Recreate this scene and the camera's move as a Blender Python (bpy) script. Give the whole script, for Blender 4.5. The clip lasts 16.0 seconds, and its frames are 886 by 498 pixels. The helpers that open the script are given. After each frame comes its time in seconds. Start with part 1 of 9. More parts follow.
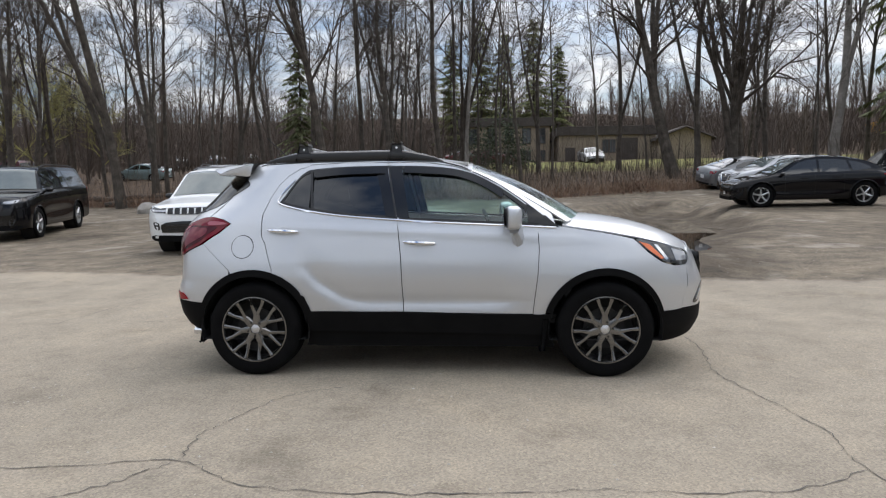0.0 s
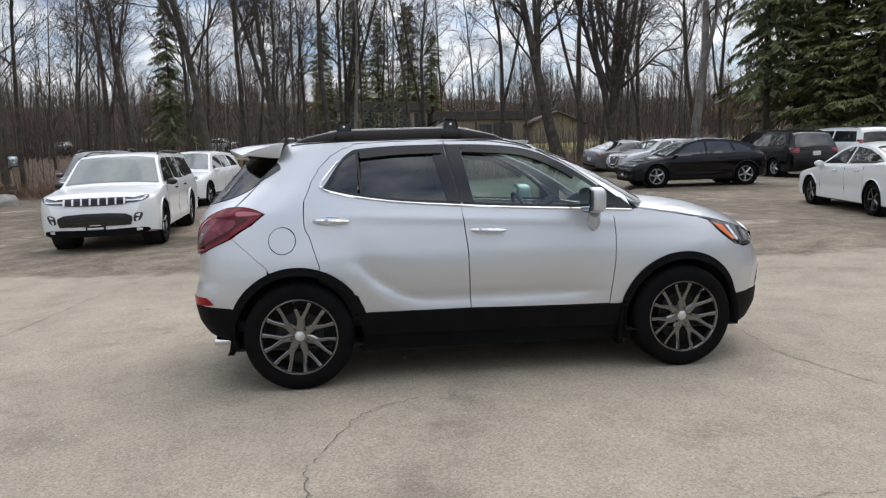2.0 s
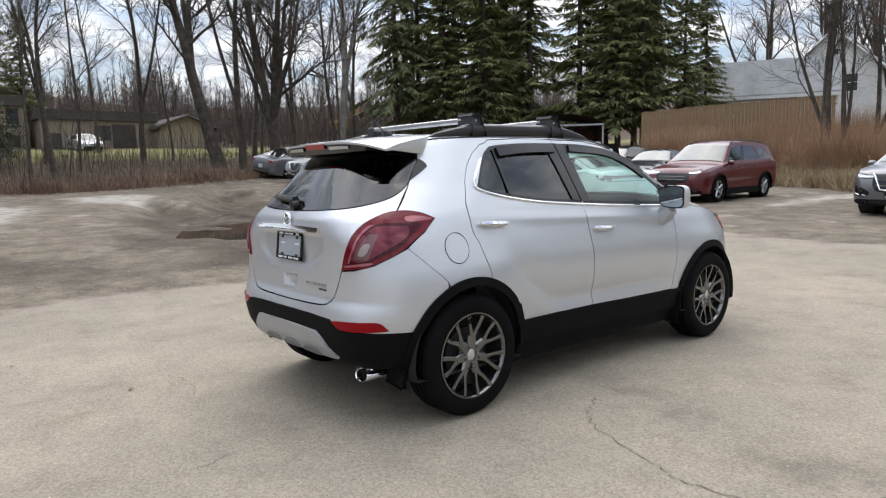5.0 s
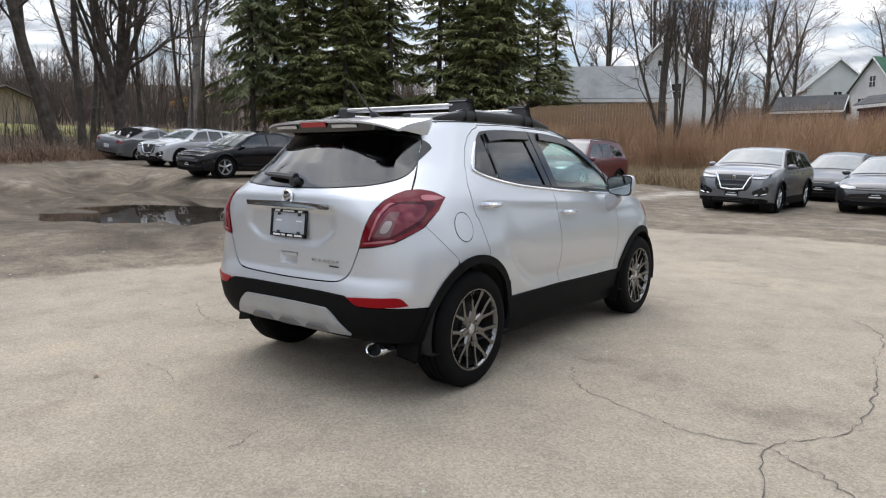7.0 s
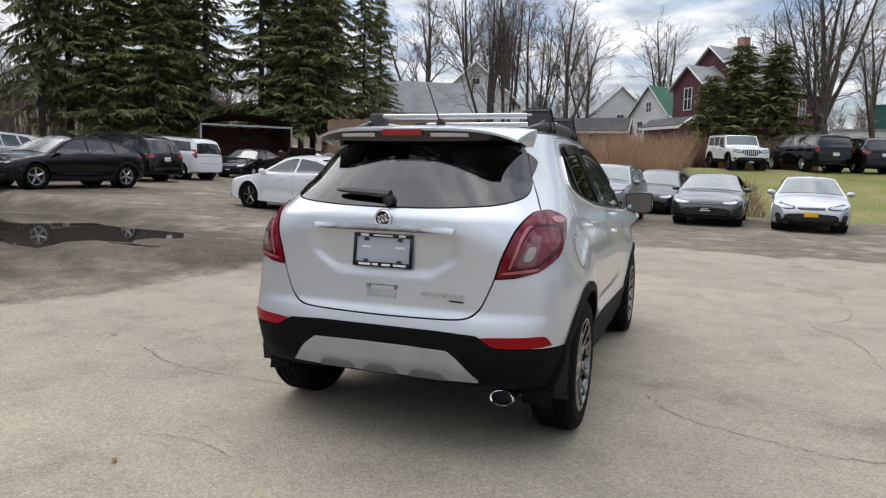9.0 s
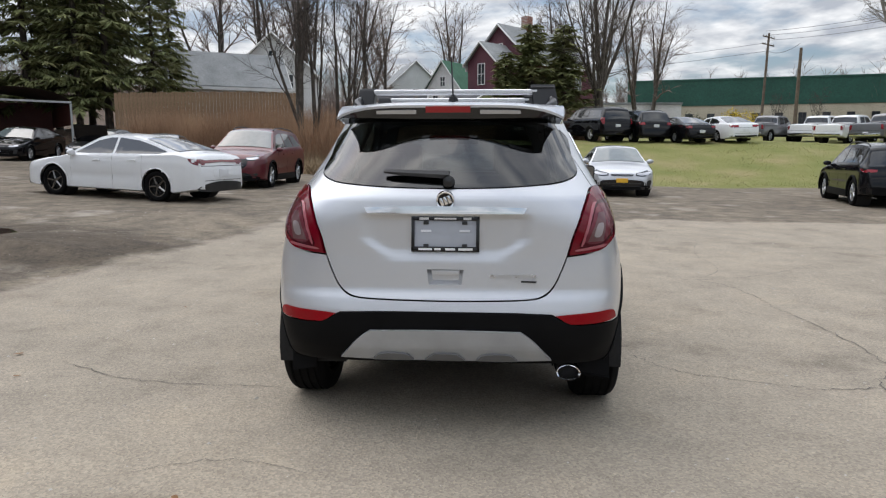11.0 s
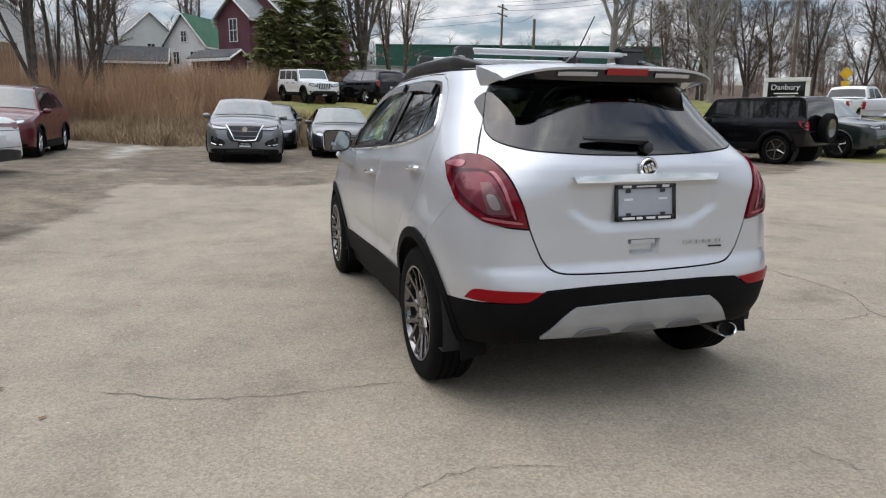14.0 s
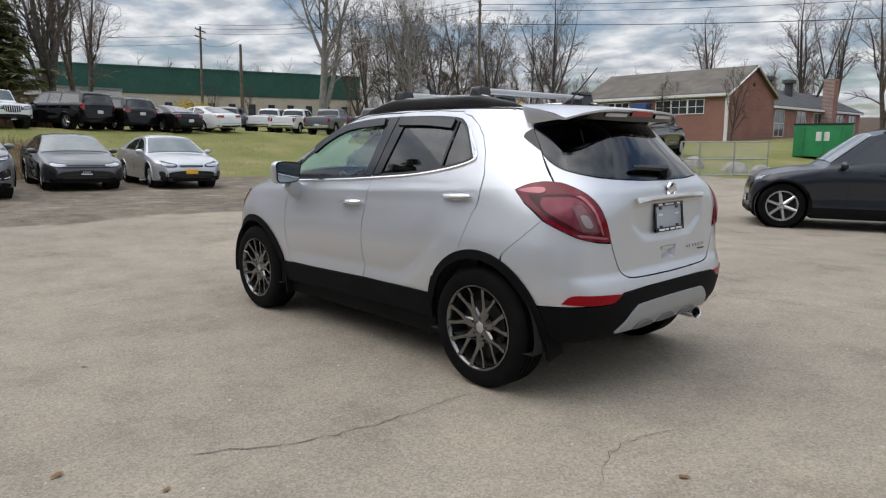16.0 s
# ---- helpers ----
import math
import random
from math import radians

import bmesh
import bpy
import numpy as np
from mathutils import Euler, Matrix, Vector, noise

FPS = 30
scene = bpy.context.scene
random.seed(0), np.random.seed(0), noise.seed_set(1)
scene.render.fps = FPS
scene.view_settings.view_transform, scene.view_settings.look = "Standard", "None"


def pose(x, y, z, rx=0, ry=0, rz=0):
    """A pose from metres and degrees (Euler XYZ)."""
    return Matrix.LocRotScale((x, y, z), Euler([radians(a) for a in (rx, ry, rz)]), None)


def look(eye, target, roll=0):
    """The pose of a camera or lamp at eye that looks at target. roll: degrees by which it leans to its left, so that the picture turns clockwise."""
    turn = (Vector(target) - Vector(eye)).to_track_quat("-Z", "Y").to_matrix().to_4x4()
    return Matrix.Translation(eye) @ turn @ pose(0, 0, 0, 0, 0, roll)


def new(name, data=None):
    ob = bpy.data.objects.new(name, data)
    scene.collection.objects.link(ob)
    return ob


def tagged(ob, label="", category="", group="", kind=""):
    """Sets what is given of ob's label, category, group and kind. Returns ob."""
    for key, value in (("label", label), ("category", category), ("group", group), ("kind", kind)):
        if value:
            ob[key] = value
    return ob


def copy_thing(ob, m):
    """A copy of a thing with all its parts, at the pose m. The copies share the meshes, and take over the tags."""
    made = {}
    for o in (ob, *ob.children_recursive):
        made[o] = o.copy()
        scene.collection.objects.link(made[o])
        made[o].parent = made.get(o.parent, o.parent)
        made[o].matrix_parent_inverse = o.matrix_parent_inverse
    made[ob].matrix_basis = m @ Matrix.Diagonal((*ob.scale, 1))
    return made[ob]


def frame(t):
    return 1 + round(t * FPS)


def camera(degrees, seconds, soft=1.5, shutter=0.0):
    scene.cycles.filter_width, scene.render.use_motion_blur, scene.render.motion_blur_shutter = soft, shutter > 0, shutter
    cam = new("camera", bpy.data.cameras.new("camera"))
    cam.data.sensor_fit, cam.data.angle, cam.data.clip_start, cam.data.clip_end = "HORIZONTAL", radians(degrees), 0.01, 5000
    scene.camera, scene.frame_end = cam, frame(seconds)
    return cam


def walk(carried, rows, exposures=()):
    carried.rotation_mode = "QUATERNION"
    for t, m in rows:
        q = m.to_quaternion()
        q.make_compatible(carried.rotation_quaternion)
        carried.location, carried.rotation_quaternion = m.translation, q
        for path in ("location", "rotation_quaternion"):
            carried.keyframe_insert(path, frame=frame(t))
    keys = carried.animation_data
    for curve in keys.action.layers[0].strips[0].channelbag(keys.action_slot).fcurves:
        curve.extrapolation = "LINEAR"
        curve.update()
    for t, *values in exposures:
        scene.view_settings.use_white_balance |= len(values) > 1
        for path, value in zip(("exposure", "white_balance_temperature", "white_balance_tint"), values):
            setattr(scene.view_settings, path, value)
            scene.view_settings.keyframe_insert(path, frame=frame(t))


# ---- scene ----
cam = camera(66.6, 16.0, soft=1.2)
PATH = [
    (0, (0.454, -5.665, 1.349), (0.317, -3.677, 1.176), -0.7),
    (0.5, (0.402, -5.598, 1.335), (0.307, -3.608, 1.161), -1.0),
    (1, (0.095, -5.49, 1.329), (0.053, -3.497, 1.166), -1.7),
    (1.5, (-0.396, -5.363, 1.339), (-0.317, -3.374, 1.146), -2.0),
    (2, (-0.888, -5.111, 1.345), (-0.639, -3.139, 1.123), -1.5),
    (2.5, (-1.414, -4.877, 1.341), (-0.975, -2.94, 1.102), -1.1),
    (3, (-1.914, -4.636, 1.324), (-1.294, -2.75, 1.082), -0.9),
    (3.5, (-2.425, -4.359, 1.327), (-1.638, -2.536, 1.092), -0.9),
    (4, (-2.946, -4.12, 1.337), (-1.986, -2.381, 1.102), -1.0),
    (4.5, (-3.402, -3.834, 1.366), (-2.269, -2.203, 1.137), -1.2),
    (7, (-4.485, -3.055, 1.32), (-2.903, -1.857, 1.064), 0.7),
    (7.5, (-4.584, -2.886, 1.287), (-2.948, -1.766, 1.023), 1.7),
    (8, (-4.645, -2.431, 1.319), (-2.939, -1.42, 1.065), 2.2),
    (8.5, (-4.753, -1.915, 1.321), (-2.969, -1.042, 1.086), 2.1),
    (9, (-4.812, -1.398, 1.311), (-2.952, -0.693, 1.1), 1.4),
    (9.5, (-4.907, -0.885, 1.324), (-2.985, -0.371, 1.121), 0.4),
    (10, (-4.982, -0.481, 1.34), (-3.021, -0.154, 1.119), -0.2),
    (12.5, (-4.863, 0.289, 1.276), (-2.894, 0.236, 0.927), 1.1),
    (13, (-4.781, 0.762, 1.31), (-2.822, 0.591, 0.947), 1.0),
    (13.5, (-4.627, 1.25, 1.333), (-2.693, 0.9, 0.962), 0.6),
    (14, (-4.476, 1.764, 1.327), (-2.608, 1.16, 0.943), 0.1),
    (14.5, (-4.264, 2.293, 1.298), (-2.494, 1.444, 0.915), -0.1),
    (15, (-4.08, 2.816, 1.306), (-2.427, 1.751, 0.942), -0.3),
    (15.5, (-3.933, 3.225, 1.338), (-2.395, 1.992, 1.0), -0.2),
    (16, (-3.827, 3.498, 1.365), (-2.38, 2.152, 1.055), 0.0),
]
EXPOSURES = [(0, 0.80), (2, 0.85), (4.5, 1.00), (7, 1.02), (8.5, 0.96), (10, 0.80), (12.5, 0.77), (14.5, 0.78), (16, 0.63)]
walk(cam, [(t, look(eye, target, roll)) for t, eye, target, roll in PATH], EXPOSURES)

# ---- world and light ----
world = bpy.data.worlds.new("sky")
scene.world = world
world.use_nodes = True


def ramp_sky(nt, src, a, b, lo, hi):
    """smooth change from lo to hi while src goes from a to b"""
    r = nt.nodes.new("ShaderNodeMapRange")
    r.interpolation_type = "SMOOTHSTEP"
    for key, v in (("From Min", a), ("From Max", b), ("To Min", lo), ("To Max", hi)):
        r.inputs[key].default_value = v
    nt.links.new(src, r.inputs["Value"])
    return r.outputs["Result"]


def build_sky():
    nt = world.node_tree
    nt.nodes.clear()
    out = nt.nodes.new("ShaderNodeOutputWorld")
    bg = nt.nodes.new("ShaderNodeBackground")
    sky = nt.nodes.new("ShaderNodeTexSky")
    sky.sky_type = "NISHITA"
    sky.sun_disc = False
    sky.sun_elevation = radians(59)
    sky.sun_rotation = radians(31.5)
    sky.air_density = 1.0
    sky.dust_density = 1.5
    coord = nt.nodes.new("ShaderNodeTexCoord")
    sep = nt.nodes.new("ShaderNodeSeparateXYZ")
    nt.links.new(coord.outputs["Generated"], sep.inputs[0])
    # project the direction onto a flat cloud layer
    add = nt.nodes.new("ShaderNodeMath")
    add.operation = "MAXIMUM"
    add.inputs[1].default_value = 0.0
    nt.links.new(sep.outputs[2], add.inputs[0])
    add2 = nt.nodes.new("ShaderNodeMath")
    add2.operation = "ADD"
    add2.inputs[1].default_value = 0.16
    nt.links.new(add.outputs[0], add2.inputs[0])
    comb = nt.nodes.new("ShaderNodeCombineXYZ")
    for i in (0, 1):
        d = nt.nodes.new("ShaderNodeMath")
        d.operation = "DIVIDE"
        nt.links.new(sep.outputs[i], d.inputs[0])
        nt.links.new(add2.outputs[0], d.inputs[1])
        nt.links.new(d.outputs[0], comb.inputs[i])
    cover = nt.nodes.new("ShaderNodeTexNoise")
    cover.inputs["Scale"].default_value = 1.9
    cover.inputs["Detail"].default_value = 7
    cover.inputs["Roughness"].default_value = 0.58
    cover.inputs["Distortion"].default_value = 0.25
    nt.links.new(comb.outputs[0], cover.inputs["Vector"])
    ramp = nt.nodes.new("ShaderNodeValToRGB")
    ramp.color_ramp.elements[0].position = 0.36
    ramp.color_ramp.elements[1].position = 0.56
    nt.links.new(cover.outputs["Fac"], ramp.inputs[0])
    body = nt.nodes.new("ShaderNodeTexNoise")
    body.inputs["Scale"].default_value = 4.6
    body.inputs["Detail"].default_value = 6
    nt.links.new(comb.outputs[0], body.inputs["Vector"])
    tone = nt.nodes.new("ShaderNodeValToRGB")
    tone.color_ramp.elements[0].position = 0.37
    tone.color_ramp.elements[0].color = (4.6, 4.95, 5.6, 1)
    tone.color_ramp.elements[1].position = 0.62
    tone.color_ramp.elements[1].color = (9.3, 9.45, 9.7, 1)
    nt.links.new(body.outputs["Fac"], tone.inputs[0])
    mix = nt.nodes.new("ShaderNodeMix")
    mix.data_type = "RGBA"
    nt.links.new(ramp.outputs["Color"], mix.inputs["Factor"])
    nt.links.new(sky.outputs[0], mix.inputs["A"])
    nt.links.new(tone.outputs["Color"], mix.inputs["B"])
    # an overcast sky brightens from the horizon to the zenith and round the veiled sun
    dot = nt.nodes.new("ShaderNodeVectorMath")
    dot.operation = "DOT_PRODUCT"
    nt.links.new(coord.outputs["Generated"], dot.inputs[0])
    dot.inputs[1].default_value = Vector((8.1, 13.2, 25.8)).normalized()
    near = ramp_sky(nt, dot.outputs["Value"], 0.55, 1.0, 0.0, 0.5)
    high = ramp_sky(nt, sep.outputs[2], 0.06, 0.85, 0.64, 1.50)
    gain = nt.nodes.new("ShaderNodeMath")
    gain.operation = "ADD"
    nt.links.new(near, gain.inputs[0])
    nt.links.new(high, gain.inputs[1])
    scale = nt.nodes.new("ShaderNodeVectorMath")
    scale.operation = "SCALE"
    nt.links.new(mix.outputs["Result"], scale.inputs[0])
    nt.links.new(gain.outputs[0], scale.inputs["Scale"])
    nt.links.new(scale.outputs[0], bg.inputs["Color"])
    bg.inputs["Strength"].default_value = 0.090
    nt.links.new(bg.outputs[0], out.inputs["Surface"])


build_sky()
sun = new("sun", bpy.data.lights.new("sun", "SUN"))
sun.data.energy = 0.5
sun.data.angle = radians(70)
sun.data.color = (1.0, 0.92, 0.82)
sun.matrix_world = look((8.1, 13.2, 25.8), (0, 0, 0))

# ---- materials ----
def links_of(name):
    m = bpy.data.materials.new(name)
    m.use_nodes = True
    nt = m.node_tree
    return m, nt, nt.nodes["Principled BSDF"]


def noise_tex(nt, scale, detail=4, rough=0.55, coord="Object", vec=None):
    n = nt.nodes.new("ShaderNodeTexNoise")
    n.inputs["Scale"].default_value = scale
    n.inputs["Detail"].default_value = detail
    n.inputs["Roughness"].default_value = rough
    if vec is None:
        tc = nt.nodes.new("ShaderNodeTexCoord")
        vec = tc.outputs[coord]
    nt.links.new(vec, n.inputs["Vector"])
    return n


def ramp_of(nt, src, stops):
    r = nt.nodes.new("ShaderNodeValToRGB")
    els = r.color_ramp.elements
    while len(els) < len(stops):
        els.new(0.5)
    for e, (p, c) in zip(els, stops):
        e.position = p
        e.color = (*c, 1) if len(c) == 3 else c
    nt.links.new(src, r.inputs[0])
    return r


def mix_col(nt, fac, a, b, mode="MIX"):
    m = nt.nodes.new("ShaderNodeMix")
    m.data_type = "RGBA"
    m.blend_type = mode
    for v, key in ((fac, "Factor"), (a, "A"), (b, "B")):
        if hasattr(v, "links"):
            nt.links.new(v, m.inputs[key])
        elif key == "Factor":
            m.inputs[key].default_value = v
        else:
            m.inputs[key].default_value = (*v, 1)
    return m.outputs["Result"]


def bump_of(nt, bsdf, height, strength, dist=0.01):
    b = nt.nodes.new("ShaderNodeBump")
    b.inputs["Strength"].default_value = strength
    b.inputs["Distance"].default_value = dist
    nt.links.new(height, b.inputs["Height"])
    nt.links.new(b.outputs[0], bsdf.inputs["Normal"])


def grainy(name, a, b, scale=8, rough=0.8, bump=0.2, metal=0.0, fine=60, c=None, dist=0.01, spec=0.5):
    """two-scale varied matt material"""
    m, nt, p = links_of(name)
    n1 = noise_tex(nt, scale)
    n2 = noise_tex(nt, fine, 3)
    stops = [(0.32, a), (0.68, b)] if c is None else [(0.28, a), (0.52, b), (0.74, c)]
    base = ramp_of(nt, n1.outputs["Fac"], stops).outputs[0]
    g = ramp_of(nt, n2.outputs["Fac"], [(0.3, (0.72, 0.72, 0.72)), (0.7, (1.15, 1.15, 1.15))]).outputs[0]
    nt.links.new(mix_col(nt, 1.0, base, g, "MULTIPLY"), p.inputs["Base Color"])
    p.inputs["Roughness"].default_value = rough
    p.inputs["Metallic"].default_value = metal
    p.inputs["Specular IOR Level"].default_value = spec
    if bump:
        bump_of(nt, p, n2.outputs["Fac"], bump, dist)
    return m


def paint(name, col, metal=0.0, rough=0.32, coat=1.0, dirt=0.1, spec=0.5):
    """car paint: fine flake, clear coat, a little road film"""
    m, nt, p = links_of(name)
    n = noise_tex(nt, 900, 1)
    flake = ramp_of(nt, n.outputs["Fac"], [(0.35, tuple(x * 0.86 for x in col)), (0.65, tuple(min(1, x * 1.1) for x in col))]).outputs[0]
    d = noise_tex(nt, 2.5, 5)
    fac = ramp_of(nt, d.outputs["Fac"], [(0.5, (0, 0, 0)), (0.8, (dirt, dirt, dirt))]).outputs[0]
    nt.links.new(mix_col(nt, fac, flake, (0.25, 0.23, 0.2)), p.inputs["Base Color"])
    p.inputs["Metallic"].default_value = metal
    p.inputs["Roughness"].default_value = rough
    p.inputs["Coat Weight"].default_value = coat
    p.inputs["Coat Roughness"].default_value = 0.04
    p.inputs["Specular IOR Level"].default_value = spec
    return m


def glossy(name, col, rough=0.08, metal=0.0, coat=0.0, spec=0.5):
    m, nt, p = links_of(name)
    n = noise_tex(nt, 6, 3)
    c = ramp_of(nt, n.outputs["Fac"], [(0.3, tuple(x * 0.88 for x in col)), (0.7, tuple(min(1, x * 1.08) for x in col))])
    nt.links.new(c.outputs[0], p.inputs["Base Color"])
    r = ramp_of(nt, n.outputs["Fac"], [(0.3, (rough * 0.8,) * 3), (0.75, (min(1, rough * 1.35),) * 3)])
    nt.links.new(r.outputs[0], p.inputs["Roughness"])
    p.inputs["Metallic"].default_value = metal
    p.inputs["Coat Weight"].default_value = coat
    p.inputs["Specular IOR Level"].default_value = spec
    return m


def film_glass(name, tint, gain=1.35, floor=0.02):
    """a thin pane: lets light straight through with a tint, and reflects by its gloss"""
    m, nt, p = links_of(name)
    out = nt.nodes["Material Output"]
    tr = nt.nodes.new("ShaderNodeBsdfTransparent")
    tr.inputs["Color"].default_value = (*tint, 1)
    gl = nt.nodes.new("ShaderNodeBsdfGlossy")
    gl.inputs["Roughness"].default_value = 0.012
    gl.inputs["Color"].default_value = (1, 1, 1, 1)
    fr = nt.nodes.new("ShaderNodeLayerWeight")
    fr.inputs["Blend"].default_value = 0.5
    power = nt.nodes.new("ShaderNodeMath")
    power.operation = "POWER"
    power.inputs[1].default_value = 5.0
    nt.links.new(fr.outputs["Facing"], power.inputs[0])
    boost = nt.nodes.new("ShaderNodeMath")
    boost.operation = "MULTIPLY_ADD"
    boost.inputs[1].default_value = 0.95 * gain
    boost.inputs[2].default_value = 0.042 * gain + floor
    boost.use_clamp = True
    nt.links.new(power.outputs[0], boost.inputs[0])
    mx = nt.nodes.new("ShaderNodeMixShader")
    nt.links.new(boost.outputs[0], mx.inputs[0])
    nt.links.new(tr.outputs[0], mx.inputs[1])
    nt.links.new(gl.outputs[0], mx.inputs[2])
    nt.links.new(mx.outputs[0], out.inputs["Surface"])
    return m


M_SILVER = paint("silver_paint", (0.57, 0.587, 0.615), 0.58, 0.36, 0.9, 0.03)
M_CLAD = grainy("black_cladding", (0.0028, 0.0028, 0.0032), (0.0055, 0.0055, 0.006), 5, 0.65, 0.15, fine=700, dist=0.001, spec=0.10)
M_BLACK = glossy("gloss_black", (0.008, 0.008, 0.009), 0.12)
M_SATIN = glossy("satin_black", (0.014, 0.014, 0.015), 0.38)
M_TYRE = grainy("tyre_rubber", (0.0028, 0.0028, 0.0032), (0.0062, 0.0062, 0.0065), 7, 0.8, 0.25, fine=180, dist=0.002, spec=0.10)
M_GUN = glossy("gunmetal_alloy", (0.20, 0.197, 0.194), 0.18, 0.95)
M_ALLOY = glossy("bright_alloy", (0.55, 0.56, 0.57), 0.3, 0.85)
M_CHROME = glossy("chrome", (0.82, 0.83, 0.85), 0.07, 1.0)
M_ALU = grainy("brushed_aluminium", (0.62, 0.63, 0.64), (0.72, 0.72, 0.73), 3, 0.32, 0.05, 0.9, fine=300)
M_SKID = glossy("silver_plastic", (0.38, 0.39, 0.40), 0.4, 0.35)
M_DARKIN = grainy("dark_underside", (0.008, 0.008, 0.008), (0.015, 0.014, 0.014), 6, 0.9, 0.1)
M_TINT = glossy("dark_tinted_glass", (0.012, 0.014, 0.015), 0.02, 0.0, 0.5, 0.6)
# windscreens: base colour lightened to paint in the pale sky reflection
M_SKYSHEEN = glossy("sky_sheen_windscreen_glass", (0.12, 0.142, 0.142), 0.03, 0.0, 0.6, 0.5)
M_RED = glossy("red_lens", (0.22, 0.004, 0.010), 0.10, 0.0, 0.4)
M_LAMP = glossy("clear_lamp", (0.48, 0.49, 0.52), 0.16, 0.35, 0.2, 0.5)
M_AMBER = glossy("amber_lens", (0.75, 0.14, 0.02), 0.1, 0.0, 1.0)
M_PLATE = glossy("white_plate", (0.7, 0.71, 0.73), 0.4)
M_YPLATE = glossy("yellow_plate", (0.75, 0.42, 0.03), 0.4)
M_PWHITE = paint("white_paint", (0.72, 0.73, 0.735), 0.0, 0.28, 0.8, 0.03)
M_PBLACK = paint("black_paint", (0.004, 0.004, 0.005), 0.0, 0.10, 0.35, 0.002, 0.2)
M_PGREY = paint("grey_paint", (0.155, 0.16, 0.17), 0.5, 0.3, 0.8, 0.02)
M_PDGREY = paint("dark_grey_paint", (0.055, 0.056, 0.06), 0.6, 0.3, 1.0, 0.02)
M_PLSILVER = paint("light_silver_paint", (0.5, 0.51, 0.53), 0.5, 0.3, 1.0)
M_PRED = paint("red_paint", (0.085, 0.003, 0.009), 0.1, 0.3, 0.5, 0.01)
M_PTEAL = paint("pale_teal_paint", (0.22, 0.30, 0.31), 0.4, 0.35, 1.0)
M_PNAVY = paint("navy_paint", (0.008, 0.011, 0.018), 0.1, 0.28, 0.5, 0.01)
M_PGREEN = paint("dark_green_paint", (0.02, 0.028, 0.027), 0.4, 0.28, 1.0, 0.02)

# ---- building helpers ----
def part(name, bm, material, parent=None, label="", smooth=True):
    me = bpy.data.meshes.new(name)
    keep = bm.faces.layers.int.get("laid")
    if keep is None:
        bmesh.ops.recalc_face_normals(bm, faces=bm.faces)
    else:
        bm.faces.layers.int.remove(keep)
    bm.to_mesh(me)
    bm.free()
    for m in material if isinstance(material, (list, tuple)) else [material]:
        me.materials.append(m)
    if smooth:
        me.polygons.foreach_set("use_smooth", [True] * len(me.polygons))
        me.set_sharp_from_angle(angle=radians(38))
    ob = new(name, me)
    if parent is not None:
        ob.parent = parent
    if label:
        ob["label"] = label
    return ob


def empty(name, m=None):
    e = new(name)
    e.empty_display_size = 0.2
    if m is not None:
        e.matrix_world = m
    return e


def add_box(bm, x0, x1, y0, y1, z0, z1, bevel=0.0, m=None, segs=2):
    r = bmesh.ops.create_cube(bm, size=1.0)
    vs = r["verts"]
    for v in vs:
        v.co = Vector((x0 + (v.co.x + 0.5) * (x1 - x0), y0 + (v.co.y + 0.5) * (y1 - y0), z0 + (v.co.z + 0.5) * (z1 - z0)))
    if bevel > 0:
        es = list({e for v in vs for e in v.link_edges})
        r2 = bmesh.ops.bevel(bm, geom=es, offset=bevel, segments=segs, profile=0.7, affect="EDGES")
        vs = list({v for f in r2["faces"] for v in f.verts} | {v for v in vs if v.is_valid})
    if m is not None:
        bmesh.ops.transform(bm, matrix=m, verts=[v for v in vs if v.is_valid])
    return vs


def box_bm(x0, x1, y0, y1, z0, z1, bevel=0.0, m=None, segs=2):
    bm = bmesh.new()
    add_box(bm, x0, x1, y0, y1, z0, z1, bevel, m, segs)
    return bm


def add_tube(bm, pts, radii, sides=6, cap=True, flat=1.0):
    """a tapered tube through points; flat squeezes the section across"""
    rings = []
    pts = [Vector(p) for p in pts]
    for i, p in enumerate(pts):
        a, b = pts[max(0, i - 1)], pts[min(len(pts) - 1, i + 1)]
        d = (b - a).normalized() if (b - a).length > 1e-9 else Vector((0, 0, 1))
        ref = Vector((0, 0, 1)) if abs(d.z) < 0.92 else Vector((1, 0, 0))
        u = d.cross(ref).normalized()
        w = u.cross(d)
        r = radii[i] if hasattr(radii, "__len__") else radii
        rings.append([bm.verts.new(p + r * (math.cos(k * math.tau / sides) * u + flat * math.sin(k * math.tau / sides) * w)) for k in range(sides)])
    for a, b in zip(rings, rings[1:]):
        for k in range(sides):
            bm.faces.new((a[k], a[(k + 1) % sides], b[(k + 1) % sides], b[k]))
    if cap and len(rings[0]) > 2:
        bm.faces.new(rings[0][::-1])
        bm.faces.new(rings[-1])
    return rings


def lathe(bm, prof, segs=32, axis="y", centre=(0, 0, 0), closed=False):
    """turn a profile of (radius, along) round an axis"""
    c = Vector(centre)
    rings = []
    for k in range(segs):
        a = k * math.tau / segs
        ring = []
        for r, h in prof:
            if axis == "y":
                v = Vector((r * math.cos(a), h, r * math.sin(a)))
            elif axis == "x":
                v = Vector((h, r * math.cos(a), r * math.sin(a)))
            else:
                v = Vector((r * math.cos(a), r * math.sin(a), h))
            ring.append(bm.verts.new(c + v))
        rings.append(ring)
    n = len(prof)
    for k in range(segs):
        a, b = rings[k], rings[(k + 1) % segs]
        for i in range(n if closed else n - 1):
            j = (i + 1) % n
            bm.faces.new((a[i], b[i], b[j], a[j]))
    return rings


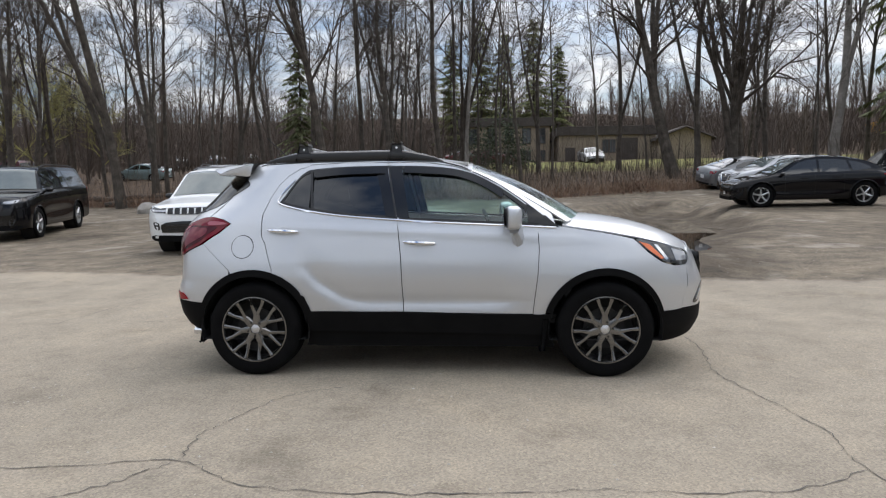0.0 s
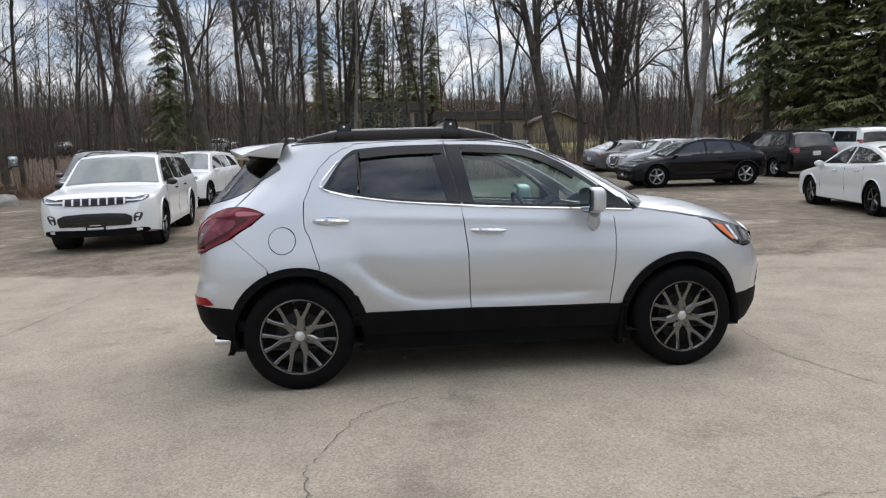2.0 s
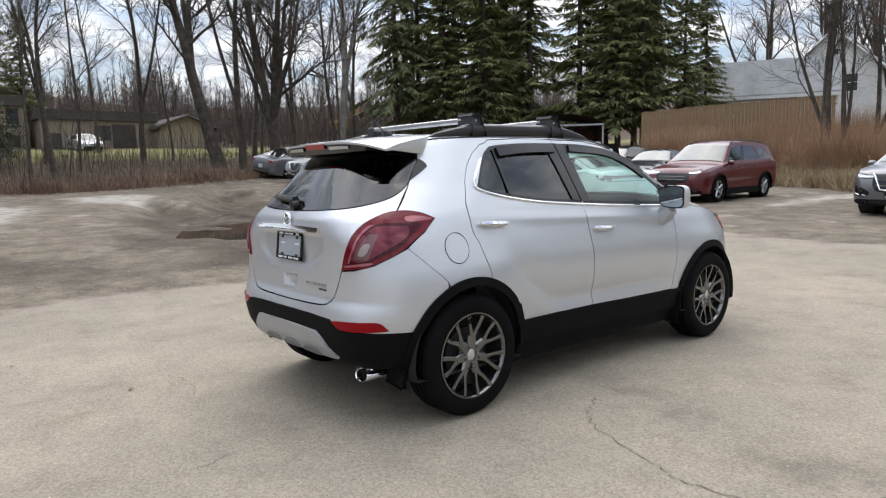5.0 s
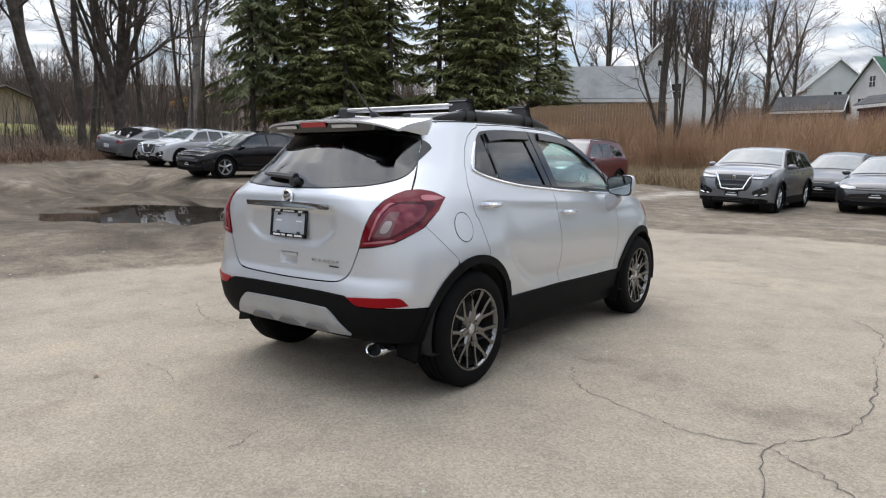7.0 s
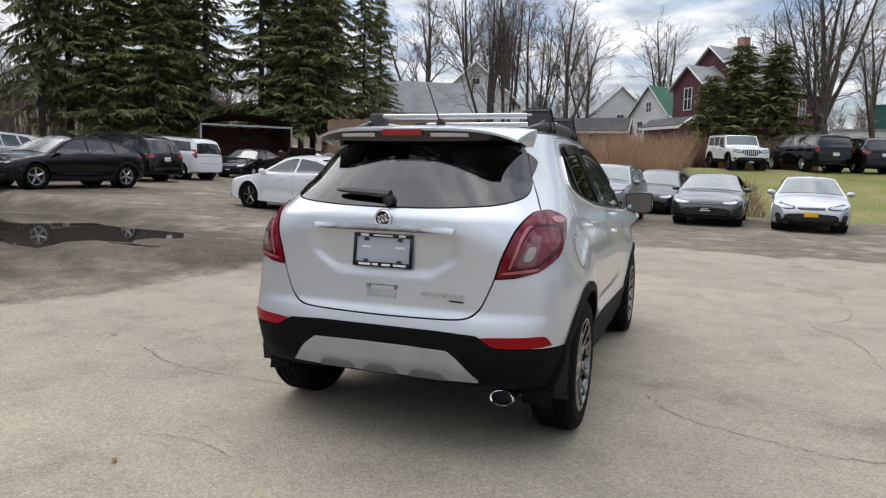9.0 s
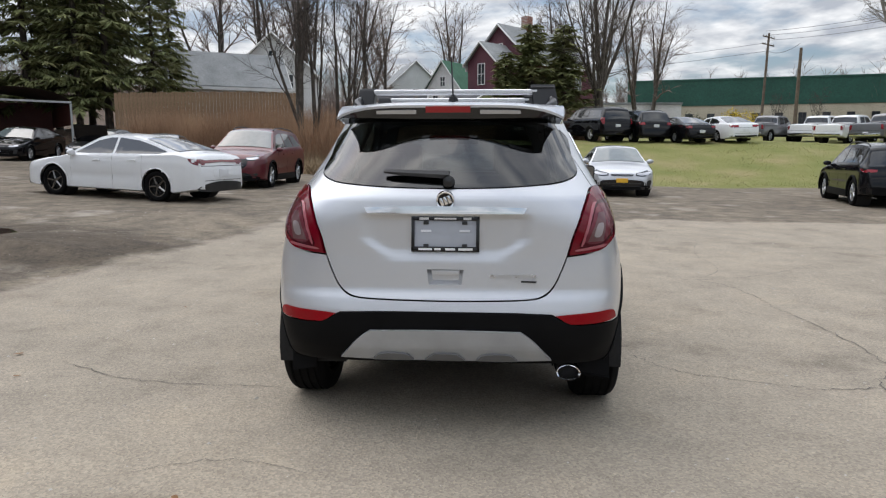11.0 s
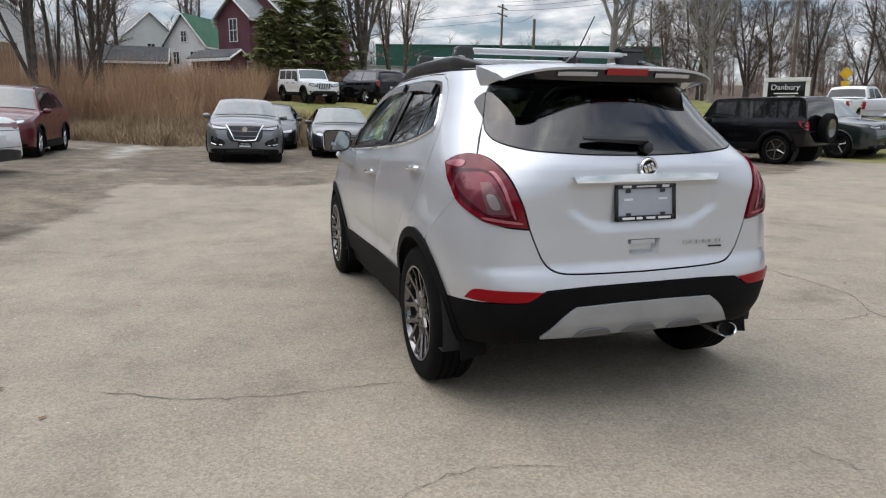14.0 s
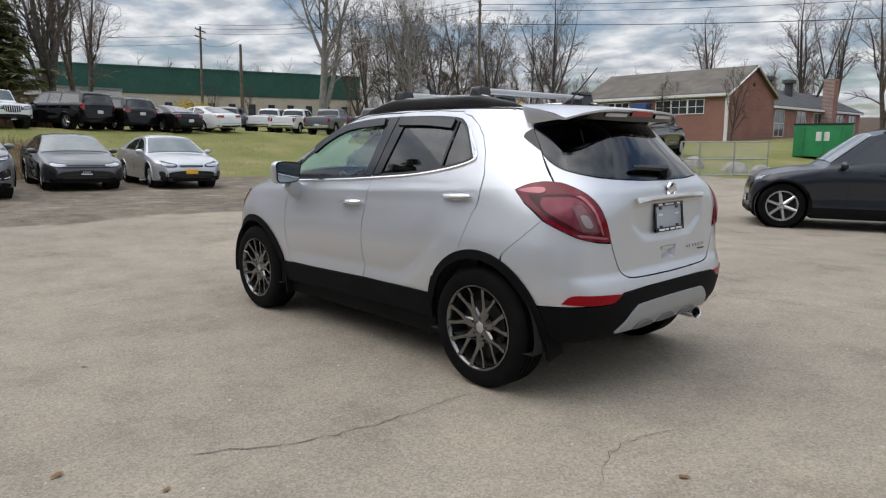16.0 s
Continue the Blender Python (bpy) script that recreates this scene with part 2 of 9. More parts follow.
def smooth_line(pts, per=6, closed=True):
    """Catmull-Rom through 2D points; a point given with a third value 1 stays a sharp corner"""
    n = len(pts)
    out = []
    sharp = [len(p) > 2 and p[2] == 1 for p in pts]
    P = [Vector((p[0], p[1])) for p in pts]
    last = n if closed else n - 1
    for i in range(last):
        p1, p2 = P[i], P[(i + 1) % n]
        p0 = p1 - (p2 - p1) if sharp[i] or (not closed and i == 0) else P[i - 1]
        j = (i + 1) % n
        p3 = p2 + (p2 - p1) if sharp[j] or (not closed and j == n - 1) else P[(i + 2) % n]
        for k in range(per):
            t = k / per
            out.append(0.5 * ((2 * p1) + (p2 - p0) * t + (2 * p0 - 5 * p1 + 4 * p2 - p3) * t * t + (3 * p1 - p0 - 3 * p2 + p3) * t ** 3))
    if not closed:
        out.append(P[-1])
    return [(v.x, v.y) for v in out]


def inset_poly(poly, d):
    """move a closed 2D outline inward by d (outward when negative)"""
    n = len(poly)
    area = sum(poly[i][0] * poly[(i + 1) % n][1] - poly[(i + 1) % n][0] * poly[i][1] for i in range(n))
    s = 1 if area > 0 else -1
    out = []
    for i in range(n):
        a, b, c = Vector(poly[i - 1]), Vector(poly[i]), Vector(poly[(i + 1) % n])
        e1, e2 = b - a, c - b
        if e1.length < 1e-9 or e2.length < 1e-9:
            out.append((b.x, b.y))
            continue
        n1 = Vector((-e1.y, e1.x)).normalized()
        n2 = Vector((-e2.y, e2.x)).normalized()
        m = n1 + n2
        m = m.normalized() / max(0.35, m.normalized().dot(n1)) if m.length > 1e-6 else n1
        q = b + s * d * m
        out.append((q.x, q.y))
    return out


def flat_cells(poly, cell, holes=()):
    """a bmesh in the xy plane: the outline filled and cut along a grid"""
    bm = bmesh.new()
    loops = [list(poly)] + [list(h) for h in holes]
    from mathutils.geometry import tessellate_polygon
    tris = tessellate_polygon([[Vector((x, y, 0)) for x, y in lp] for lp in loops])
    vs = [bm.verts.new((x, y, 0)) for lp in loops for x, y in lp]
    for t in tris:
        try:
            bm.faces.new([vs[i] for i in t])
        except ValueError:
            pass
    cu, cv = cell if isinstance(cell, (tuple, list)) else (cell, cell)
    xs = [p[0] for p in poly]
    ys = [p[1] for p in poly]
    for axis, lo, hi, c in ((0, min(xs), max(xs), cu), (1, min(ys), max(ys), cv)):
        k = math.ceil(lo / c) * c
        while k < hi:
            if k > lo + 1e-4 and k < hi - 1e-4:
                co = Vector((k, 0, 0)) if axis == 0 else Vector((0, k, 0))
                no = Vector((1, 0, 0)) if axis == 0 else Vector((0, 1, 0))
                bmesh.ops.bisect_plane(bm, geom=bm.verts[:] + bm.edges[:] + bm.faces[:], dist=1e-6, plane_co=co, plane_no=no)
            k += c
    return bm


def on_surface(poly, fn, cell=0.05, lift=0.0, rim=0.0, holes=(), plain=False):
    """fill the outline and lay it on the surface fn(u, v) -> point; lift raises it off the surface, rim turns its border inward by that depth"""
    bm = flat_cells(poly, cell, holes)
    bm.faces.layers.int.new("laid")
    e = 2e-3
    out = {}
    for v in bm.verts:
        u, w = v.co.x, v.co.y
        p = Vector(fn(u, w))
        core = Vector((max(-1.2, min(1.2, p.x)) * 0.8, 0, min(p.z, 0.85)))
        if plain:
            out[v] = (p - core).normalized()
            v.co = p + lift * out[v]
            continue
        du = Vector(fn(u + e, w)) - Vector(fn(u - e, w))
        dv = Vector(fn(u, w + e)) - Vector(fn(u, w - e))
        nrm = du.cross(dv)
        nrm = nrm.normalized() if nrm.length > 1e-12 else Vector((0, 0, 1))
        if nrm.dot(p - core) < 0:
            nrm = -nrm
        out[v] = nrm
        v.co = p + lift * nrm
    for f in bm.faces:
        f.normal_update()
        if f.normal.dot(sum((out[v] for v in f.verts), Vector())) < 0:
            f.normal_flip()
    if rim:
        es = [(ed, ed.link_faces[0].calc_center_median()) for ed in bm.edges if len(ed.link_faces) == 1]
        pulled = {}
        for ed, mid in es:
            for v in ed.verts:
                if v not in pulled:
                    pulled[v] = bm.verts.new(v.co - rim * out[v])
            a, b = ed.verts
            try:
                f = bm.faces.new((a, b, pulled[b], pulled[a]))
            except ValueError:
                continue
            f.normal_update()
            if f.normal.dot((a.co + b.co) / 2 - mid) < 0:
                f.normal_flip()
    return bm


def mirrored(bm):
    """a copy of a bmesh mirrored in y"""
    b2 = bm.copy()
    for v in b2.verts:
        v.co.y = -v.co.y
    bmesh.ops.reverse_faces(b2, faces=b2.faces)
    return b2


def text_part(name, body, size, material, parent, m, depth=0.004, label=""):
    cu = bpy.data.curves.new(name, "FONT")
    cu.body = body
    cu.size = size
    cu.extrude = depth
    cu.align_x = "CENTER"
    cu.align_y = "CENTER"
    tmp = new("tmp_text", cu)
    dg = bpy.context.evaluated_depsgraph_get()
    dg.update()
    me = bpy.data.meshes.new_from_object(tmp.evaluated_get(dg))
    bpy.data.objects.remove(tmp)
    bpy.data.curves.remove(cu)
    me.name = name
    me.materials.clear()
    me.materials.append(material)
    ob = new(name, me)
    ob.parent = parent
    ob.matrix_local = m
    if label:
        ob["label"] = label
    return ob


def smoothstep(a, b, x):
    t = min(1.0, max(0.0, (x - a) / (b - a)))
    return t * t * (3 - 2 * t)

# ---- ground ----
PUDDLE = (4.0, 12.2, 2.6, 6.3)


def puddle_rim(a):
    return 1 + 0.13 * math.sin(3 * a - 2.0) + 0.08 * math.sin(5 * a + 1.0) + 0.07 * math.sin(7 * a + 2) + 0.05 * math.sin(13 * a) + 0.03 * math.sin(23 * a + 1)


def puddle_d(x, y):
    """below 1 inside the puddle's uneven outline"""
    x -= 0.28 * (y - PUDDLE[1])
    a = math.atan2((y - PUDDLE[1]) / PUDDLE[3], (x - PUDDLE[0]) / PUDDLE[2])
    w = puddle_rim(a)
    return math.hypot((x - PUDDLE[0]) / PUDDLE[2], (y - PUDDLE[1]) / PUDDLE[3]) / w


def G(x, y):
    """height of the ground"""
    k = smoothstep(3.2, 9.0, math.hypot(x, y))
    z = 0.013 * x
    z += 0.029 * y if y > 0 else 0.010 * max(y, -11)
    z += 0.013 * max(0.0, y - 8)
    z += 0.034 * max(0.0, y - 24) + 0.021 * max(0.0, -y - 12)
    z *= k
    # grass bank east of the lot
    x0 = 19.5 + 4.5 * smoothstep(2, 9, y) + 8 * smoothstep(-24, -34, y)
    z += (1.75 - 0.44 * smoothstep(-14, -24, y)) * smoothstep(x0, x0 + 17, x) * (1 - smoothstep(22, 40, y))
    z += 0.045 * max(0.0, x - 42) * smoothstep(-40, -10, y) + 0.02 * max(0.0, x - 42) * (1 - smoothstep(-40, -10, y))
    z += 0.42 * smoothstep(-16.5, -21.5, y) * smoothstep(7, 12, x) * (1 - smoothstep(24, 34, x))
    far = math.hypot(x, y)
    z += 0.0016 * max(0.0, far - 90) ** 1.15 + 3.0 * smoothstep(95, 230, far) * smoothstep(-60, 20, y) + 6.0 * smoothstep(75, 160, far) * smoothstep(30, 80, y) * (1 - smoothstep(20, 70, x))
    # shallow hollow that holds the puddle
    d = puddle_d(x, y)
    if d < 2.35:
        z += (0.246 - z) * (1 - smoothstep(1.0, 1.32 + 0.28 * smoothstep(-4.0, 4.0, y - PUDDLE[1]), d)) - 0.035 * (1 - smoothstep(0.75, 1.02, d))
        # low mud bars that break the water
        z += 0.055 * smoothstep(0.30, 0.46, noise.noise((x * 0.75, y * 0.30, 31))) * (1 - smoothstep(0.95, 1.05, d))
    # leaf-strewn hummocks at the wood's edge
    wood = wood_mask(x, y)
    if wood > 0:
        z += wood * (0.18 * noise.noise((x * 0.35, y * 0.35, 0)) + 0.12)
    return z


def wood_mask(x, y):
    e = 22.5 + 1.3 * noise.noise((x * 0.2, 3.1, 0)) + (4.5 * smoothstep(2, 14, x)) + 6 * smoothstep(14, 24, x)
    m = smoothstep(e, e + 1.6, y)
    e2 = -17.5 + noise.noise((y * 0.2, 7.7, 0))
    return max(m, smoothstep(-e2, -e2 + 1.5, -x))


def pad_mask(x, y):
    n = 0.5 * noise.noise((x * 0.5, y * 0.5, 2)) + 0.2 * noise.noise((x * 2, y * 2, 5))
    ya = 4.4 + 0.5 * smoothstep(0, -6, x) - 1.2 * smoothstep(1, 7, x)
    a = 1 - smoothstep(-0.5, 0.6, y - ya + 1.2 * n)
    b = 1 - smoothstep(-0.5, 0.6, x - 8.1 + 1.3 * n + 0.12 * max(0, y)) if y > -11 else 1 - smoothstep(-0.3, 0.3, x - 8.1 - 0.9 * (-11 - y) + n)
    return min(a, b)


def grass_mask(x, y):
    n = 1.0 * noise.noise((x * 0.3, y * 0.3, 9)) + 0.4 * noise.noise((x * 1.4, y * 1.4, 4))
    g = smoothstep(-0.3, 0.5, (x - 19.6 + n)) * (1 - smoothstep(-2.5, 0.2, y + 0.35 * n - 0.02 * x)) * (1 - smoothstep(-30, -36, y) * 0)
    lawn = smoothstep(0, 0.6, -y - 20.0 + 0.2 * n) * smoothstep(3.0, 4.0, x)
    lawn2 = smoothstep(-0.2, 0.5, -y - 15.2 + 0.55 * (x - 9) * -1 * 0 + 0.2 * n) * smoothstep(9.0, 10.5, x + 0.6 * (y + 16))
    far = smoothstep(41, 45, y + n) * (1 - smoothstep(60, 64, y)) * smoothstep(-14, -10, x)
    fade = 1 - smoothstep(75, 90, math.hypot(x, y))
    return min(1.0, max(g, lawn, lawn2, far) * fade)


def spread(lo, hi, step, far):
    """grid lines: even between lo and hi, then growing to far"""
    mid = list(np.arange(lo, hi + step / 2, step))
    up, s = [mid[-1]], step
    while up[-1] < far:
        s *= 1.16
        up.append(up[-1] + s)
    dn, s = [mid[0]], step
    while dn[-1] > -far:
        s *= 1.16
        dn.append(dn[-1] - s)
    return dn[:0:-1] + mid + up[1:]


def ground_material():
    m, nt, p = links_of("ground")
    at = nt.nodes.new("ShaderNodeAttribute")
    at.attribute_name = "zone"
    sep = nt.nodes.new("ShaderNodeSeparateColor")
    nt.links.new(at.outputs["Color"], sep.inputs[0])
    big = noise_tex(nt, 0.35, 5, 0.6)
    mid = noise_tex(nt, 2.4, 6, 0.62)
    fine = noise_tex(nt, 55, 4, 0.7)
    grit = nt.nodes.new("ShaderNodeTexVoronoi")
    grit.inputs["Scale"].default_value = 95
    tc = nt.nodes.new("ShaderNodeTexCoord")
    nt.links.new(tc.outputs["Object"], grit.inputs["Vector"])
    # worn pale asphalt pad
    a0 = ramp_of(nt, big.outputs["Fac"], [(0.3, (0.266, 0.233, 0.186)), (0.55, (0.320, 0.279, 0.222)), (0.75, (0.370, 0.316, 0.242))]).outputs[0]
    a1 = ramp_of(nt, mid.outputs["Fac"], [(0.25, (0.80, 0.80, 0.80)), (0.5, (1.0, 1.0, 1.0)), (0.75, (1.12, 1.10, 1.07))]).outputs[0]
    g1 = ramp_of(nt, grit.outputs["Color"], [(0.0, (0.72, 0.72, 0.72)), (0.55, (1.0, 1.0, 1.0)), (0.97, (1.25, 1.24, 1.2)), (1.0, (2.0, 1.95, 1.85))]).outputs[0]
    pad = mix_col(nt, 1.0, mix_col(nt, 1.0, a0, a1, "MULTIPLY"), g1, "MULTIPLY")
    # oil drips, tyre dust and damp marks
    blot = noise_tex(nt, 0.9, 7, 0.68)
    b0 = ramp_of(nt, blot.outputs["Fac"], [(0.30, (0.66, 0.65, 0.64)), (0.44, (0.95, 0.95, 0.95)), (0.6, (1.0, 1.0, 1.0)), (0.75, (1.10, 1.07, 1.02))]).outputs[0]
    pad = mix_col(nt, 1.0, pad, b0, "MULTIPLY")
    # dirt and broken asphalt
    d0 = ramp_of(nt, mid.outputs["Fac"], [(0.25, (0.105, 0.090, 0.073)), (0.45, (0.165, 0.141, 0.114)), (0.60, (0.225, 0.192, 0.152)), (0.8, (0.300, 0.260, 0.205))]).outputs[0]
    d1 = ramp_of(nt, big.outputs["Fac"], [(0.3, (0.72, 0.70, 0.68)), (0.7, (1.15, 1.13, 1.08))]).outputs[0]
    d2 = ramp_of(nt, fine.outputs["Fac"], [(0.3, (0.65, 0.65, 0.65)), (0.7, (1.25, 1.25, 1.22))]).outputs[0]
    dirt = mix_col(nt, 1.0, mix_col(nt, 1.0, d0, d1, "MULTIPLY"), d2, "MULTIPLY")
    # gravel: scattered pale stones and dark clods
    peb = nt.nodes.new("ShaderNodeTexVoronoi")
    peb.inputs["Scale"].default_value = 26
    nt.links.new(tc.outputs["Object"], peb.inputs["Vector"])
    d3 = ramp_of(nt, peb.outputs["Color"], [(0.0, (0.62, 0.60, 0.58)), (0.3, (0.92, 0.92, 0.92)), (0.8, (1.05, 1.05, 1.04)), (0.97, (1.25, 1.24, 1.22)), (1.0, (1.9, 1.88, 1.82))]).outputs[0]
    dirt = mix_col(nt, 1.0, dirt, d3, "MULTIPLY")
    # pale dusty ruts and chalky patches
    rut = noise_tex(nt, 0.8, 6, 0.65)
    d4 = ramp_of(nt, rut.outputs["Fac"], [(0.57, (0, 0, 0)), (0.70, (0.7, 0.7, 0.7))]).outputs[0]
    dirt = mix_col(nt, d4, dirt, (0.36, 0.325, 0.275))
    # chalky patches worn pale
    ch = nt.nodes.new("ShaderNodeAttribute")
    ch.attribute_name = "chalk"
    wear = nt.nodes.new("ShaderNodeMath")
    wear.operation = "MULTIPLY"
    nt.links.new(ch.outputs["Fac"], wear.inputs[0])
    nt.links.new(ramp_of(nt, mid.outputs["Fac"], [(0.30, (0.15, 0.15, 0.15)), (0.55, (0.85, 0.85, 0.85))]).outputs[0], wear.inputs[1])
    dirt = mix_col(nt, wear.outputs[0], dirt, (0.44, 0.41, 0.36))
    # damp ground round the puddle
    damp = ramp_of(nt, at.outputs["Alpha"], [(0.1, (1, 1, 1)), (0.8, (0.52, 0.50, 0.48))]).outputs[0]
    dirt = mix_col(nt, 1.0, dirt, damp, "MULTIPLY")
    # spring grass with dry patches
    e0 = ramp_of(nt, big.outputs["Fac"], [(0.32, (0.145, 0.160, 0.042)), (0.5, (0.190, 0.190, 0.062)), (0.7, (0.265, 0.225, 0.110))]).outputs[0]
    e1 = ramp_of(nt, fine.outputs["Fac"], [(0.28, (0.5, 0.52, 0.45)), (0.7, (1.3, 1.3, 1.25))]).outputs[0]
    grass = mix_col(nt, 1.0, e0, e1, "MULTIPLY")
    # leaf litter
    lv = nt.nodes.new("ShaderNodeTexVoronoi")
    lv.inputs["Scale"].default_value = 9
    nt.links.new(tc.outputs["Object"], lv.inputs["Vector"])
    l0 = ramp_of(nt, lv.outputs["Color"], [(0.1, (0.036, 0.024, 0.016)), (0.45, (0.085, 0.057, 0.038)), (0.8, (0.160, 0.112, 0.076))]).outputs[0]
    l1 = ramp_of(nt, mid.outputs["Fac"], [(0.3, (0.55, 0.53, 0.50)), (0.7, (1.1, 1.08, 1.05))]).outputs[0]
    leaf = mix_col(nt, 1.0, l0, l1, "MULTIPLY")

    def sharp(sock):
        a = nt.nodes.new("ShaderNodeMath")
        a.operation = "MULTIPLY_ADD"
        a.inputs[1].default_value = 0.55
        nt.links.new(mid.outputs["Fac"], a.inputs[0])
        nt.links.new(sock, a.inputs[2])
        return ramp_of(nt, a.outputs[0], [(0.62, (0, 0, 0)), (0.92, (1, 1, 1))]).outputs[0]

    c = mix_col(nt, sharp(sep.outputs[0]), dirt, pad)
    c = mix_col(nt, sharp(sep.outputs[1]), c, grass)
    c = mix_col(nt, sharp(sep.outputs[2]), c, leaf)
    nt.links.new(c, p.inputs["Base Color"])
    p.inputs["Roughness"].default_value = 0.9
    p.inputs["Specular IOR Level"].default_value = 0.25
    s = nt.nodes.new("ShaderNodeMath")
    s.operation = "MULTIPLY_ADD"
    s.inputs[1].default_value = 0.5
    nt.links.new(grit.outputs["Distance"], s.inputs[0])
    nt.links.new(fine.outputs["Fac"], s.inputs[2])
    bump_of(nt, p, s.outputs[0], 0.45, 0.012)
    return m


def build_ground():
    xs = spread(-22, 34, 0.4, 900)
    ys = spread(-24, 34, 0.4, 900)
    nx, ny = len(xs), len(ys)
    verts, zone, pale = [], [], []
    for y in ys:
        for x in xs:
            verts.append((x, y, G(x, y)))
            w = wood_mask(x, y)
            g = grass_mask(x, y)
            reeds = smoothstep(20.5, 22.5, x - 1.8 * smoothstep(3, 9, y) * 2) * smoothstep(-3.5, -1.5, y) * (1 - smoothstep(42, 46, x))
            b = max(w * (1 - g), reeds * (1 - g), smoothstep(70, 90, math.hypot(x, y)) * (1 - g))
            chalk = max(1 - smoothstep(0.55, 1.1, math.hypot((x - px) / pw, (y - py) / ph) + 0.45 * noise.noise((x * 0.8, y * 0.6, 17))) for px, py, pw, ph in ((-2.6, 17.6, 2.4, 4.0), (2.0, 19.5, 1.3, 2.4), (17.5, 4.4, 3.4, 0.5)))
            pale.append(chalk * (1 - w))
            wet = (1 - smoothstep(1.0, 1.55, puddle_d(x, y) + 0.35 * noise.noise((x * 0.9, y * 0.9, 8)))) + 0.7 * smoothstep(0.30, 0.55, noise.noise((x * 0.22, y * 0.30, 21))) * smoothstep(3.5, 7, y) * (1 - smoothstep(17, 21, y))
            zone.append((pad_mask(x, y), g, b, min(1.0, wet)))
    faces = [(j * nx + i, j * nx + i + 1, (j + 1) * nx + i + 1, (j + 1) * nx + i) for j in range(ny - 1) for i in range(nx - 1)]
    me = bpy.data.meshes.new("ground")
    me.from_pydata(verts, [], faces)
    at = me.attributes.new("zone", "FLOAT_COLOR", "POINT")
    me.attributes.new("chalk", "FLOAT", "POINT").data.foreach_set("value", np.array(pale, dtype=np.float32))
    at = me.attributes["zone"]
    at.data.foreach_set("color", np.array(zone, dtype=np.float32).ravel())
    me.polygons.foreach_set("use_smooth", [True] * len(me.polygons))
    me.materials.append(ground_material())
    tagged(new("ground", me), "pale worn asphalt, dirt, leaf litter and spring grass", "ground", kind="structure")


build_ground()


def build_puddle():
    m, nt, p = links_of("puddle_water")
    p.inputs["Base Color"].default_value = (0.045, 0.038, 0.030, 1)
    p.inputs["Roughness"].default_value = 0.02
    p.inputs["IOR"].default_value = 1.33
    n = noise_tex(nt, 3.0, 2)
    bump_of(nt, p, n.outputs["Fac"], 0.02, 0.01)
    bm = bmesh.new()
    ring = []
    for k in range(160):
        a = k * math.tau / 160
        w = puddle_rim(a) * 1.01
        ring.append(bm.verts.new((PUDDLE[0] + PUDDLE[2] * w * math.cos(a) + 0.28 * PUDDLE[3] * w * math.sin(a), PUDDLE[1] + PUDDLE[3] * w * math.sin(a), 0.235)))
    bm.faces.new(ring)
    tagged(part("water", bm, m), "still rain puddle lying in the dirt lot", "puddle", kind="structure")


build_puddle()


def build_cracks():
    mat = grainy("crack_fill", (0.075, 0.068, 0.060), (0.150, 0.137, 0.120), 14, 0.95, 0.3)
    rng = random.Random(4)
    lines = [
        ([(-2.9, -2.52), (-1.9, -2.58), (-1.12, -2.46), (-0.7, -2.72), (0.1, -2.78), (0.9, -2.71), (1.7, -2.69), (2.25, -2.45)], 0.014),
        ([(-1.12, -2.46), (-1.16, -2.1), (-1.08, -1.85), (-0.9, -1.38), (-0.55, -1.15)], 0.011),
        ([(2.30, 2.9), (2.32, 2.0), (2.28, 1.3), (2.2, 0.7), (2.22, 0.1), (2.1, -0.7), (2.2, -1.3), (2.3, -1.9), (2.25, -2.45), (2.6, -3.3), (3.4, -4.2)], 0.010),
        ([(-4.6, -1.2), (-4.2, 0.3), (-4.05, 1.6), (-3.96, 3.3), (-3.7, 4.4)], 0.012),
        ([(-1.0, 2.4), (-1.25, 1.9), (-1.31, 1.5), (-1.32, 0.95)], 0.010),
        ([(-2.35, 0.55), (-2.25, 0.95), (-2.4, 1.3)], 0.008),
        ([(-2.5, -0.42), (-2.72, -0.5)], 0.012),
        ([(-1.52, -2.9), (-1.3, -2.7), (-1.15, -2.47)], 0.014),
        ([(2.25, -2.45), (3.0, -2.9), (4.2, -3.0), (5.6, -3.4), (7.2, -3.2)], 0.010),
    ]
    for pts, w in lines:
        line = smooth_line(pts, 10, closed=False)
        bm = bmesh.new()
        prev = None
        for i, (x, y) in enumerate(line):
            a, b = line[max(0, i - 1)], line[min(len(line) - 1, i + 1)]
            d = Vector((b[0] - a[0], b[1] - a[1])).normalized()
            n = Vector((-d.y, d.x))
            o = rng.uniform(-0.018, 0.018)
            ww = w * rng.uniform(0.06, 0.42) * (0.3 if i in (0, len(line) - 1) else 1)
            l, r = Vector((x, y)) + n * (o + ww), Vector((x, y)) + n * (o - ww)
            cur = (bm.verts.new((l.x, l.y, G(l.x, l.y) + 0.004)), bm.verts.new((r.x, r.y, G(r.x, r.y) + 0.004)))
            if prev:
                bm.faces.new((prev[0], prev[1], cur[1], cur[0]))
            prev = cur
        tagged(part("pavement_crack", bm, mat, smooth=False), "dark crack in the worn asphalt", "crack", kind="structure")


build_cracks()

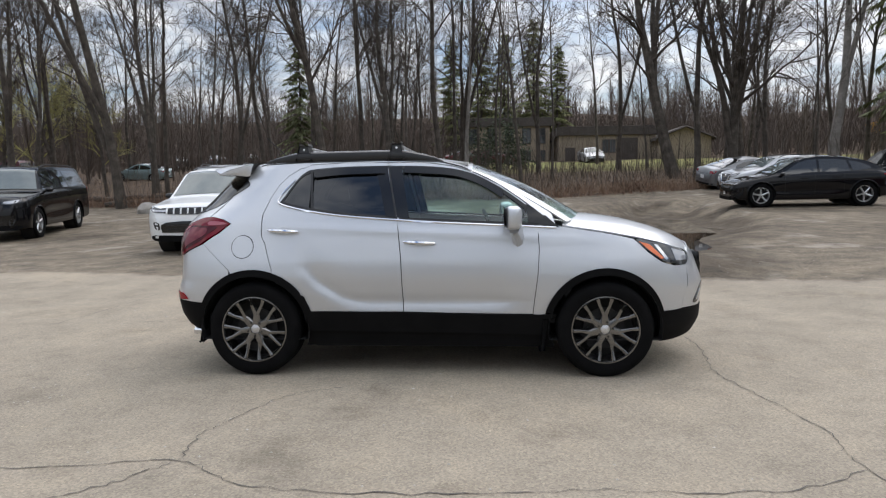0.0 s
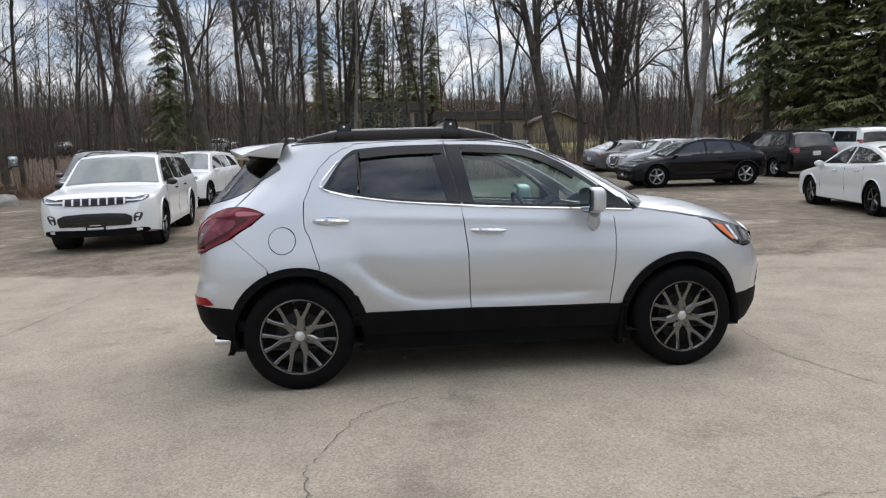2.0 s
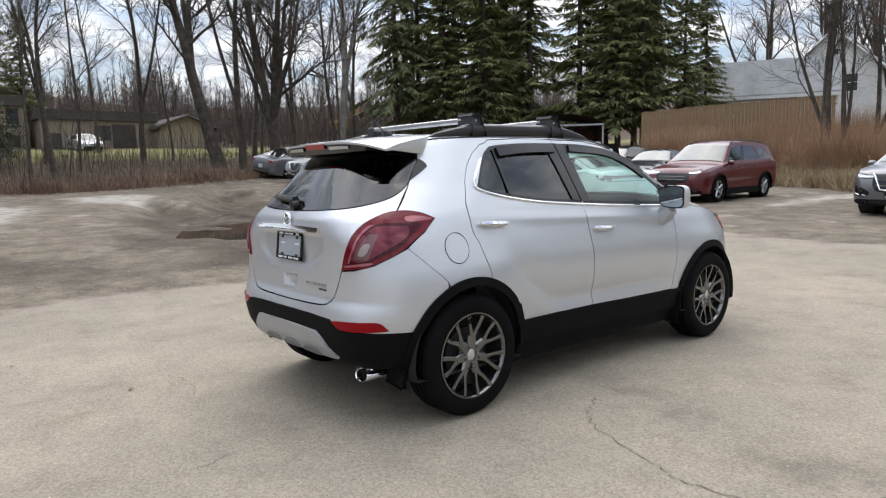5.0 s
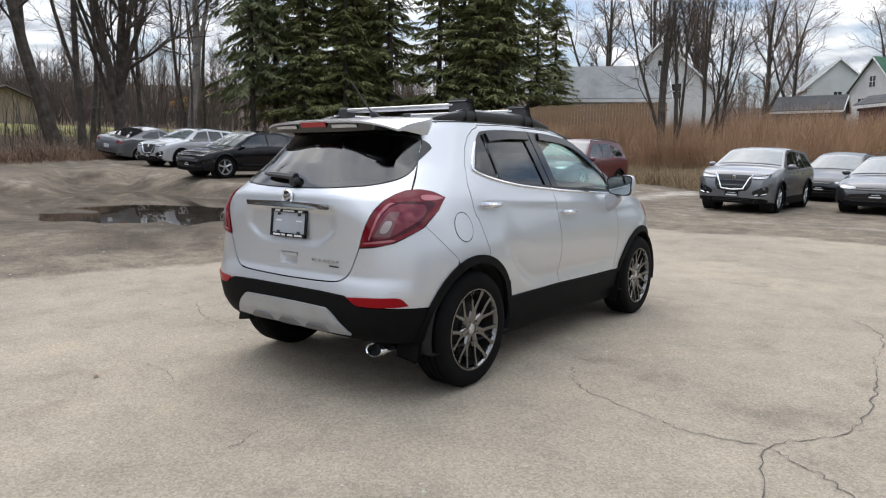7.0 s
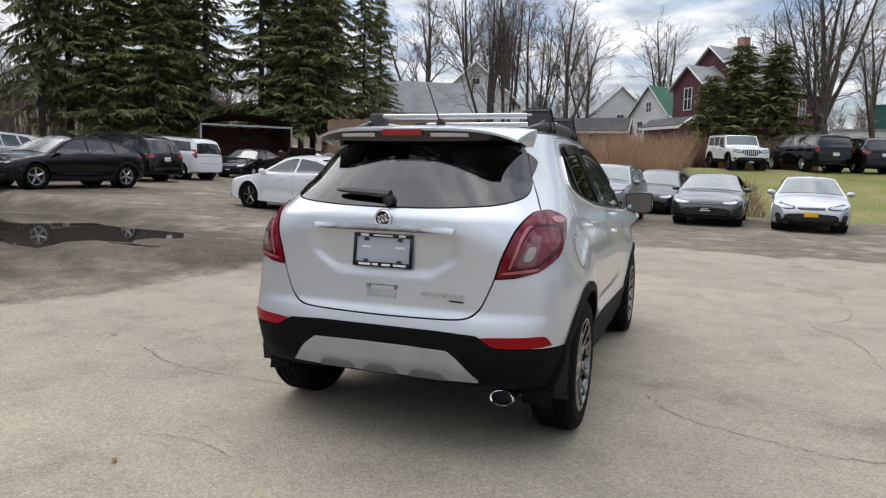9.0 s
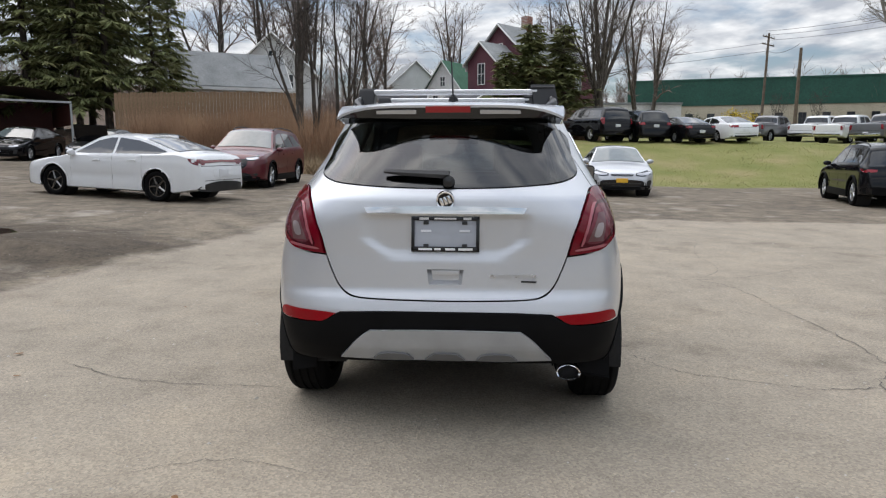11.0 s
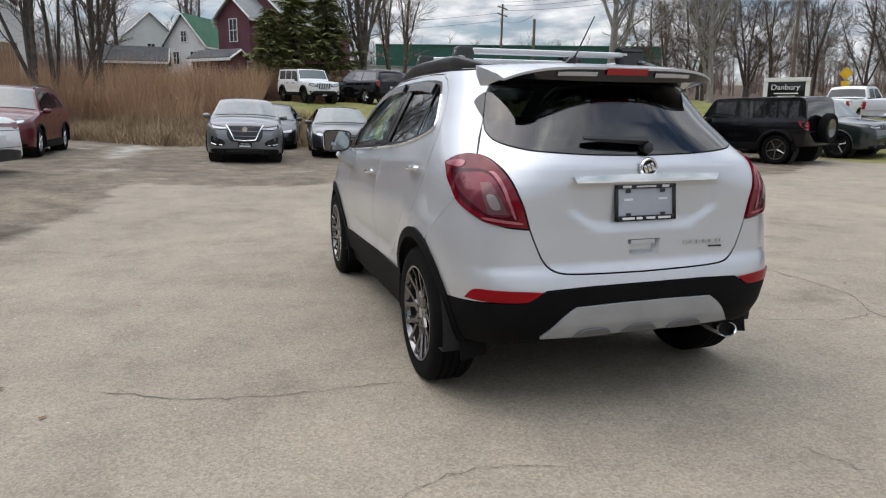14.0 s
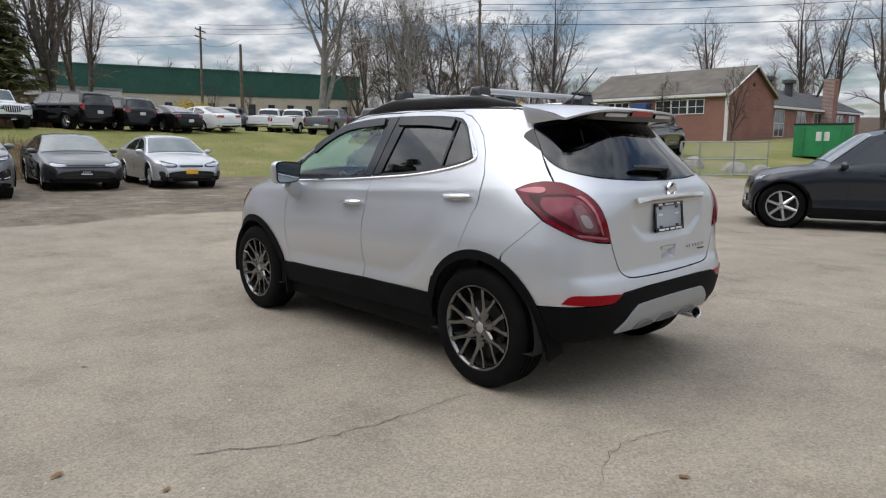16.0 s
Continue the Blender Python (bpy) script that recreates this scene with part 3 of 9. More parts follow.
# ---- parked vehicles ----
def make_wheel(r, rim_r, width, spokes, rim_mat, root, xy, side, twist=0.0, segs=28):
    """wheel as a part of its car: tyre and rim with spokes; side is -1 for the car's right"""
    hub = empty("wheel")
    hub.parent = root
    hub.matrix_local = Matrix.Translation((xy[0], xy[1], r))
    bm = bmesh.new()
    h = width / 2
    lathe(bm, [(rim_r, -h * 0.8), (rim_r + 0.02, -h), (r - 0.035, -h), (r - 0.008, -h * 0.8), (r, -h * 0.4), (r, h * 0.4), (r - 0.008, h * 0.8), (r - 0.035, h), (rim_r + 0.02, h), (rim_r, h * 0.8)], segs)
    part("tyre", bm, M_TYRE, hub)
    bm = bmesh.new()
    o = side * h * 0.75
    lathe(bm, [(rim_r, o), (rim_r - 0.018, o), (rim_r - 0.03, o - side * 0.05), (rim_r - 0.03, -o)], segs)
    lathe(bm, [(0.001, o - side * 0.01), (0.05, o - side * 0.015), (0.06, o - side * 0.04)], 14)
    for k in range(spokes):
        a = k * math.tau / spokes + twist
        c, s = math.cos(a), math.sin(a)
        add_tube(bm, [(0.04 * c, o - side * 0.025, 0.04 * s), (rim_r * 0.97 * c, o - side * 0.012, rim_r * 0.97 * s)], [0.032, 0.024], 5)
    part("rim", bm, rim_mat, hub)
    bm = bmesh.new()
    lathe(bm, [(0.001, o - side * 0.07), (rim_r - 0.03, o - side * 0.07)], segs)
    part("brake_disc", bm, M_DARKIN, hub)
    return hub


def smooth_tab(pts, soft):
    """a table softened by a running mean, so that lofts have no hard bends"""
    lo, hi = pts[0][0], pts[-1][0]
    g = np.linspace(lo, hi, 400)
    v = np.interp(g, [p[0] for p in pts], [p[1] for p in pts])
    k = max(1, int(soft / (hi - lo) * 400))
    ker = np.hanning(2 * k + 3)
    ker /= ker.sum()
    pad = len(ker) // 2
    ext = np.concatenate([2 * v[0] - v[pad:0:-1], v, 2 * v[-1] - v[-2:-pad - 2:-1]])
    s = np.convolve(ext, ker, "valid")
    return lambda z: float(np.interp(z, g, s))


M_HLAMP = glossy("headlight_glass", (0.055, 0.06, 0.065), 0.10, 0.2, 0.2, 0.4)
M_BANDRED = glossy("dark_red_band", (0.14, 0.004, 0.012), 0.08, 0.0, 0.6)
M_REFLECT = glossy("pale_red_lens", (0.32, 0.02, 0.03), 0.12, 0.0, 0.4)


def parked_car(name, s, paint_mat, rim_mat=None, spokes=5):
    """a car lofted from its side outline; s holds its sizes"""
    root = empty(name)
    L, W, H, wb, fo, r = s["L"], s["W"], s["H"], s["wb"], s["fo"], s["r"]
    xf, xr = wb / 2 + fo, wb / 2 + fo - L
    tops = [(xf - u * L, z) for u, z in s["top"]][::-1]
    belts = [(xf - u * L, z) for u, z in s["belt"]][::-1]
    tum, zb = s.get("tumble", 0.24), s.get("sill", 0.22)
    er, ef = s.get("round", (0.35, 0.45))

    top_line = smooth_tab(tops, s.get("soft", 0.07))
    belt_line = smooth_tab(belts, 0.12)

    def top(x):
        return top_line(x)

    def belt(x):
        return min(belt_line(x), top(x) - 0.03)

    def plan(x):
        w = W / 2
        f = 1.0
        if x > xf - ef:
            q = min(1, (x - (xf - ef)) / ef)
            f = (1 - 0.30 * q ** 2.6)
        if x < xr + er:
            q = min(1, ((xr + er) - x) / er)
            f = (1 - 0.22 * q ** 2.6)
        return w * f

    def half(x, z):
        w, b, t = plan(x), belt(x), top(x)
        if z <= b:
            q = (z - zb) / max(0.05, b - zb)
            mid = math.exp(-((x - 0.1) / 1.15) ** 4)
            return w * (0.955 + 0.045 * math.sin(min(1, max(0, q)) * math.pi * 0.8 + 0.35)) - 0.030 * mid * max(0.0, 1 - abs(q - 0.40) / 0.30) ** 1.5 + 0.008 * max(0.0, 1 - abs(q - 0.80) / 0.12)
        y0 = w * (0.955 + 0.045 * math.sin(math.pi * 0.8 + 0.35))
        return y0 - tum * (z - b) - 0.03 * min(1, (z - b) / 0.06)

    def edge_z(x):
        return max(top(x) - s.get("crown", 0.05), belt(x) + 0.01)

    def roof(x, y):
        ye = half(x, edge_z(x))
        return top(x) - (top(x) - edge_z(x)) * min(1.0, abs(y) / ye) ** 2.6

    N = 84
    xs = [xf - L * i / N for i in range(N + 1)]
    bm = bmesh.new()
    rings = []
    for i, x in enumerate(xs):
        pts = []
        zs = zb + (0.06 * max(0, (x - (xf - 0.5)) / 0.5) + 0.10 * max(0, ((xr + 0.6) - x) / 0.6))
        b, e = belt(x), edge_z(x)
        pts.append((0.0, zs))
        pts.append((half(x, zs) * 0.93, zs))
        for k in range(14):
            z = zs + 0.03 + (b - zs - 0.03) * k / 13
            pts.append((half(x, z), z))
        for k in range(1, 6):
            z = b + (e - b) * k / 5
            pts.append((half(x, z), z))
        ye = half(x, e)
        for q in (0.93, 0.75, 0.4, 0.0):
            pts.append((ye * q, roof(x, ye * q)))
        left = [bm.verts.new((x, y, z)) for y, z in pts]
        right = [left[0]] + [bm.verts.new((x, -y, z)) for y, z in pts[1:-1]] + [left[-1]]
        rings.append((left, right))
    arch = r + s.get("archgap", 0.055)
    # draw the lower skin onto the arch's circle, so that its edge is round
    for ring in rings:
        for sd in (0, 1):
            for v in ring[sd][2:16]:
                for wx in (wb / 2, -wb / 2):
                    dx, dz = v.co.x - wx, v.co.z - r
                    d = math.hypot(dx, dz)
                    if arch - 0.030 < d < arch + 0.030:
                        v.co.x, v.co.z = wx + dx * arch / d, r + dz * arch / d
    for a, b in zip(rings, rings[1:]):
        for sd in (0, 1):
            for k in range(len(a[0]) - 1):
                vs = [a[sd][k], a[sd][k + 1], b[sd][k + 1], b[sd][k]]
                vs = list(dict.fromkeys(vs))
                c = sum((v.co for v in vs), Vector()) / len(vs)
                if k >= 1 and abs(c.y) > 0.5 and any((c.x - wx) ** 2 + (c.z - r) ** 2 < (arch - 0.004) ** 2 for wx in (wb / 2, -wb / 2)):
                    continue
                if len(vs) > 2:
                    bm.faces.new(vs)
    for ring in (rings[0], rings[-1]):
        loop = ring[0] + ring[1][1:-1][::-1]
        try:
            bm.faces.new(loop)
        except ValueError:
            pass
    part("body", bm, paint_mat, root)
    # wheel arches
    cl = M_CLAD if s.get("clad") else paint_mat
    for wx in (wb / 2, -wb / 2):
        for sd in (-1, 1):
            bm = bmesh.new()
            pts = []
            for k in range(21):
                a = math.radians(-14 + 208 * k / 20)
                x, z = wx + arch * math.cos(a), r + arch * math.sin(a)
                z = max(z, zb - 0.02)
                pts.append((x, sd * (half(x, max(z, zb + 0.03)) + 0.006), z))
            add_tube(bm, pts, s.get("flare", 0.028 if s.get("clad") else 0.013), 6)
            part("wheel_arch", bm, cl, root)
            bm = bmesh.new()
            y1, y0 = sd * (W / 2 - 0.05), sd * (W / 2 - 0.36)
            lathe(bm, [(arch - 0.01, y1), (arch - 0.01, y0), (0.01, y0)], 22, "y", (wx, 0, r))
            part("wheel_well", bm, M_DARKIN, root)
            make_wheel(r, s.get("rim", r * 0.68), 0.22, spokes, rim_mat or M_ALLOY, root, (wx, sd * (W / 2 - 0.125)), sd, twist=wx)
    # lower cladding and bumpers
    if s.get("clad"):
        bm = bmesh.new()
        add_box(bm, -wb / 2 + arch, wb / 2 - arch, -W / 2 - 0.004, W / 2 + 0.004, zb - 0.03, zb + 0.16, 0.03)
        part("sill_cladding", bm, M_CLAD, root)
    # side glass
    for outline in s["glass"]:
        o = [(xf - u * L, z) for u, z in outline]
        for sd in (-1, 1):
            bm = on_surface(o, lambda u, v: (u, sd * (half(u, v) + 0.007), v), 0.15, plain=True)
            part("side_window", bm, M_TINT, root)
    for key, nm in (("wind", "windscreen"), ("back", "rear_window")):
        if key not in s:
            continue
        u0, u1 = s[key]
        x0, x1 = xf - u0 * L, xf - u1 * L
        ya = lambda x: half(x, edge_z(x)) * 0.93
        n = 8
        o = [(x0 + (x1 - x0) * k / n, ya(x0 + (x1 - x0) * k / n)) for k in range(n + 1)]
        o = o + [(x, -y) for x, y in o[::-1]]
        bm = on_surface(o, lambda u, v: (u, v, roof(u, v) + 0.014), (0.05, 0.12), plain=True)
        # front panes get the glass with sky reflection in its colour
        part(nm, bm, M_SKYSHEEN if key == "wind" else M_TINT, root)
    # lamps laid into the rounded corners
    def corner(end, sd, th, z):
        """the body's skin met from inside a corner, turning from straight ahead to sideways"""
        cx, cy = (xf - 0.55 if end > 0 else xr + 0.55), sd * (W / 2 - 0.55)
        ux, uy = end * math.cos(th), sd * math.sin(th)
        lo, hi = 0.0, 2.0
        for _ in range(11):
            m = (lo + hi) / 2
            x, y = cx + ux * m, cy + uy * m
            if xr <= x <= xf and abs(y) <= half(x, z) and z <= roof(x, y):
                lo = m
            else:
                hi = m
        return (cx + ux * lo, cy + uy * lo, z)

    hl = s.get("lamp", (0.62, 0.74))
    tl = s.get("tail", (0.75, 0.95))
    tin = math.atan2(0.55 - s.get("tailw", 0.3), 0.55)
    for sd in (-1, 1):
        h0, h1 = hl
        hm = (h0 + h1) / 2
        o = smooth_line([(0.06, h0 + 0.01, 1), (0.08, hm + 0.02), (0.45, h1), (0.98, h1 + 0.05, 1), (0.90, hm + 0.02), (0.45, h0)], 3)
        bm = on_surface(o, lambda u, v: corner(1, sd, u, v), (0.25, 0.08), 0.008, 0.012, plain=True)
        lamp = part("headlight", bm, M_HLAMP, root, "clear headlight")
        o = smooth_line([(0.14, hm - 0.02), (0.16, hm + 0.02), (0.45, h1 - 0.03), (0.80, h1), (0.72, hm), (0.42, h0 + 0.025)], 3)
        bm = on_surface(o, lambda u, v: corner(1, sd, u, v), (0.25, 0.08), 0.012, 0.003, plain=True)
        part("lamp_unit", bm, M_LAMP, lamp)
        t0, t1 = tl
        o = smooth_line([(tin, t0 + 0.015, 1), (tin, t1 - 0.01, 1), (0.75, t1), (1.08, t1 + 0.005, 1), (1.0, (t0 + t1) / 2), (0.78, t0)], 3)
        bm = on_surface(o, lambda u, v: corner(-1, sd, u, v), (0.25, 0.08), 0.008, 0.012, plain=True)
        tail = part("tail_light", bm, M_BANDRED if s.get("tailbar") else M_RED, root, "red tail light")
        tm = (t0 + t1) / 2
        o = [(tin * 0.8 + 0.16, tm - 0.02), (tin * 0.8 + 0.16, tm + 0.015), (0.85, tm + 0.02), (0.85, tm - 0.025)]
        bm = on_surface(o, lambda u, v: corner(-1, sd, u, v), (0.25, 0.08), 0.012, 0.003, plain=True)
        part("lens_band", bm, M_BANDRED if s.get("tailbar") else M_REFLECT, tail)
        bm = bmesh.new()
        mx, mz = xf - s["mirror"] * L, belt(xf - s["mirror"] * L) + 0.06
        bmesh.ops.create_uvsphere(bm, u_segments=12, v_segments=8, radius=1.0, matrix=Matrix.Translation((mx + 0.01, sd * (W / 2 + 0.05), mz)) @ Matrix.Diagonal((0.07, 0.105, 0.066, 1)))
        for v in bm.verts:
            v.co.x = max(v.co.x, mx - 0.03)
        add_box(bm, mx - 0.02, mx + 0.03, sd * (W / 2 - 0.12), sd * (W / 2 + 0.0), mz - 0.05, mz - 0.02, 0.01)
        part("mirror", bm, s.get("mirror_mat", paint_mat), root)
        for u in s.get("handles", (0.45, 0.65)):
            hx = xf - u * L
            bm = bmesh.new()
            hz = belt(hx) - 0.10
            add_box(bm, hx - 0.1, hx + 0.1, sd * (half(hx, hz) - 0.005), sd * (half(hx, hz) + 0.03), hz - 0.015, hz + 0.015, 0.01)
            part("door_handle", bm, s.get("handle_mat", paint_mat), root)
        # door seams as thin recessed strips
        for u in s.get("seams", (0.33, 0.52, 0.70)):
            sx = xf - u * L
            bm = bmesh.new()
            za, zc = zb + 0.12, belt(sx)
            pts = [(sx, sd * (half(sx, za + (zc - za) * k / 6) - 0.002), za + (zc - za) * k / 6) for k in range(7)]
            add_tube(bm, pts, 0.0045, 4)
            part("door_seam", bm, M_DARKIN, root)
    def face(end, y, z):
        """the skin at the nose (1) or tail (-1)"""
        lo, hi = (xf - 0.9, xf) if end > 0 else (xr + 0.9, xr)
        for _ in range(11):
            m = (lo + hi) / 2
            if abs(y) <= half(m, z) and z <= roof(m, y):
                lo = m
            else:
                hi = m
        return lo

    def patch(name, end, o, mat, lift, label="", parent=None, cell=(0.16, 0.10)):
        bm = on_surface(o, lambda u, v: (face(end, u, v) + end * lift, u, v), cell, 0.0, 0.02, plain=True)
        return part(name, bm, mat, parent or root, label)

    g = s.get("grille", (0.55, 0.80, 0.48))
    patch("grille", 1, smooth_line([(-g[2], g[1] - 0.02), (-g[2] * 0.9, g[1]), (g[2] * 0.9, g[1]), (g[2], g[1] - 0.02), (g[2] * 0.78, g[0]), (-g[2] * 0.78, g[0])], 3), M_BLACK, 0.008, "black grille")
    for k in range(s.get("bars", 2)):
        z = g[0] + (g[1] - g[0]) * (k + 1) / (s.get("bars", 2) + 1)
        patch("grille_bar", 1, [(-g[2] * 0.80, z - 0.008), (g[2] * 0.80, z - 0.008), (g[2] * 0.80, z + 0.008), (-g[2] * 0.80, z + 0.008)], M_SATIN if s.get("slots") else M_GUN, 0.014)
    q = s.get("intake", (0.28, 0.43, 0.60))
    patch("air_intake", 1, smooth_line([(-q[2], q[0] + 0.03), (-q[2] * 0.86, q[1]), (q[2] * 0.86, q[1]), (q[2], q[0] + 0.03), (q[2] * 0.8, q[0]), (-q[2] * 0.8, q[0])], 3), M_BLACK, 0.010, "black lower air intake")
    for k in range(s.get("slats", 2)):
        z = q[0] + (q[1] - q[0]) * (k + 1) / (s.get("slats", 2) + 1)
        patch("intake_bar", 1, [(-q[2] * 0.84, z - 0.007), (q[2] * 0.84, z - 0.007), (q[2] * 0.84, z + 0.007), (-q[2] * 0.84, z + 0.007)], M_SATIN, 0.018)
    if s.get("tailbar"):
        t0, t1 = s["tailbar"]
        patch("tail_band", -1, [(-W * 0.40, t0 - 0.025), (0, t0), (W * 0.40, t0 - 0.025), (W * 0.40, t1), (0, t1 + 0.012), (-W * 0.40, t1)], M_BANDRED, 0.012, "full-width dark red tail band")
        patch("diffuser", -1, smooth_line([(-W * 0.42, 0.26), (-W * 0.36, 0.40), (0, 0.46), (W * 0.36, 0.40), (W * 0.42, 0.26), (0, 0.24)], 3), M_SATIN, 0.010, "black rear diffuser")
    for sd in (-1, 1):
        w0 = q[2] + 0.05
        patch("fog_lamp", 1, smooth_line([(sd * w0, q[0] + 0.06), (sd * (w0 + 0.02), q[1] - 0.01), (sd * (w0 + 0.14), q[1]), (sd * (w0 + 0.10), q[0] + 0.08)], 3), M_SATIN, 0.008)
    # tail: hatch or boot lid line and recess for the plate
    pz = s.get("rplate", 0.72)
    patch("plate_recess", -1, smooth_line([(-0.30, pz - 0.03), (-0.26, pz + 0.19), (0.26, pz + 0.19), (0.30, pz - 0.03)], 3), s.get("recess", paint_mat), 0.005)
    for z in (pz - 0.07, pz + 0.235):
        patch("lid_seam", -1, [(-W * 0.40, z - 0.005), (W * 0.40, z - 0.005), (W * 0.40, z + 0.005), (-W * 0.40, z + 0.005)], M_DARKIN, 0.004)
    if s.get("slots"):
        for k in range(8):
            y = -g[2] * 0.84 + g[2] * 1.68 * k / 7
            patch("grille_bar", 1, [(y - 0.014, g[0] + 0.005), (y + 0.014, g[0] + 0.005), (y + 0.014, g[1] - 0.005), (y - 0.014, g[1] - 0.005)], paint_mat, 0.020)
    if s.get("vee"):
        for sd in (-1, 1):
            bm = bmesh.new()
            add_tube(bm, [(face(1, y, z) + 0.014, sd * y, z) for y, z in ((0.44, g[1] + 0.02), (0.36, g[1] - 0.08), (0.25, g[0] + 0.03), (0.0, g[0] + 0.01))], 0.020, 6)
            part("grille_trim", bm, M_CHROME, root, "chrome grille trim")
            patch("bumper_vent", 1, smooth_line([(sd * (W * 0.26), g[0] - 0.02), (sd * (W * 0.40), g[0] + 0.10), (sd * (W * 0.44), g[0] + 0.06), (sd * (W * 0.42), g[0] - 0.10), (sd * (W * 0.30), g[0] - 0.12)], 3), M_BLACK, 0.010, "black bumper vent")
            bm = bmesh.new()
            add_tube(bm, [(face(1, y, z) + 0.014, sd * y, z) for y, z in ((W * 0.29, g[0] - 0.10), (W * 0.38, g[0] - 0.085), (W * 0.43, g[0] - 0.06))], 0.011, 6)
            part("vent_trim", bm, M_CHROME, root, "chrome vent trim")
        bm = bmesh.new()
        xg = face(1, 0, g[1] - 0.08)
        lathe(bm, [(0.001, xg + 0.03), (0.06, xg + 0.03), (0.065, xg + 0.005)], 18, "x", (0, 0, g[1] - 0.08))
        part("badge", bm, M_CHROME, root, "round chrome badge")
    zl = zb + 0.02
    patch("front_bumper", 1, smooth_line([(-W * 0.44, zl + 0.05), (-W * 0.38, zl + 0.12), (0, zl + 0.10), (W * 0.38, zl + 0.12), (W * 0.44, zl + 0.05), (W * 0.34, zl), (0, zl - 0.01), (-W * 0.34, zl)], 3), M_CLAD, 0.012, "black lower bumper lip")
    zl, zh = zb + 0.09, (0.50 if s.get("clad") else 0.38)
    if not s.get("tailbar"):
        patch("rear_bumper", -1, smooth_line([(-W * 0.44, zl + 0.03), (-W * 0.43, zh), (0, zh - 0.02), (W * 0.43, zh), (W * 0.44, zl + 0.03), (0, zl)], 3), M_CLAD, 0.012, "black lower bumper")
    xp = face(1, 0, 0.47)
    bm = box_bm(xp + 0.004, xp + 0.026, -0.16, 0.16, 0.40, 0.52, 0.005)
    pl = part("front_plate", bm, s.get("plate", M_BLACK), root)
    if "plate" not in s:
        part("plate_bar", box_bm(xp + 0.026, xp + 0.029, -0.13, 0.13, 0.408, 0.438, 0), M_PLATE, pl, "white bar", smooth=False)
        part("plate_bar", box_bm(xp + 0.026, xp + 0.029, -0.09, 0.09, 0.470, 0.482, 0), M_PLATE, pl, "white bar", smooth=False)
    xp = face(-1, 0, pz + 0.08)
    bm = box_bm(xp - 0.026, xp - 0.004, -0.16, 0.16, pz, pz + 0.16, 0.005)
    part("rear_plate", bm, M_PLATE, root)
    if s.get("bed"):
        x0, x1 = xf - s["bed"][0] * L, xf - s["bed"][1] * L
        z = top((x0 + x1) / 2)
        part("bed_cover", box_bm(x1, x0, -W / 2 + 0.16, W / 2 - 0.16, z - 0.02, z + 0.02, 0.012), M_SATIN, root, "black bed cover")
        part("step_bumper", box_bm(xr - 0.13, xr + 0.08, -W * 0.44, W * 0.44, 0.52, 0.70, 0.04), s.get("bumper", M_CHROME), root, "bright rear step bumper")
    if s.get("rails"):
        for sd in (-1, 1):
            bm = bmesh.new()
            x0, x1 = [xf - u * L for u in s["rails"]]
            pts = []
            for k in range(9):
                x = x0 + (x1 - x0) * k / 8
                lift = 0.045 if 0 < k < 8 else 0.0
                pts.append((x, sd * half(x, edge_z(x)) * 0.95, edge_z(x) + 0.02 + lift))
            add_tube(bm, pts, 0.017, 6)
            part("roof_rail", bm, M_SATIN, root)
    return root


SUV = dict(L=4.7, W=1.9, H=1.72, wb=2.75, fo=0.92, r=0.36, clad=1,
           top=[(0, 0.62), (0.012, 0.80), (0.05, 0.95), (0.14, 1.03), (0.245, 1.08), (0.40, 1.62), (0.46, 1.69), (0.60, 1.72), (0.86, 1.66), (0.915, 1.58), (0.97, 1.10), (0.99, 0.9), (1, 0.6)],
           belt=[(0, 0.78), (0.1, 0.88), (0.25, 1.02), (0.6, 1.06), (0.9, 1.10), (1, 1.0)], wind=(0.265, 0.405), back=(0.925, 0.972),
           glass=[[(0.315, 1.10), (0.425, 1.50), (0.50, 1.56), (0.535, 1.57), (0.535, 1.11)], [(0.55, 1.11), (0.55, 1.57), (0.69, 1.55), (0.72, 1.13)], [(0.735, 1.13), (0.715, 1.54), (0.80, 1.50), (0.885, 1.24), (0.88, 1.17)]],
           tumble=0.42, mirror=0.31, rails=(0.44, 0.86), tail=(0.92, 1.08), rplate=0.8, lamp=(0.78, 0.89), grille=(0.56, 0.82, 0.5))
SEDAN = dict(L=4.65, W=1.82, H=1.43, wb=2.72, fo=0.92, r=0.325,
             top=[(0, 0.50), (0.012, 0.66), (0.05, 0.76), (0.14, 0.86), (0.26, 0.93), (0.42, 1.34), (0.48, 1.41), (0.56, 1.43), (0.68, 1.38), (0.80, 1.20), (0.90, 1.06), (0.965, 1.03), (0.985, 0.92), (1, 0.6)],
             belt=[(0, 0.62), (0.1, 0.74), (0.28, 0.90), (0.6, 0.94), (0.88, 1.00), (1, 0.9)], wind=(0.275, 0.43), back=(0.685, 0.885), tumble=0.56, sill=0.19,
             glass=[[(0.335, 0.96), (0.44, 1.24), (0.50, 1.31), (0.53, 1.32), (0.53, 0.98)], [(0.545, 0.98), (0.545, 1.32), (0.64, 1.28), (0.74, 1.12), (0.745, 1.01)]],
             mirror=0.32, tail=(0.80, 0.94), rplate=0.55, lamp=(0.58, 0.70), grille=(0.58, 0.66, 0.36), intake=(0.25, 0.48, 0.56), bars=1, seams=(0.30, 0.535, 0.70))
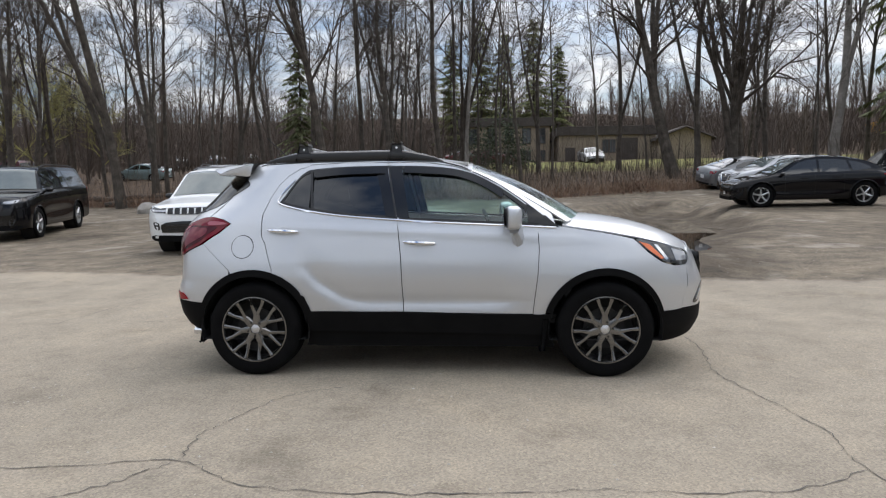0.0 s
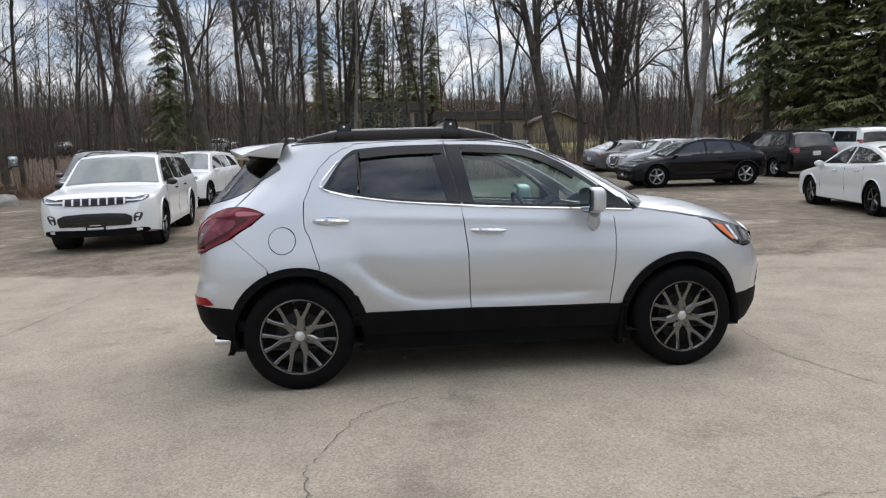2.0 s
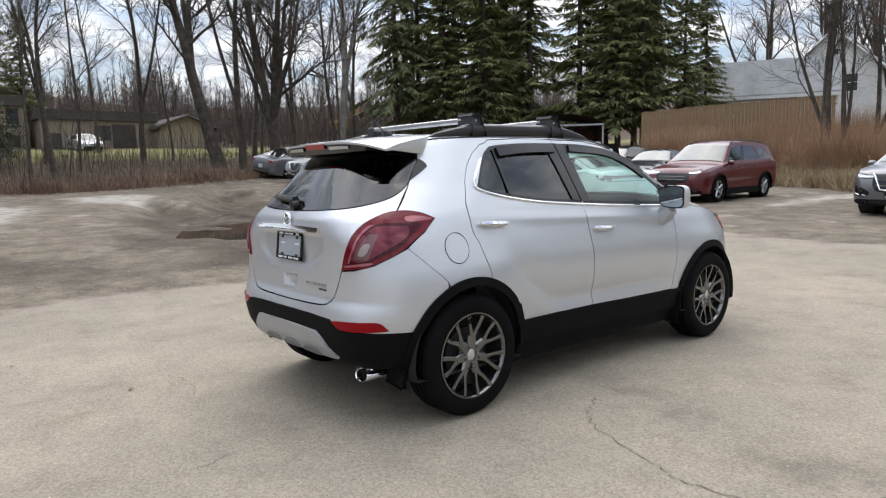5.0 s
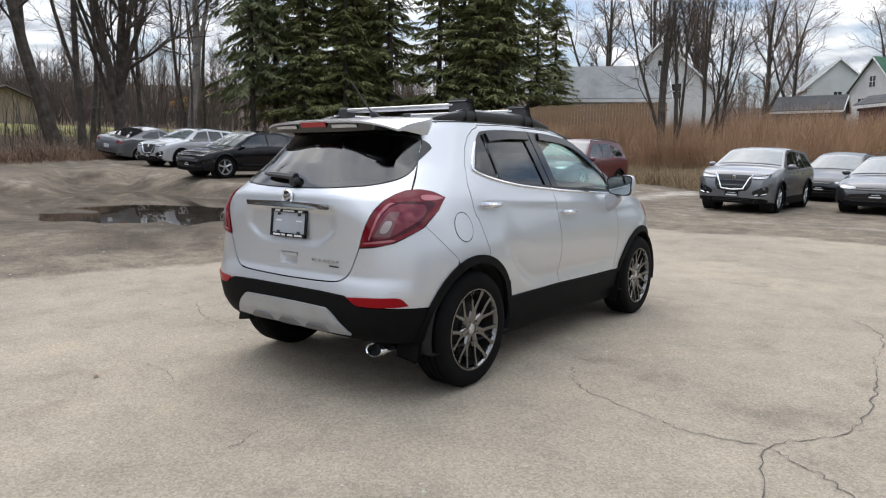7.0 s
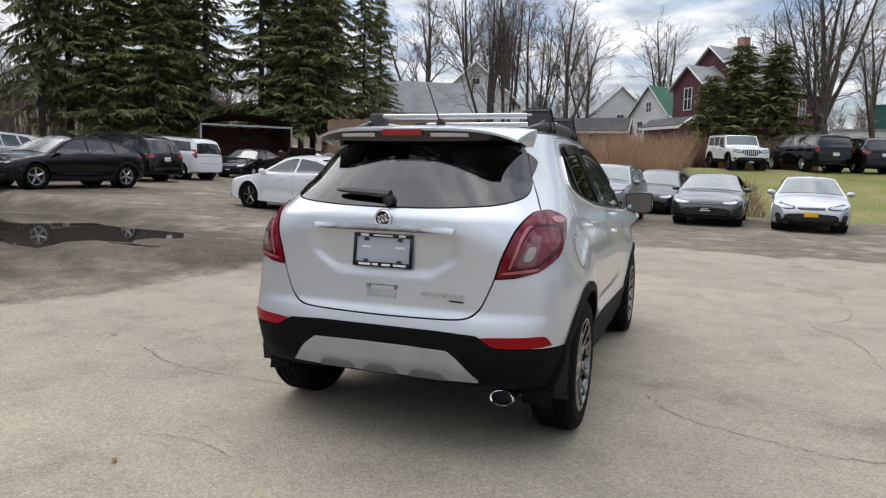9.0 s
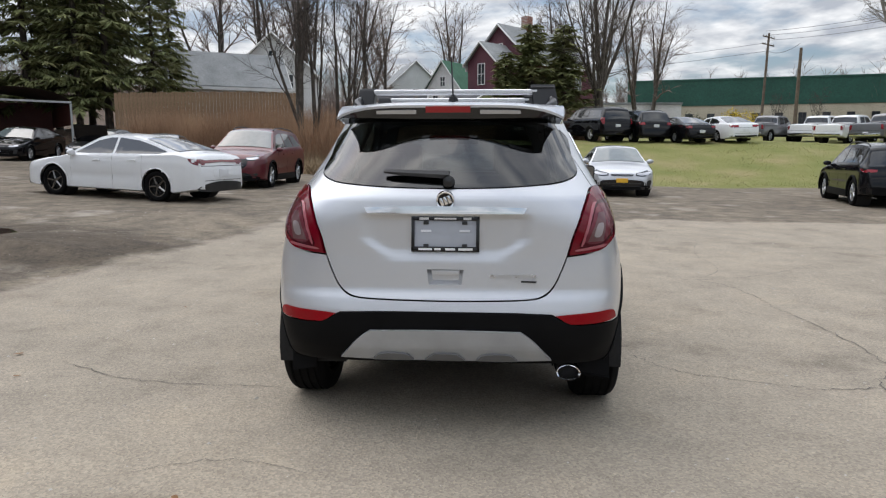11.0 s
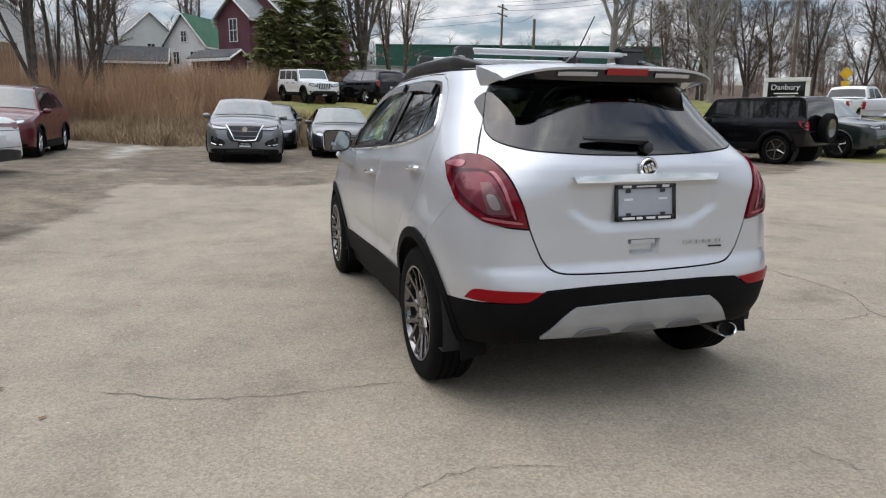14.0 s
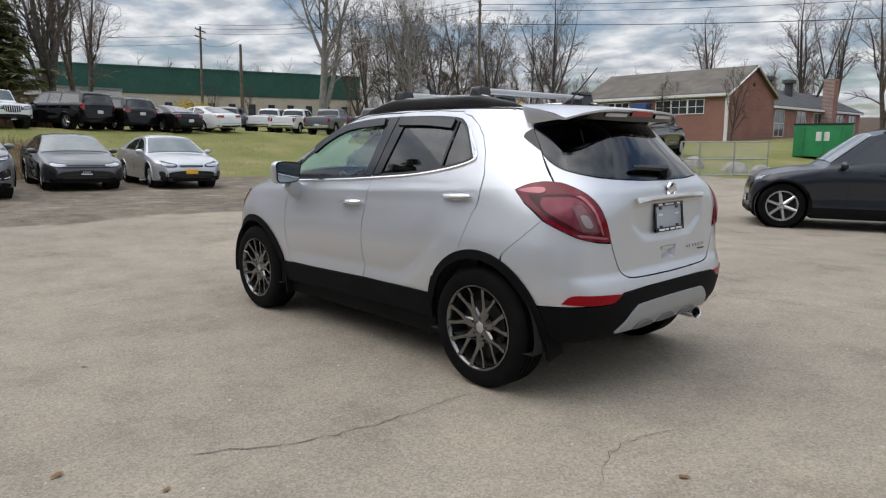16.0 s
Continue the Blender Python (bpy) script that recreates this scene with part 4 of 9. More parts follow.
PICKUP = dict(L=5.9, W=2.06, H=1.95, wb=3.67, fo=0.98, r=0.41, archgap=0.08, clad=1, sill=0.38,
              top=[(0, 0.7), (0.008, 1.05), (0.03, 1.18), (0.20, 1.26), (0.225, 1.28), (0.32, 1.88), (0.38, 1.95), (0.55, 1.93), (0.585, 1.85), (0.612, 1.34), (0.62, 1.32), (0.975, 1.34), (0.99, 1.32), (1, 0.9)],
              belt=[(0, 0.95), (0.2, 1.2), (0.6, 1.25), (1, 1.25)], wind=(0.232, 0.325), back=(0.588, 0.61), tumble=0.3,
              glass=[[(0.265, 1.27), (0.335, 1.76), (0.385, 1.80), (0.42, 1.80), (0.42, 1.27)], [(0.432, 1.27), (0.432, 1.80), (0.53, 1.78), (0.55, 1.27)]],
              mirror=0.27, tail=(0.92, 1.22), tailw=0.17, taild=0.1, rplate=0.62, lamp=(0.95, 1.12), grille=(0.66, 1.08, 0.60), intake=(0.42, 0.58, 0.6), seams=(0.25, 0.425, 0.57), round=(0.1, 0.3), bed=(0.63, 0.97), handles=(0.40, 0.53), mirror_mat=M_SATIN)
BOXY = dict(L=4.5, W=1.88, H=1.85, wb=2.95, fo=0.72, r=0.41, archgap=0.10, clad=1, sill=0.42, flare=0.06, tumble=0.10, crown=0.03,
            top=[(0, 0.75), (0.008, 1.10), (0.03, 1.17), (0.28, 1.24), (0.30, 1.26), (0.375, 1.78), (0.40, 1.83), (0.60, 1.85), (0.94, 1.84), (0.965, 1.80), (0.985, 1.22), (1, 0.8)],
            belt=[(0, 1.05), (0.28, 1.16), (1, 1.18)], wind=(0.308, 0.378), back=(0.968, 0.984),
            glass=[[(0.36, 1.24), (0.405, 1.70), (0.535, 1.72), (0.535, 1.24)], [(0.56, 1.24), (0.56, 1.72), (0.73, 1.72), (0.73, 1.24)], [(0.755, 1.24), (0.755, 1.72), (0.93, 1.72), (0.93, 1.24)]],
            mirror=0.35, tail=(0.95, 1.18), tailw=0.16, taild=0.06, rplate=0.66, lamp=(0.88, 1.06), grille=(0.78, 1.06, 0.42), bars=0, intake=(0.50, 0.66, 0.7), slots=1, seams=(0.345, 0.55, 0.745), round=(0.08, 0.12), mirror_mat=M_SATIN)
VAN = dict(SUV, L=5.17, W=2.02, H=1.78, wb=3.09, fo=0.98, r=0.36, clad=0, sill=0.2,
           top=[(0, 0.55), (0.012, 0.78), (0.05, 0.93), (0.15, 1.07), (0.215, 1.13), (0.36, 1.66), (0.43, 1.75), (0.58, 1.78), (0.88, 1.72), (0.93, 1.62), (0.975, 1.12), (0.99, 0.9), (1, 0.5)],
           back=(0.935, 0.975), wind=(0.225, 0.375), glass=[[(0.28, 1.14), (0.40, 1.54), (0.46, 1.60), (0.485, 1.61), (0.485, 1.13)], [(0.5, 1.13), (0.5, 1.61), (0.69, 1.60), (0.70, 1.14)], [(0.72, 1.14), (0.71, 1.60), (0.85, 1.56), (0.90, 1.20)]], seams=(0.27, 0.49, 0.71))
FULL = dict(SUV, L=5.35, W=2.06, H=1.92, wb=3.07, fo=0.98, r=0.40, sill=0.27, clad=0, handle_mat=M_PBLACK,
            top=[(0, 0.7), (0.01, 1.02), (0.04, 1.14), (0.22, 1.22), (0.245, 1.24), (0.355, 1.80), (0.41, 1.89), (0.55, 1.92), (0.92, 1.88), (0.955, 1.78), (0.985, 1.22), (1, 0.7)],
            belt=[(0, 0.95), (0.22, 1.17), (0.6, 1.21), (1, 1.22)], wind=(0.255, 0.365), back=(0.96, 0.984),
            glass=[[(0.29, 1.25), (0.375, 1.70), (0.42, 1.76), (0.485, 1.77), (0.485, 1.25)], [(0.5, 1.25), (0.5, 1.77), (0.655, 1.76), (0.66, 1.25)], [(0.68, 1.25), (0.675, 1.76), (0.90, 1.72), (0.94, 1.28)]],
            tail=(0.95, 1.30), tailw=0.14, lamp=(0.93, 1.05), grille=(0.72, 1.05, 0.55), intake=(0.36, 0.56, 0.6), rails=(0.42, 0.9), seams=(0.275, 0.49, 0.67))


BUILT = {}


def another(name, spec, paint_mat, key):
    """a car built once for each kind and colour, then copied"""
    k = (key, paint_mat.name)
    if k in BUILT:
        return copy_thing(BUILT[k], Matrix())
    BUILT[k] = parked_car(name, spec, paint_mat)
    return BUILT[k]


def set_car(root, x, y, heading, label, category, group=""):
    """stand a car on the ground, following its slope; heading in degrees, 0 faces +x"""
    c, s = math.cos(radians(heading)), math.sin(radians(heading))
    zf, zr = G(x + 1.4 * c, y + 1.4 * s), G(x - 1.4 * c, y - 1.4 * s)
    zl, zt = G(x - 0.8 * s, y + 0.8 * c), G(x + 0.8 * s, y - 0.8 * c)
    pitch = -math.degrees(math.atan2(zf - zr, 2.8))
    roll = math.degrees(math.atan2(zl - zt, 1.6))
    root.matrix_world = Matrix.Translation((x, y, (zf + zr) / 2 + 0.004)) @ pose(0, 0, 0, 0, 0, heading) @ pose(0, 0, 0, roll, pitch, 0)
    tagged(root, label, category, group)
    return root

# ---- the silver SUV in the middle of the lot ----
XC, XCF = -0.90, 0.90          # where the rear and front rounding begins


def tab(x, pts):
    return float(np.interp(x, [p[0] for p in pts], [p[1] for p in pts]))


W_OF_Z = smooth_tab([(0.20, 0.80), (0.30, 0.815), (0.46, 0.838), (0.60, 0.858), (0.72, 0.862), (0.84, 0.852), (0.96, 0.828), (1.06, 0.806), (1.15, 0.778), (1.25, 0.735), (1.40, 0.668), (1.54, 0.600), (1.60, 0.565)], 0.05)
XR_OF_Z = smooth_tab([(0.20, -1.70), (0.30, -1.80), (0.36, -1.90), (0.44, -1.950), (0.53, -1.968), (0.60, -1.972), (0.66, -1.958), (0.70, -1.940), (0.86, -1.932), (1.05, -1.932), (1.12, -1.925), (1.17, -1.892), (1.30, -1.792), (1.45, -1.665), (1.53, -1.570), (1.60, -1.45)], 0.025)
XF_OF_Z = smooth_tab([(0.16, 1.88), (0.25, 2.04), (0.36, 2.10), (0.65, 2.12), (0.84, 2.05), (0.95, 1.98), (1.02, 1.88), (1.10, 1.60), (1.16, 1.20), (1.30, 1.12), (1.60, 1.0)], 0.03)
N_OF_Z = smooth_tab([(0.2, 6.0), (1.0, 6.0), (1.18, 3.7), (1.30, 2.88), (1.44, 2.55), (1.6, 2.5)], 0.05)


def width_at(x, z):
    w = W_OF_Z(z)
    for wx in (1.2775, -1.2775):
        w += 0.024 * math.exp(-((x - wx) / 0.42) ** 2) * (1 - smoothstep(0.72, 1.08, z))
    fade = smoothstep(-1.02, -0.72, x) * (1 - smoothstep(0.45, 0.85, x))
    zc = 0.548 + 1.15 * max(0.0, -0.45 - x) ** 1.9
    u = z - zc
    w -= 0.030 * fade * (max(0.0, 1 - u / 0.27) ** 2 if u > 0 else max(0.0, 1 + u / 0.10) ** 1.5)
    # shoulder line through the door handles
    w += 0.006 * math.exp(-((z - (1.045 - 0.05 * x)) / 0.03) ** 2) * smoothstep(-1.5, -0.6, x) * (1 - smoothstep(0.9, 1.5, x))
    return w


def ref_table():
    th = np.linspace(0, math.pi / 2, 4000)
    n = 5.0
    x = 1.04 * np.sin(th) ** (2 / n)
    y = 0.85 * np.cos(th) ** (2 / n)
    L = np.concatenate([[0], np.cumsum(np.hypot(np.diff(x), np.diff(y)))])
    return th, L


TH, LEN = ref_table()
S0 = XC - LEN[-1]              # the rear centre line in unrolled metres


def P(s, z):
    """the body's surface, unrolled: s is x along the right-hand... side, then runs round the rear; y is positive"""
    sgn = 1.0
    if s < S0:
        s = 2 * S0 - s
        sgn = -1.0
    if s > XCF:
        A = max(0.02, XF_OF_Z(z) - XCF)
        q = min(1.0, (s - XCF) / A)
        return (s, width_at(s, z) * max(0.0, 1 - q ** 3.0) ** (1 / 3.0), z)
    if s >= XC:
        return (s, sgn * width_at(s, z), z)
    th = float(np.interp(XC - s, LEN, TH))
    n = N_OF_Z(z)
    A = XC - XR_OF_Z(z)
    x = XC - A * math.sin(th) ** (2 / n)
    return (x, sgn * width_at(x, z) * max(0.0, math.cos(th)) ** (2 / n), z)


def sx(x, z):
    """unrolled coordinate of a point of the flank given by x"""
    if x >= XC:
        return x
    A = XC - XR_OF_Z(z)
    q = min(1.0, (XC - x) / A)
    th = math.asin(q ** (N_OF_Z(z) / 2))
    return XC - float(np.interp(th, TH, LEN))


def sy(y, z):
    """unrolled coordinate of a point of the rear given by y"""
    a = abs(y)
    n = N_OF_Z(z)
    x, w = XR_OF_Z(z), 0.85
    for _ in range(3):
        w = width_at(x, z)
        q = min(1.0, a / w)
        th = math.acos(q ** (n / 2))
        x = XC - (XC - XR_OF_Z(z)) * math.sin(th) ** (2 / n)
    s = XC - float(np.interp(th, TH, LEN))
    return s if y >= 0 else 2 * S0 - s


def X(*pts):
    return [(sx(p[0], p[1]), *p[1:]) for p in pts]


def Y(*pts):
    return [(sy(p[0], p[1]), *p[1:]) for p in pts]


def arc(cx, cz, r, a0, a1, n=14):
    return [(cx + r * math.cos(radians(a0 + (a1 - a0) * k / n)), cz + r * math.sin(radians(a0 + (a1 - a0) * k / n))) for k in range(n + 1)]


suv = empty("silver_suv")
tagged(suv, "silver compact SUV with black cladding and roof bars, parked", "car")
RW = 0.345                     # tyre radius
WX = 1.2775
ARCH = 0.395


def both(name, poly, mat, lift=0.0, rim=0.012, cell=0.05, holes=(), label="", parent=None, fn=P):
    """a panel on each flank"""
    bm = on_surface(poly, fn, cell, lift, rim, holes)
    b2 = mirrored(bm)
    a = part(name, bm, mat, parent or suv, label)
    b = part(name, b2, mat, parent or suv, label)
    return a, b


def gap(poly, d=0.0032):
    return inset_poly(poly, d)


# outlines of the flank, x and z
B_SEAM = [(-0.172, 0.470), (-0.178, 0.62), (-0.185, 0.85), (-0.205, 1.05), (-0.223, 1.155), (-0.26, 1.36), (-0.300, 1.562)]
R_SEAM = [(-0.86, 1.556), (-0.97, 1.525), (-1.05, 1.475), (-1.118, 1.405), (-1.175, 1.31), (-1.222, 1.19), (-1.222, 1.10), (-1.192, 0.98), (-1.150, 0.835), (-1.135, 0.79)]
F_SEAM = [(0.79, 1.10), (0.805, 1.03), (0.811, 0.92), (0.80, 0.75), (0.775, 0.55), (0.765, 0.455)]
rear_arch = arc(-WX, RW, ARCH + 0.030, 71, 16, 12)
REAR_GLASS = smooth_line([(-1.080, 1.282, 1), (-0.985, 1.425), (-0.93, 1.478), (-0.86, 1.503), (-0.62, 1.520), (-0.292, 1.524, 1), (-0.232, 1.160, 1), (-0.58, 1.184), (-0.86, 1.224), (-1.02, 1.258)], 5)
FRONT_GLASS = smooth_line([(-0.262, 1.522, 1), (-0.05, 1.518), (0.15, 1.500), (0.308, 1.464), (0.45, 1.400), (0.598, 1.308), (0.72, 1.215), (0.80, 1.135), (0.80, 1.100, 1), (0.50, 1.112), (0.15, 1.130), (-0.185, 1.148, 1)], 5)


def side_points(pts):
    return [(sx(x, z), z) for x, z in pts]


def doors():
    rear = B_SEAM + [(-0.45, 1.568), (-0.65, 1.566)] + R_SEAM + rear_arch + [(-0.865, 0.470)]
    both("rear_door", gap(side_points(rear)), M_SILVER, 0, 0.014, (0.03, 0.02), [inset_poly(side_points(REAR_GLASS), -0.012)])
    front = B_SEAM[::-1] + [(0.15, 0.462), (0.5, 0.456)] + F_SEAM[::-1] + [(0.86, 1.135), (0.78, 1.205), (0.66, 1.298), (0.52, 1.393), (0.36, 1.475), (0.20, 1.527), (0.02, 1.555), (-0.15, 1.562)]
    both("front_door", gap(side_points(front)), M_SILVER, 0, 0.014, (0.03, 0.02), [inset_poly(side_points(FRONT_GLASS), -0.012)])
    # panes
    q = [(x, z) for x, z in REAR_GLASS]
    cut = -0.865
    both("quarter_glass", inset_poly(side_points(clip_x(q, cut - 0.010, False)), 0.002), M_TINTFILM, -0.004, 0.004, 0.06, label="dark privacy glass")
    both("rear_door_glass", inset_poly(side_points(clip_x(q, cut + 0.010, True)), 0.002), M_TINTFILM, -0.004, 0.004, 0.06, label="dark privacy glass")
    both("front_door_glass", inset_poly(side_points(FRONT_GLASS), 0.002), M_SIDEGLASS, -0.006, 0.004, 0.06, label="clear greenish glass")
    # black surround of the panes
    both("window_frame", inset_poly(side_points(REAR_GLASS), -0.016), M_SATIN, 0.001, 0.006, 0.06, [inset_poly(side_points(REAR_GLASS), 0.006)])
    both("window_frame", inset_poly(side_points(FRONT_GLASS), -0.016), M_SATIN, 0.001, 0.006, 0.06, [inset_poly(side_points(FRONT_GLASS), 0.010)])
    both("pillar_cover", [(-0.392, 1.528), (-0.305, 1.532), (-0.228, 1.158), (-0.300, 1.168)], M_BLACK, 0.005, 0.006, 0.06, label="black pillar cover")
    both("pillar_cover", [(-0.290, 1.532), (-0.200, 1.530), (-0.128, 1.150), (-0.214, 1.156)], M_BLACK, 0.005, 0.006, 0.06, label="black pillar cover")
    both("divider_bar", [(-0.885, 1.495), (-0.868, 1.500), (-0.845, 1.222), (-0.862, 1.226)], M_SATIN, 0.004, 0.004, 0.08)
    both("mirror_triangle", [(0.80, 1.165), (0.82, 1.09), (0.955, 1.075), (0.86, 1.16)], M_SATIN, 0.004, 0.008, 0.05, label="black corner trim")
    # weather visors
    top_r = smooth_line([(-0.86, 1.500), (-0.62, 1.520), (-0.33, 1.526)], 6, False)
    both("rain_visor", side_points(top_r + [(x + 0.008, z - 0.052) for x, z in top_r[::-1]]), M_VISOR, 0.020, 0.02, 0.06, label="smoked plastic rain visor")
    top_f = smooth_line([(-0.17, 1.524), (0.15, 1.503), (0.308, 1.467), (0.45, 1.403), (0.56, 1.332)], 6, False)
    both("rain_visor", side_points(top_f + [(x - 0.012, z - 0.046) for x, z in top_f[::-1]]), M_VISOR, 0.020, 0.02, 0.06, label="smoked plastic rain visor")
    # bright strip under and behind the panes
    line = [(0.93, 1.076), (0.5, 1.098), (0.1, 1.118), (-0.2, 1.138), (-0.6, 1.170), (-0.86, 1.206), (-1.02, 1.240), (-1.10, 1.268), (-1.112, 1.295), (-1.08, 1.345), (-1.00, 1.440)]
    for sd in (1, -1):
        bm = bmesh.new()
        pts = []
        for x, z in smooth_line(line, 5, False):
            p = P(sx(x, z), z)
            pts.append((p[0], sd * (p[1] + 0.004), z))
        add_tube(bm, pts, 0.008, 6)
        part("window_strip", bm, M_CHROME, suv, "bright metal strip")


def clip_x(poly, c, keep_above):
    """part of an outline on one side of x = c"""
    out = []
    n = len(poly)
    for i in range(n):
        a, b = poly[i], poly[(i + 1) % n]
        ia, ib = (a[0] > c) == keep_above, (b[0] > c) == keep_above
        if ia:
            out.append(a)
        if ia != ib:
            t = (c - a[0]) / (b[0] - a[0])
            out.append((c, a[1] + t * (b[1] - a[1])))
    return out


LAMP = X((-1.466, 1.120, 1), (-1.53, 1.149), (-1.60, 1.163), (-1.655, 1.162)) + Y((0.672, 1.150), (0.633, 1.08), (0.594, 0.98), (0.560, 0.866, 1), (0.62, 0.872), (0.70, 0.884), (0.742, 0.905)) + X((-1.70, 0.965), (-1.615, 1.020), (-1.545, 1.060))


def quarter_and_bumper():
    hatch = X((-1.650, 1.166), (-1.575, 1.235), (-1.505, 1.312), (-1.45, 1.378), (-1.40, 1.437), (-1.363, 1.52), (-1.335, 1.565))
    # side behind the rear door, up to the roof
    lamp_top = X((-1.60, 1.167), (-1.53, 1.153), (-1.460, 1.121), (-1.54, 1.055), (-1.61, 1.014), (-1.665, 0.975))
    q = side_points([(-0.86, 1.556), (-1.10, 1.572)]) + hatch[::-1] + lamp_top + side_points([(-1.60, 0.915), (-1.53, 0.850), (-1.455, 0.785)] + arc(-WX, RW, ARCH + 0.030, 112, 71, 8) + R_SEAM[::-1][:-1])
    both("rear_quarter", gap(q, 0.0012), M_SILVER, 0, 0.012, 0.04)
    # silver part of the bumper, round the rear in one piece
    half = X((-1.665, 0.975), (-1.60, 0.915), (-1.53, 0.850), (-1.455, 0.785)) + side_points(arc(-WX, RW, ARCH + 0.045, 114, 154, 8)) + X((-1.70, 0.540), (-1.80, 0.545)) + Y((0.755, 0.548), (0.70, 0.552), (0.60, 0.552), (0.53, 0.575), (0.485, 0.600), (0.30, 0.606))
    low = half + [(2 * S0 - s, z) for s, z in half[::-1]]
    up = Y((0.735, 0.895), (0.64, 0.867), (0.556, 0.858)) + smooth_line(Y((0.553, 0.856), (0.528, 0.79), (0.498, 0.725), (0.459, 0.684), (0.397, 0.664), (0.25, 0.656), (0.0, 0.652)), 3, False)
    upper = up + [(2 * S0 - s, z) for s, z in up[::-1][1:]]
    poly = low + upper[::-1]
    bm = on_surface(gap(poly, 0.0015), P, 0.04, 0.0, 0.012)
    part("rear_bumper_cover", bm, M_SILVER, suv)
    # black lower bumper
    half = side_points(arc(-WX, RW, ARCH + 0.045, 156, 176, 3)) + X((-1.70, 0.345), (-1.78, 0.345)) + Y((0.68, 0.348), (0.5, 0.352), (0.25, 0.352))
    low = half + [(2 * S0 - s, z) for s, z in half[::-1]]
    up = X((-1.70, 0.536), (-1.80, 0.541)) + Y((0.755, 0.544), (0.70, 0.548), (0.60, 0.548), (0.53, 0.571), (0.485, 0.597), (0.30, 0.602))
    upper = up + [(2 * S0 - s, z) for s, z in up[::-1]]
    bm = on_surface(low + upper[::-1], P, 0.045, 0.006, 0.02)
    part("rear_bumper", bm, M_CLAD, suv, "black textured lower bumper")
    # skid plate with three ribs
    sk = Y((0.345, 0.520), (0.40, 0.480), (0.49, 0.384), (0.30, 0.378), (0, 0.378))
    sk = sk + [(2 * S0 - s, z) for s, z in sk[::-1][1:]]
    top = Y((-0.345, 0.520), (-0.1, 0.524), (0.1, 0.524))
    bm = on_surface(smooth_line([(*p, 1) if i in (2, 6) else p for i, p in enumerate(sk)], 4, False) + top, P, 0.04, 0.020, 0.016)
    part("skid_plate", bm, M_SKID, suv, "silver plastic skid plate")
    for yc in (-0.24, 0.0, 0.24):
        o = smooth_line(Y((yc - 0.095, 0.386, 1), (yc - 0.055, 0.418), (yc + 0.055, 0.418), (yc + 0.095, 0.386, 1), (yc + 0.06, 0.384), (yc - 0.06, 0.384)), 4)
        bm = on_surface(o, P, 0.04, 0.030, 0.012)
        part("skid_rib", bm, M_RIB, suv, "darker moulded rib")
    # reflectors
    o = smooth_line(Y((0.502, 0.594, 1), (0.58, 0.601), (0.70, 0.606)) + X((-1.845, 0.604), (-1.80, 0.562, 1)) + Y((0.745, 0.556), (0.60, 0.554), (0.555, 0.562)), 4)
    both("reflector", o, M_REFL, 0.007, 0.012, 0.05, label="red rear reflector")


def tail_lamps():
    o = smooth_line(LAMP, 4)

    def piece(nm, pts, mat, lift, parent, sd, label=""):
        b = on_surface(smooth_line(pts, 3), P, 0.03, lift, 0.006)
        b2 = mirrored(b) if sd < 0 else b
        if sd < 0:
            b.free()
        return part(nm, b2, mat, parent, label)

    for sd in (1, -1):
        bm = on_surface(o, P, 0.03, 0.010, 0.03)
        lamp = part("tail_light", mirrored(bm) if sd < 0 else bm, M_REDLENS, suv, "red wraparound tail light")
        # pale light guide along the top, clear chambers facing the rear, red border round them
        piece("light_band", X((-1.485, 1.117), (-1.56, 1.133), (-1.632, 1.131), (-1.635, 1.108), (-1.56, 1.107)), M_PINK, 0.0130, lamp, sd, "pale pink reflector band")
        piece("inner_panel", X((-1.560, 1.094), (-1.668, 1.100)) + Y((0.690, 1.098), (0.655, 1.040), (0.630, 0.965), (0.606, 0.898), (0.700, 0.905), (0.742, 0.930)) + X((-1.705, 0.985), (-1.640, 1.035)), M_DEEPRED, 0.0125, lamp, sd, "smoked maroon lens field")
        piece("clear_lens", X((-1.640, 1.078)) + Y((0.745, 1.086), (0.692, 1.084), (0.660, 1.015), (0.628, 0.925), (0.700, 0.918), (0.748, 0.955)) + X((-1.672, 1.025)), M_SMOKE, 0.0145, lamp, sd, "pinkish clear lens chamber")
        piece("lens_step", Y((0.722, 1.050, 1), (0.690, 1.050, 1), (0.668, 0.990), (0.640, 0.925, 1), (0.712, 0.925, 1)), M_STEP, 0.0152, lamp, sd, "greyish stepped chamber")
        piece("reverse_lens", Y((0.712, 1.000), (0.684, 1.000), (0.668, 0.950), (0.698, 0.948)), M_REVERSE, 0.0175, lamp, sd, "bright reversing lens")
        piece("light_guide", Y((0.688, 1.092), (0.676, 1.080), (0.652, 1.010), (0.622, 0.915), (0.612, 0.915), (0.640, 1.010), (0.664, 1.088)), M_PINK, 0.0140, lamp, sd, "pale light guide")
        piece("lower_band", Y((0.722, 0.900), (0.60, 0.884), (0.597, 0.893), (0.720, 0.911)), M_PINK, 0.0130, lamp, sd)


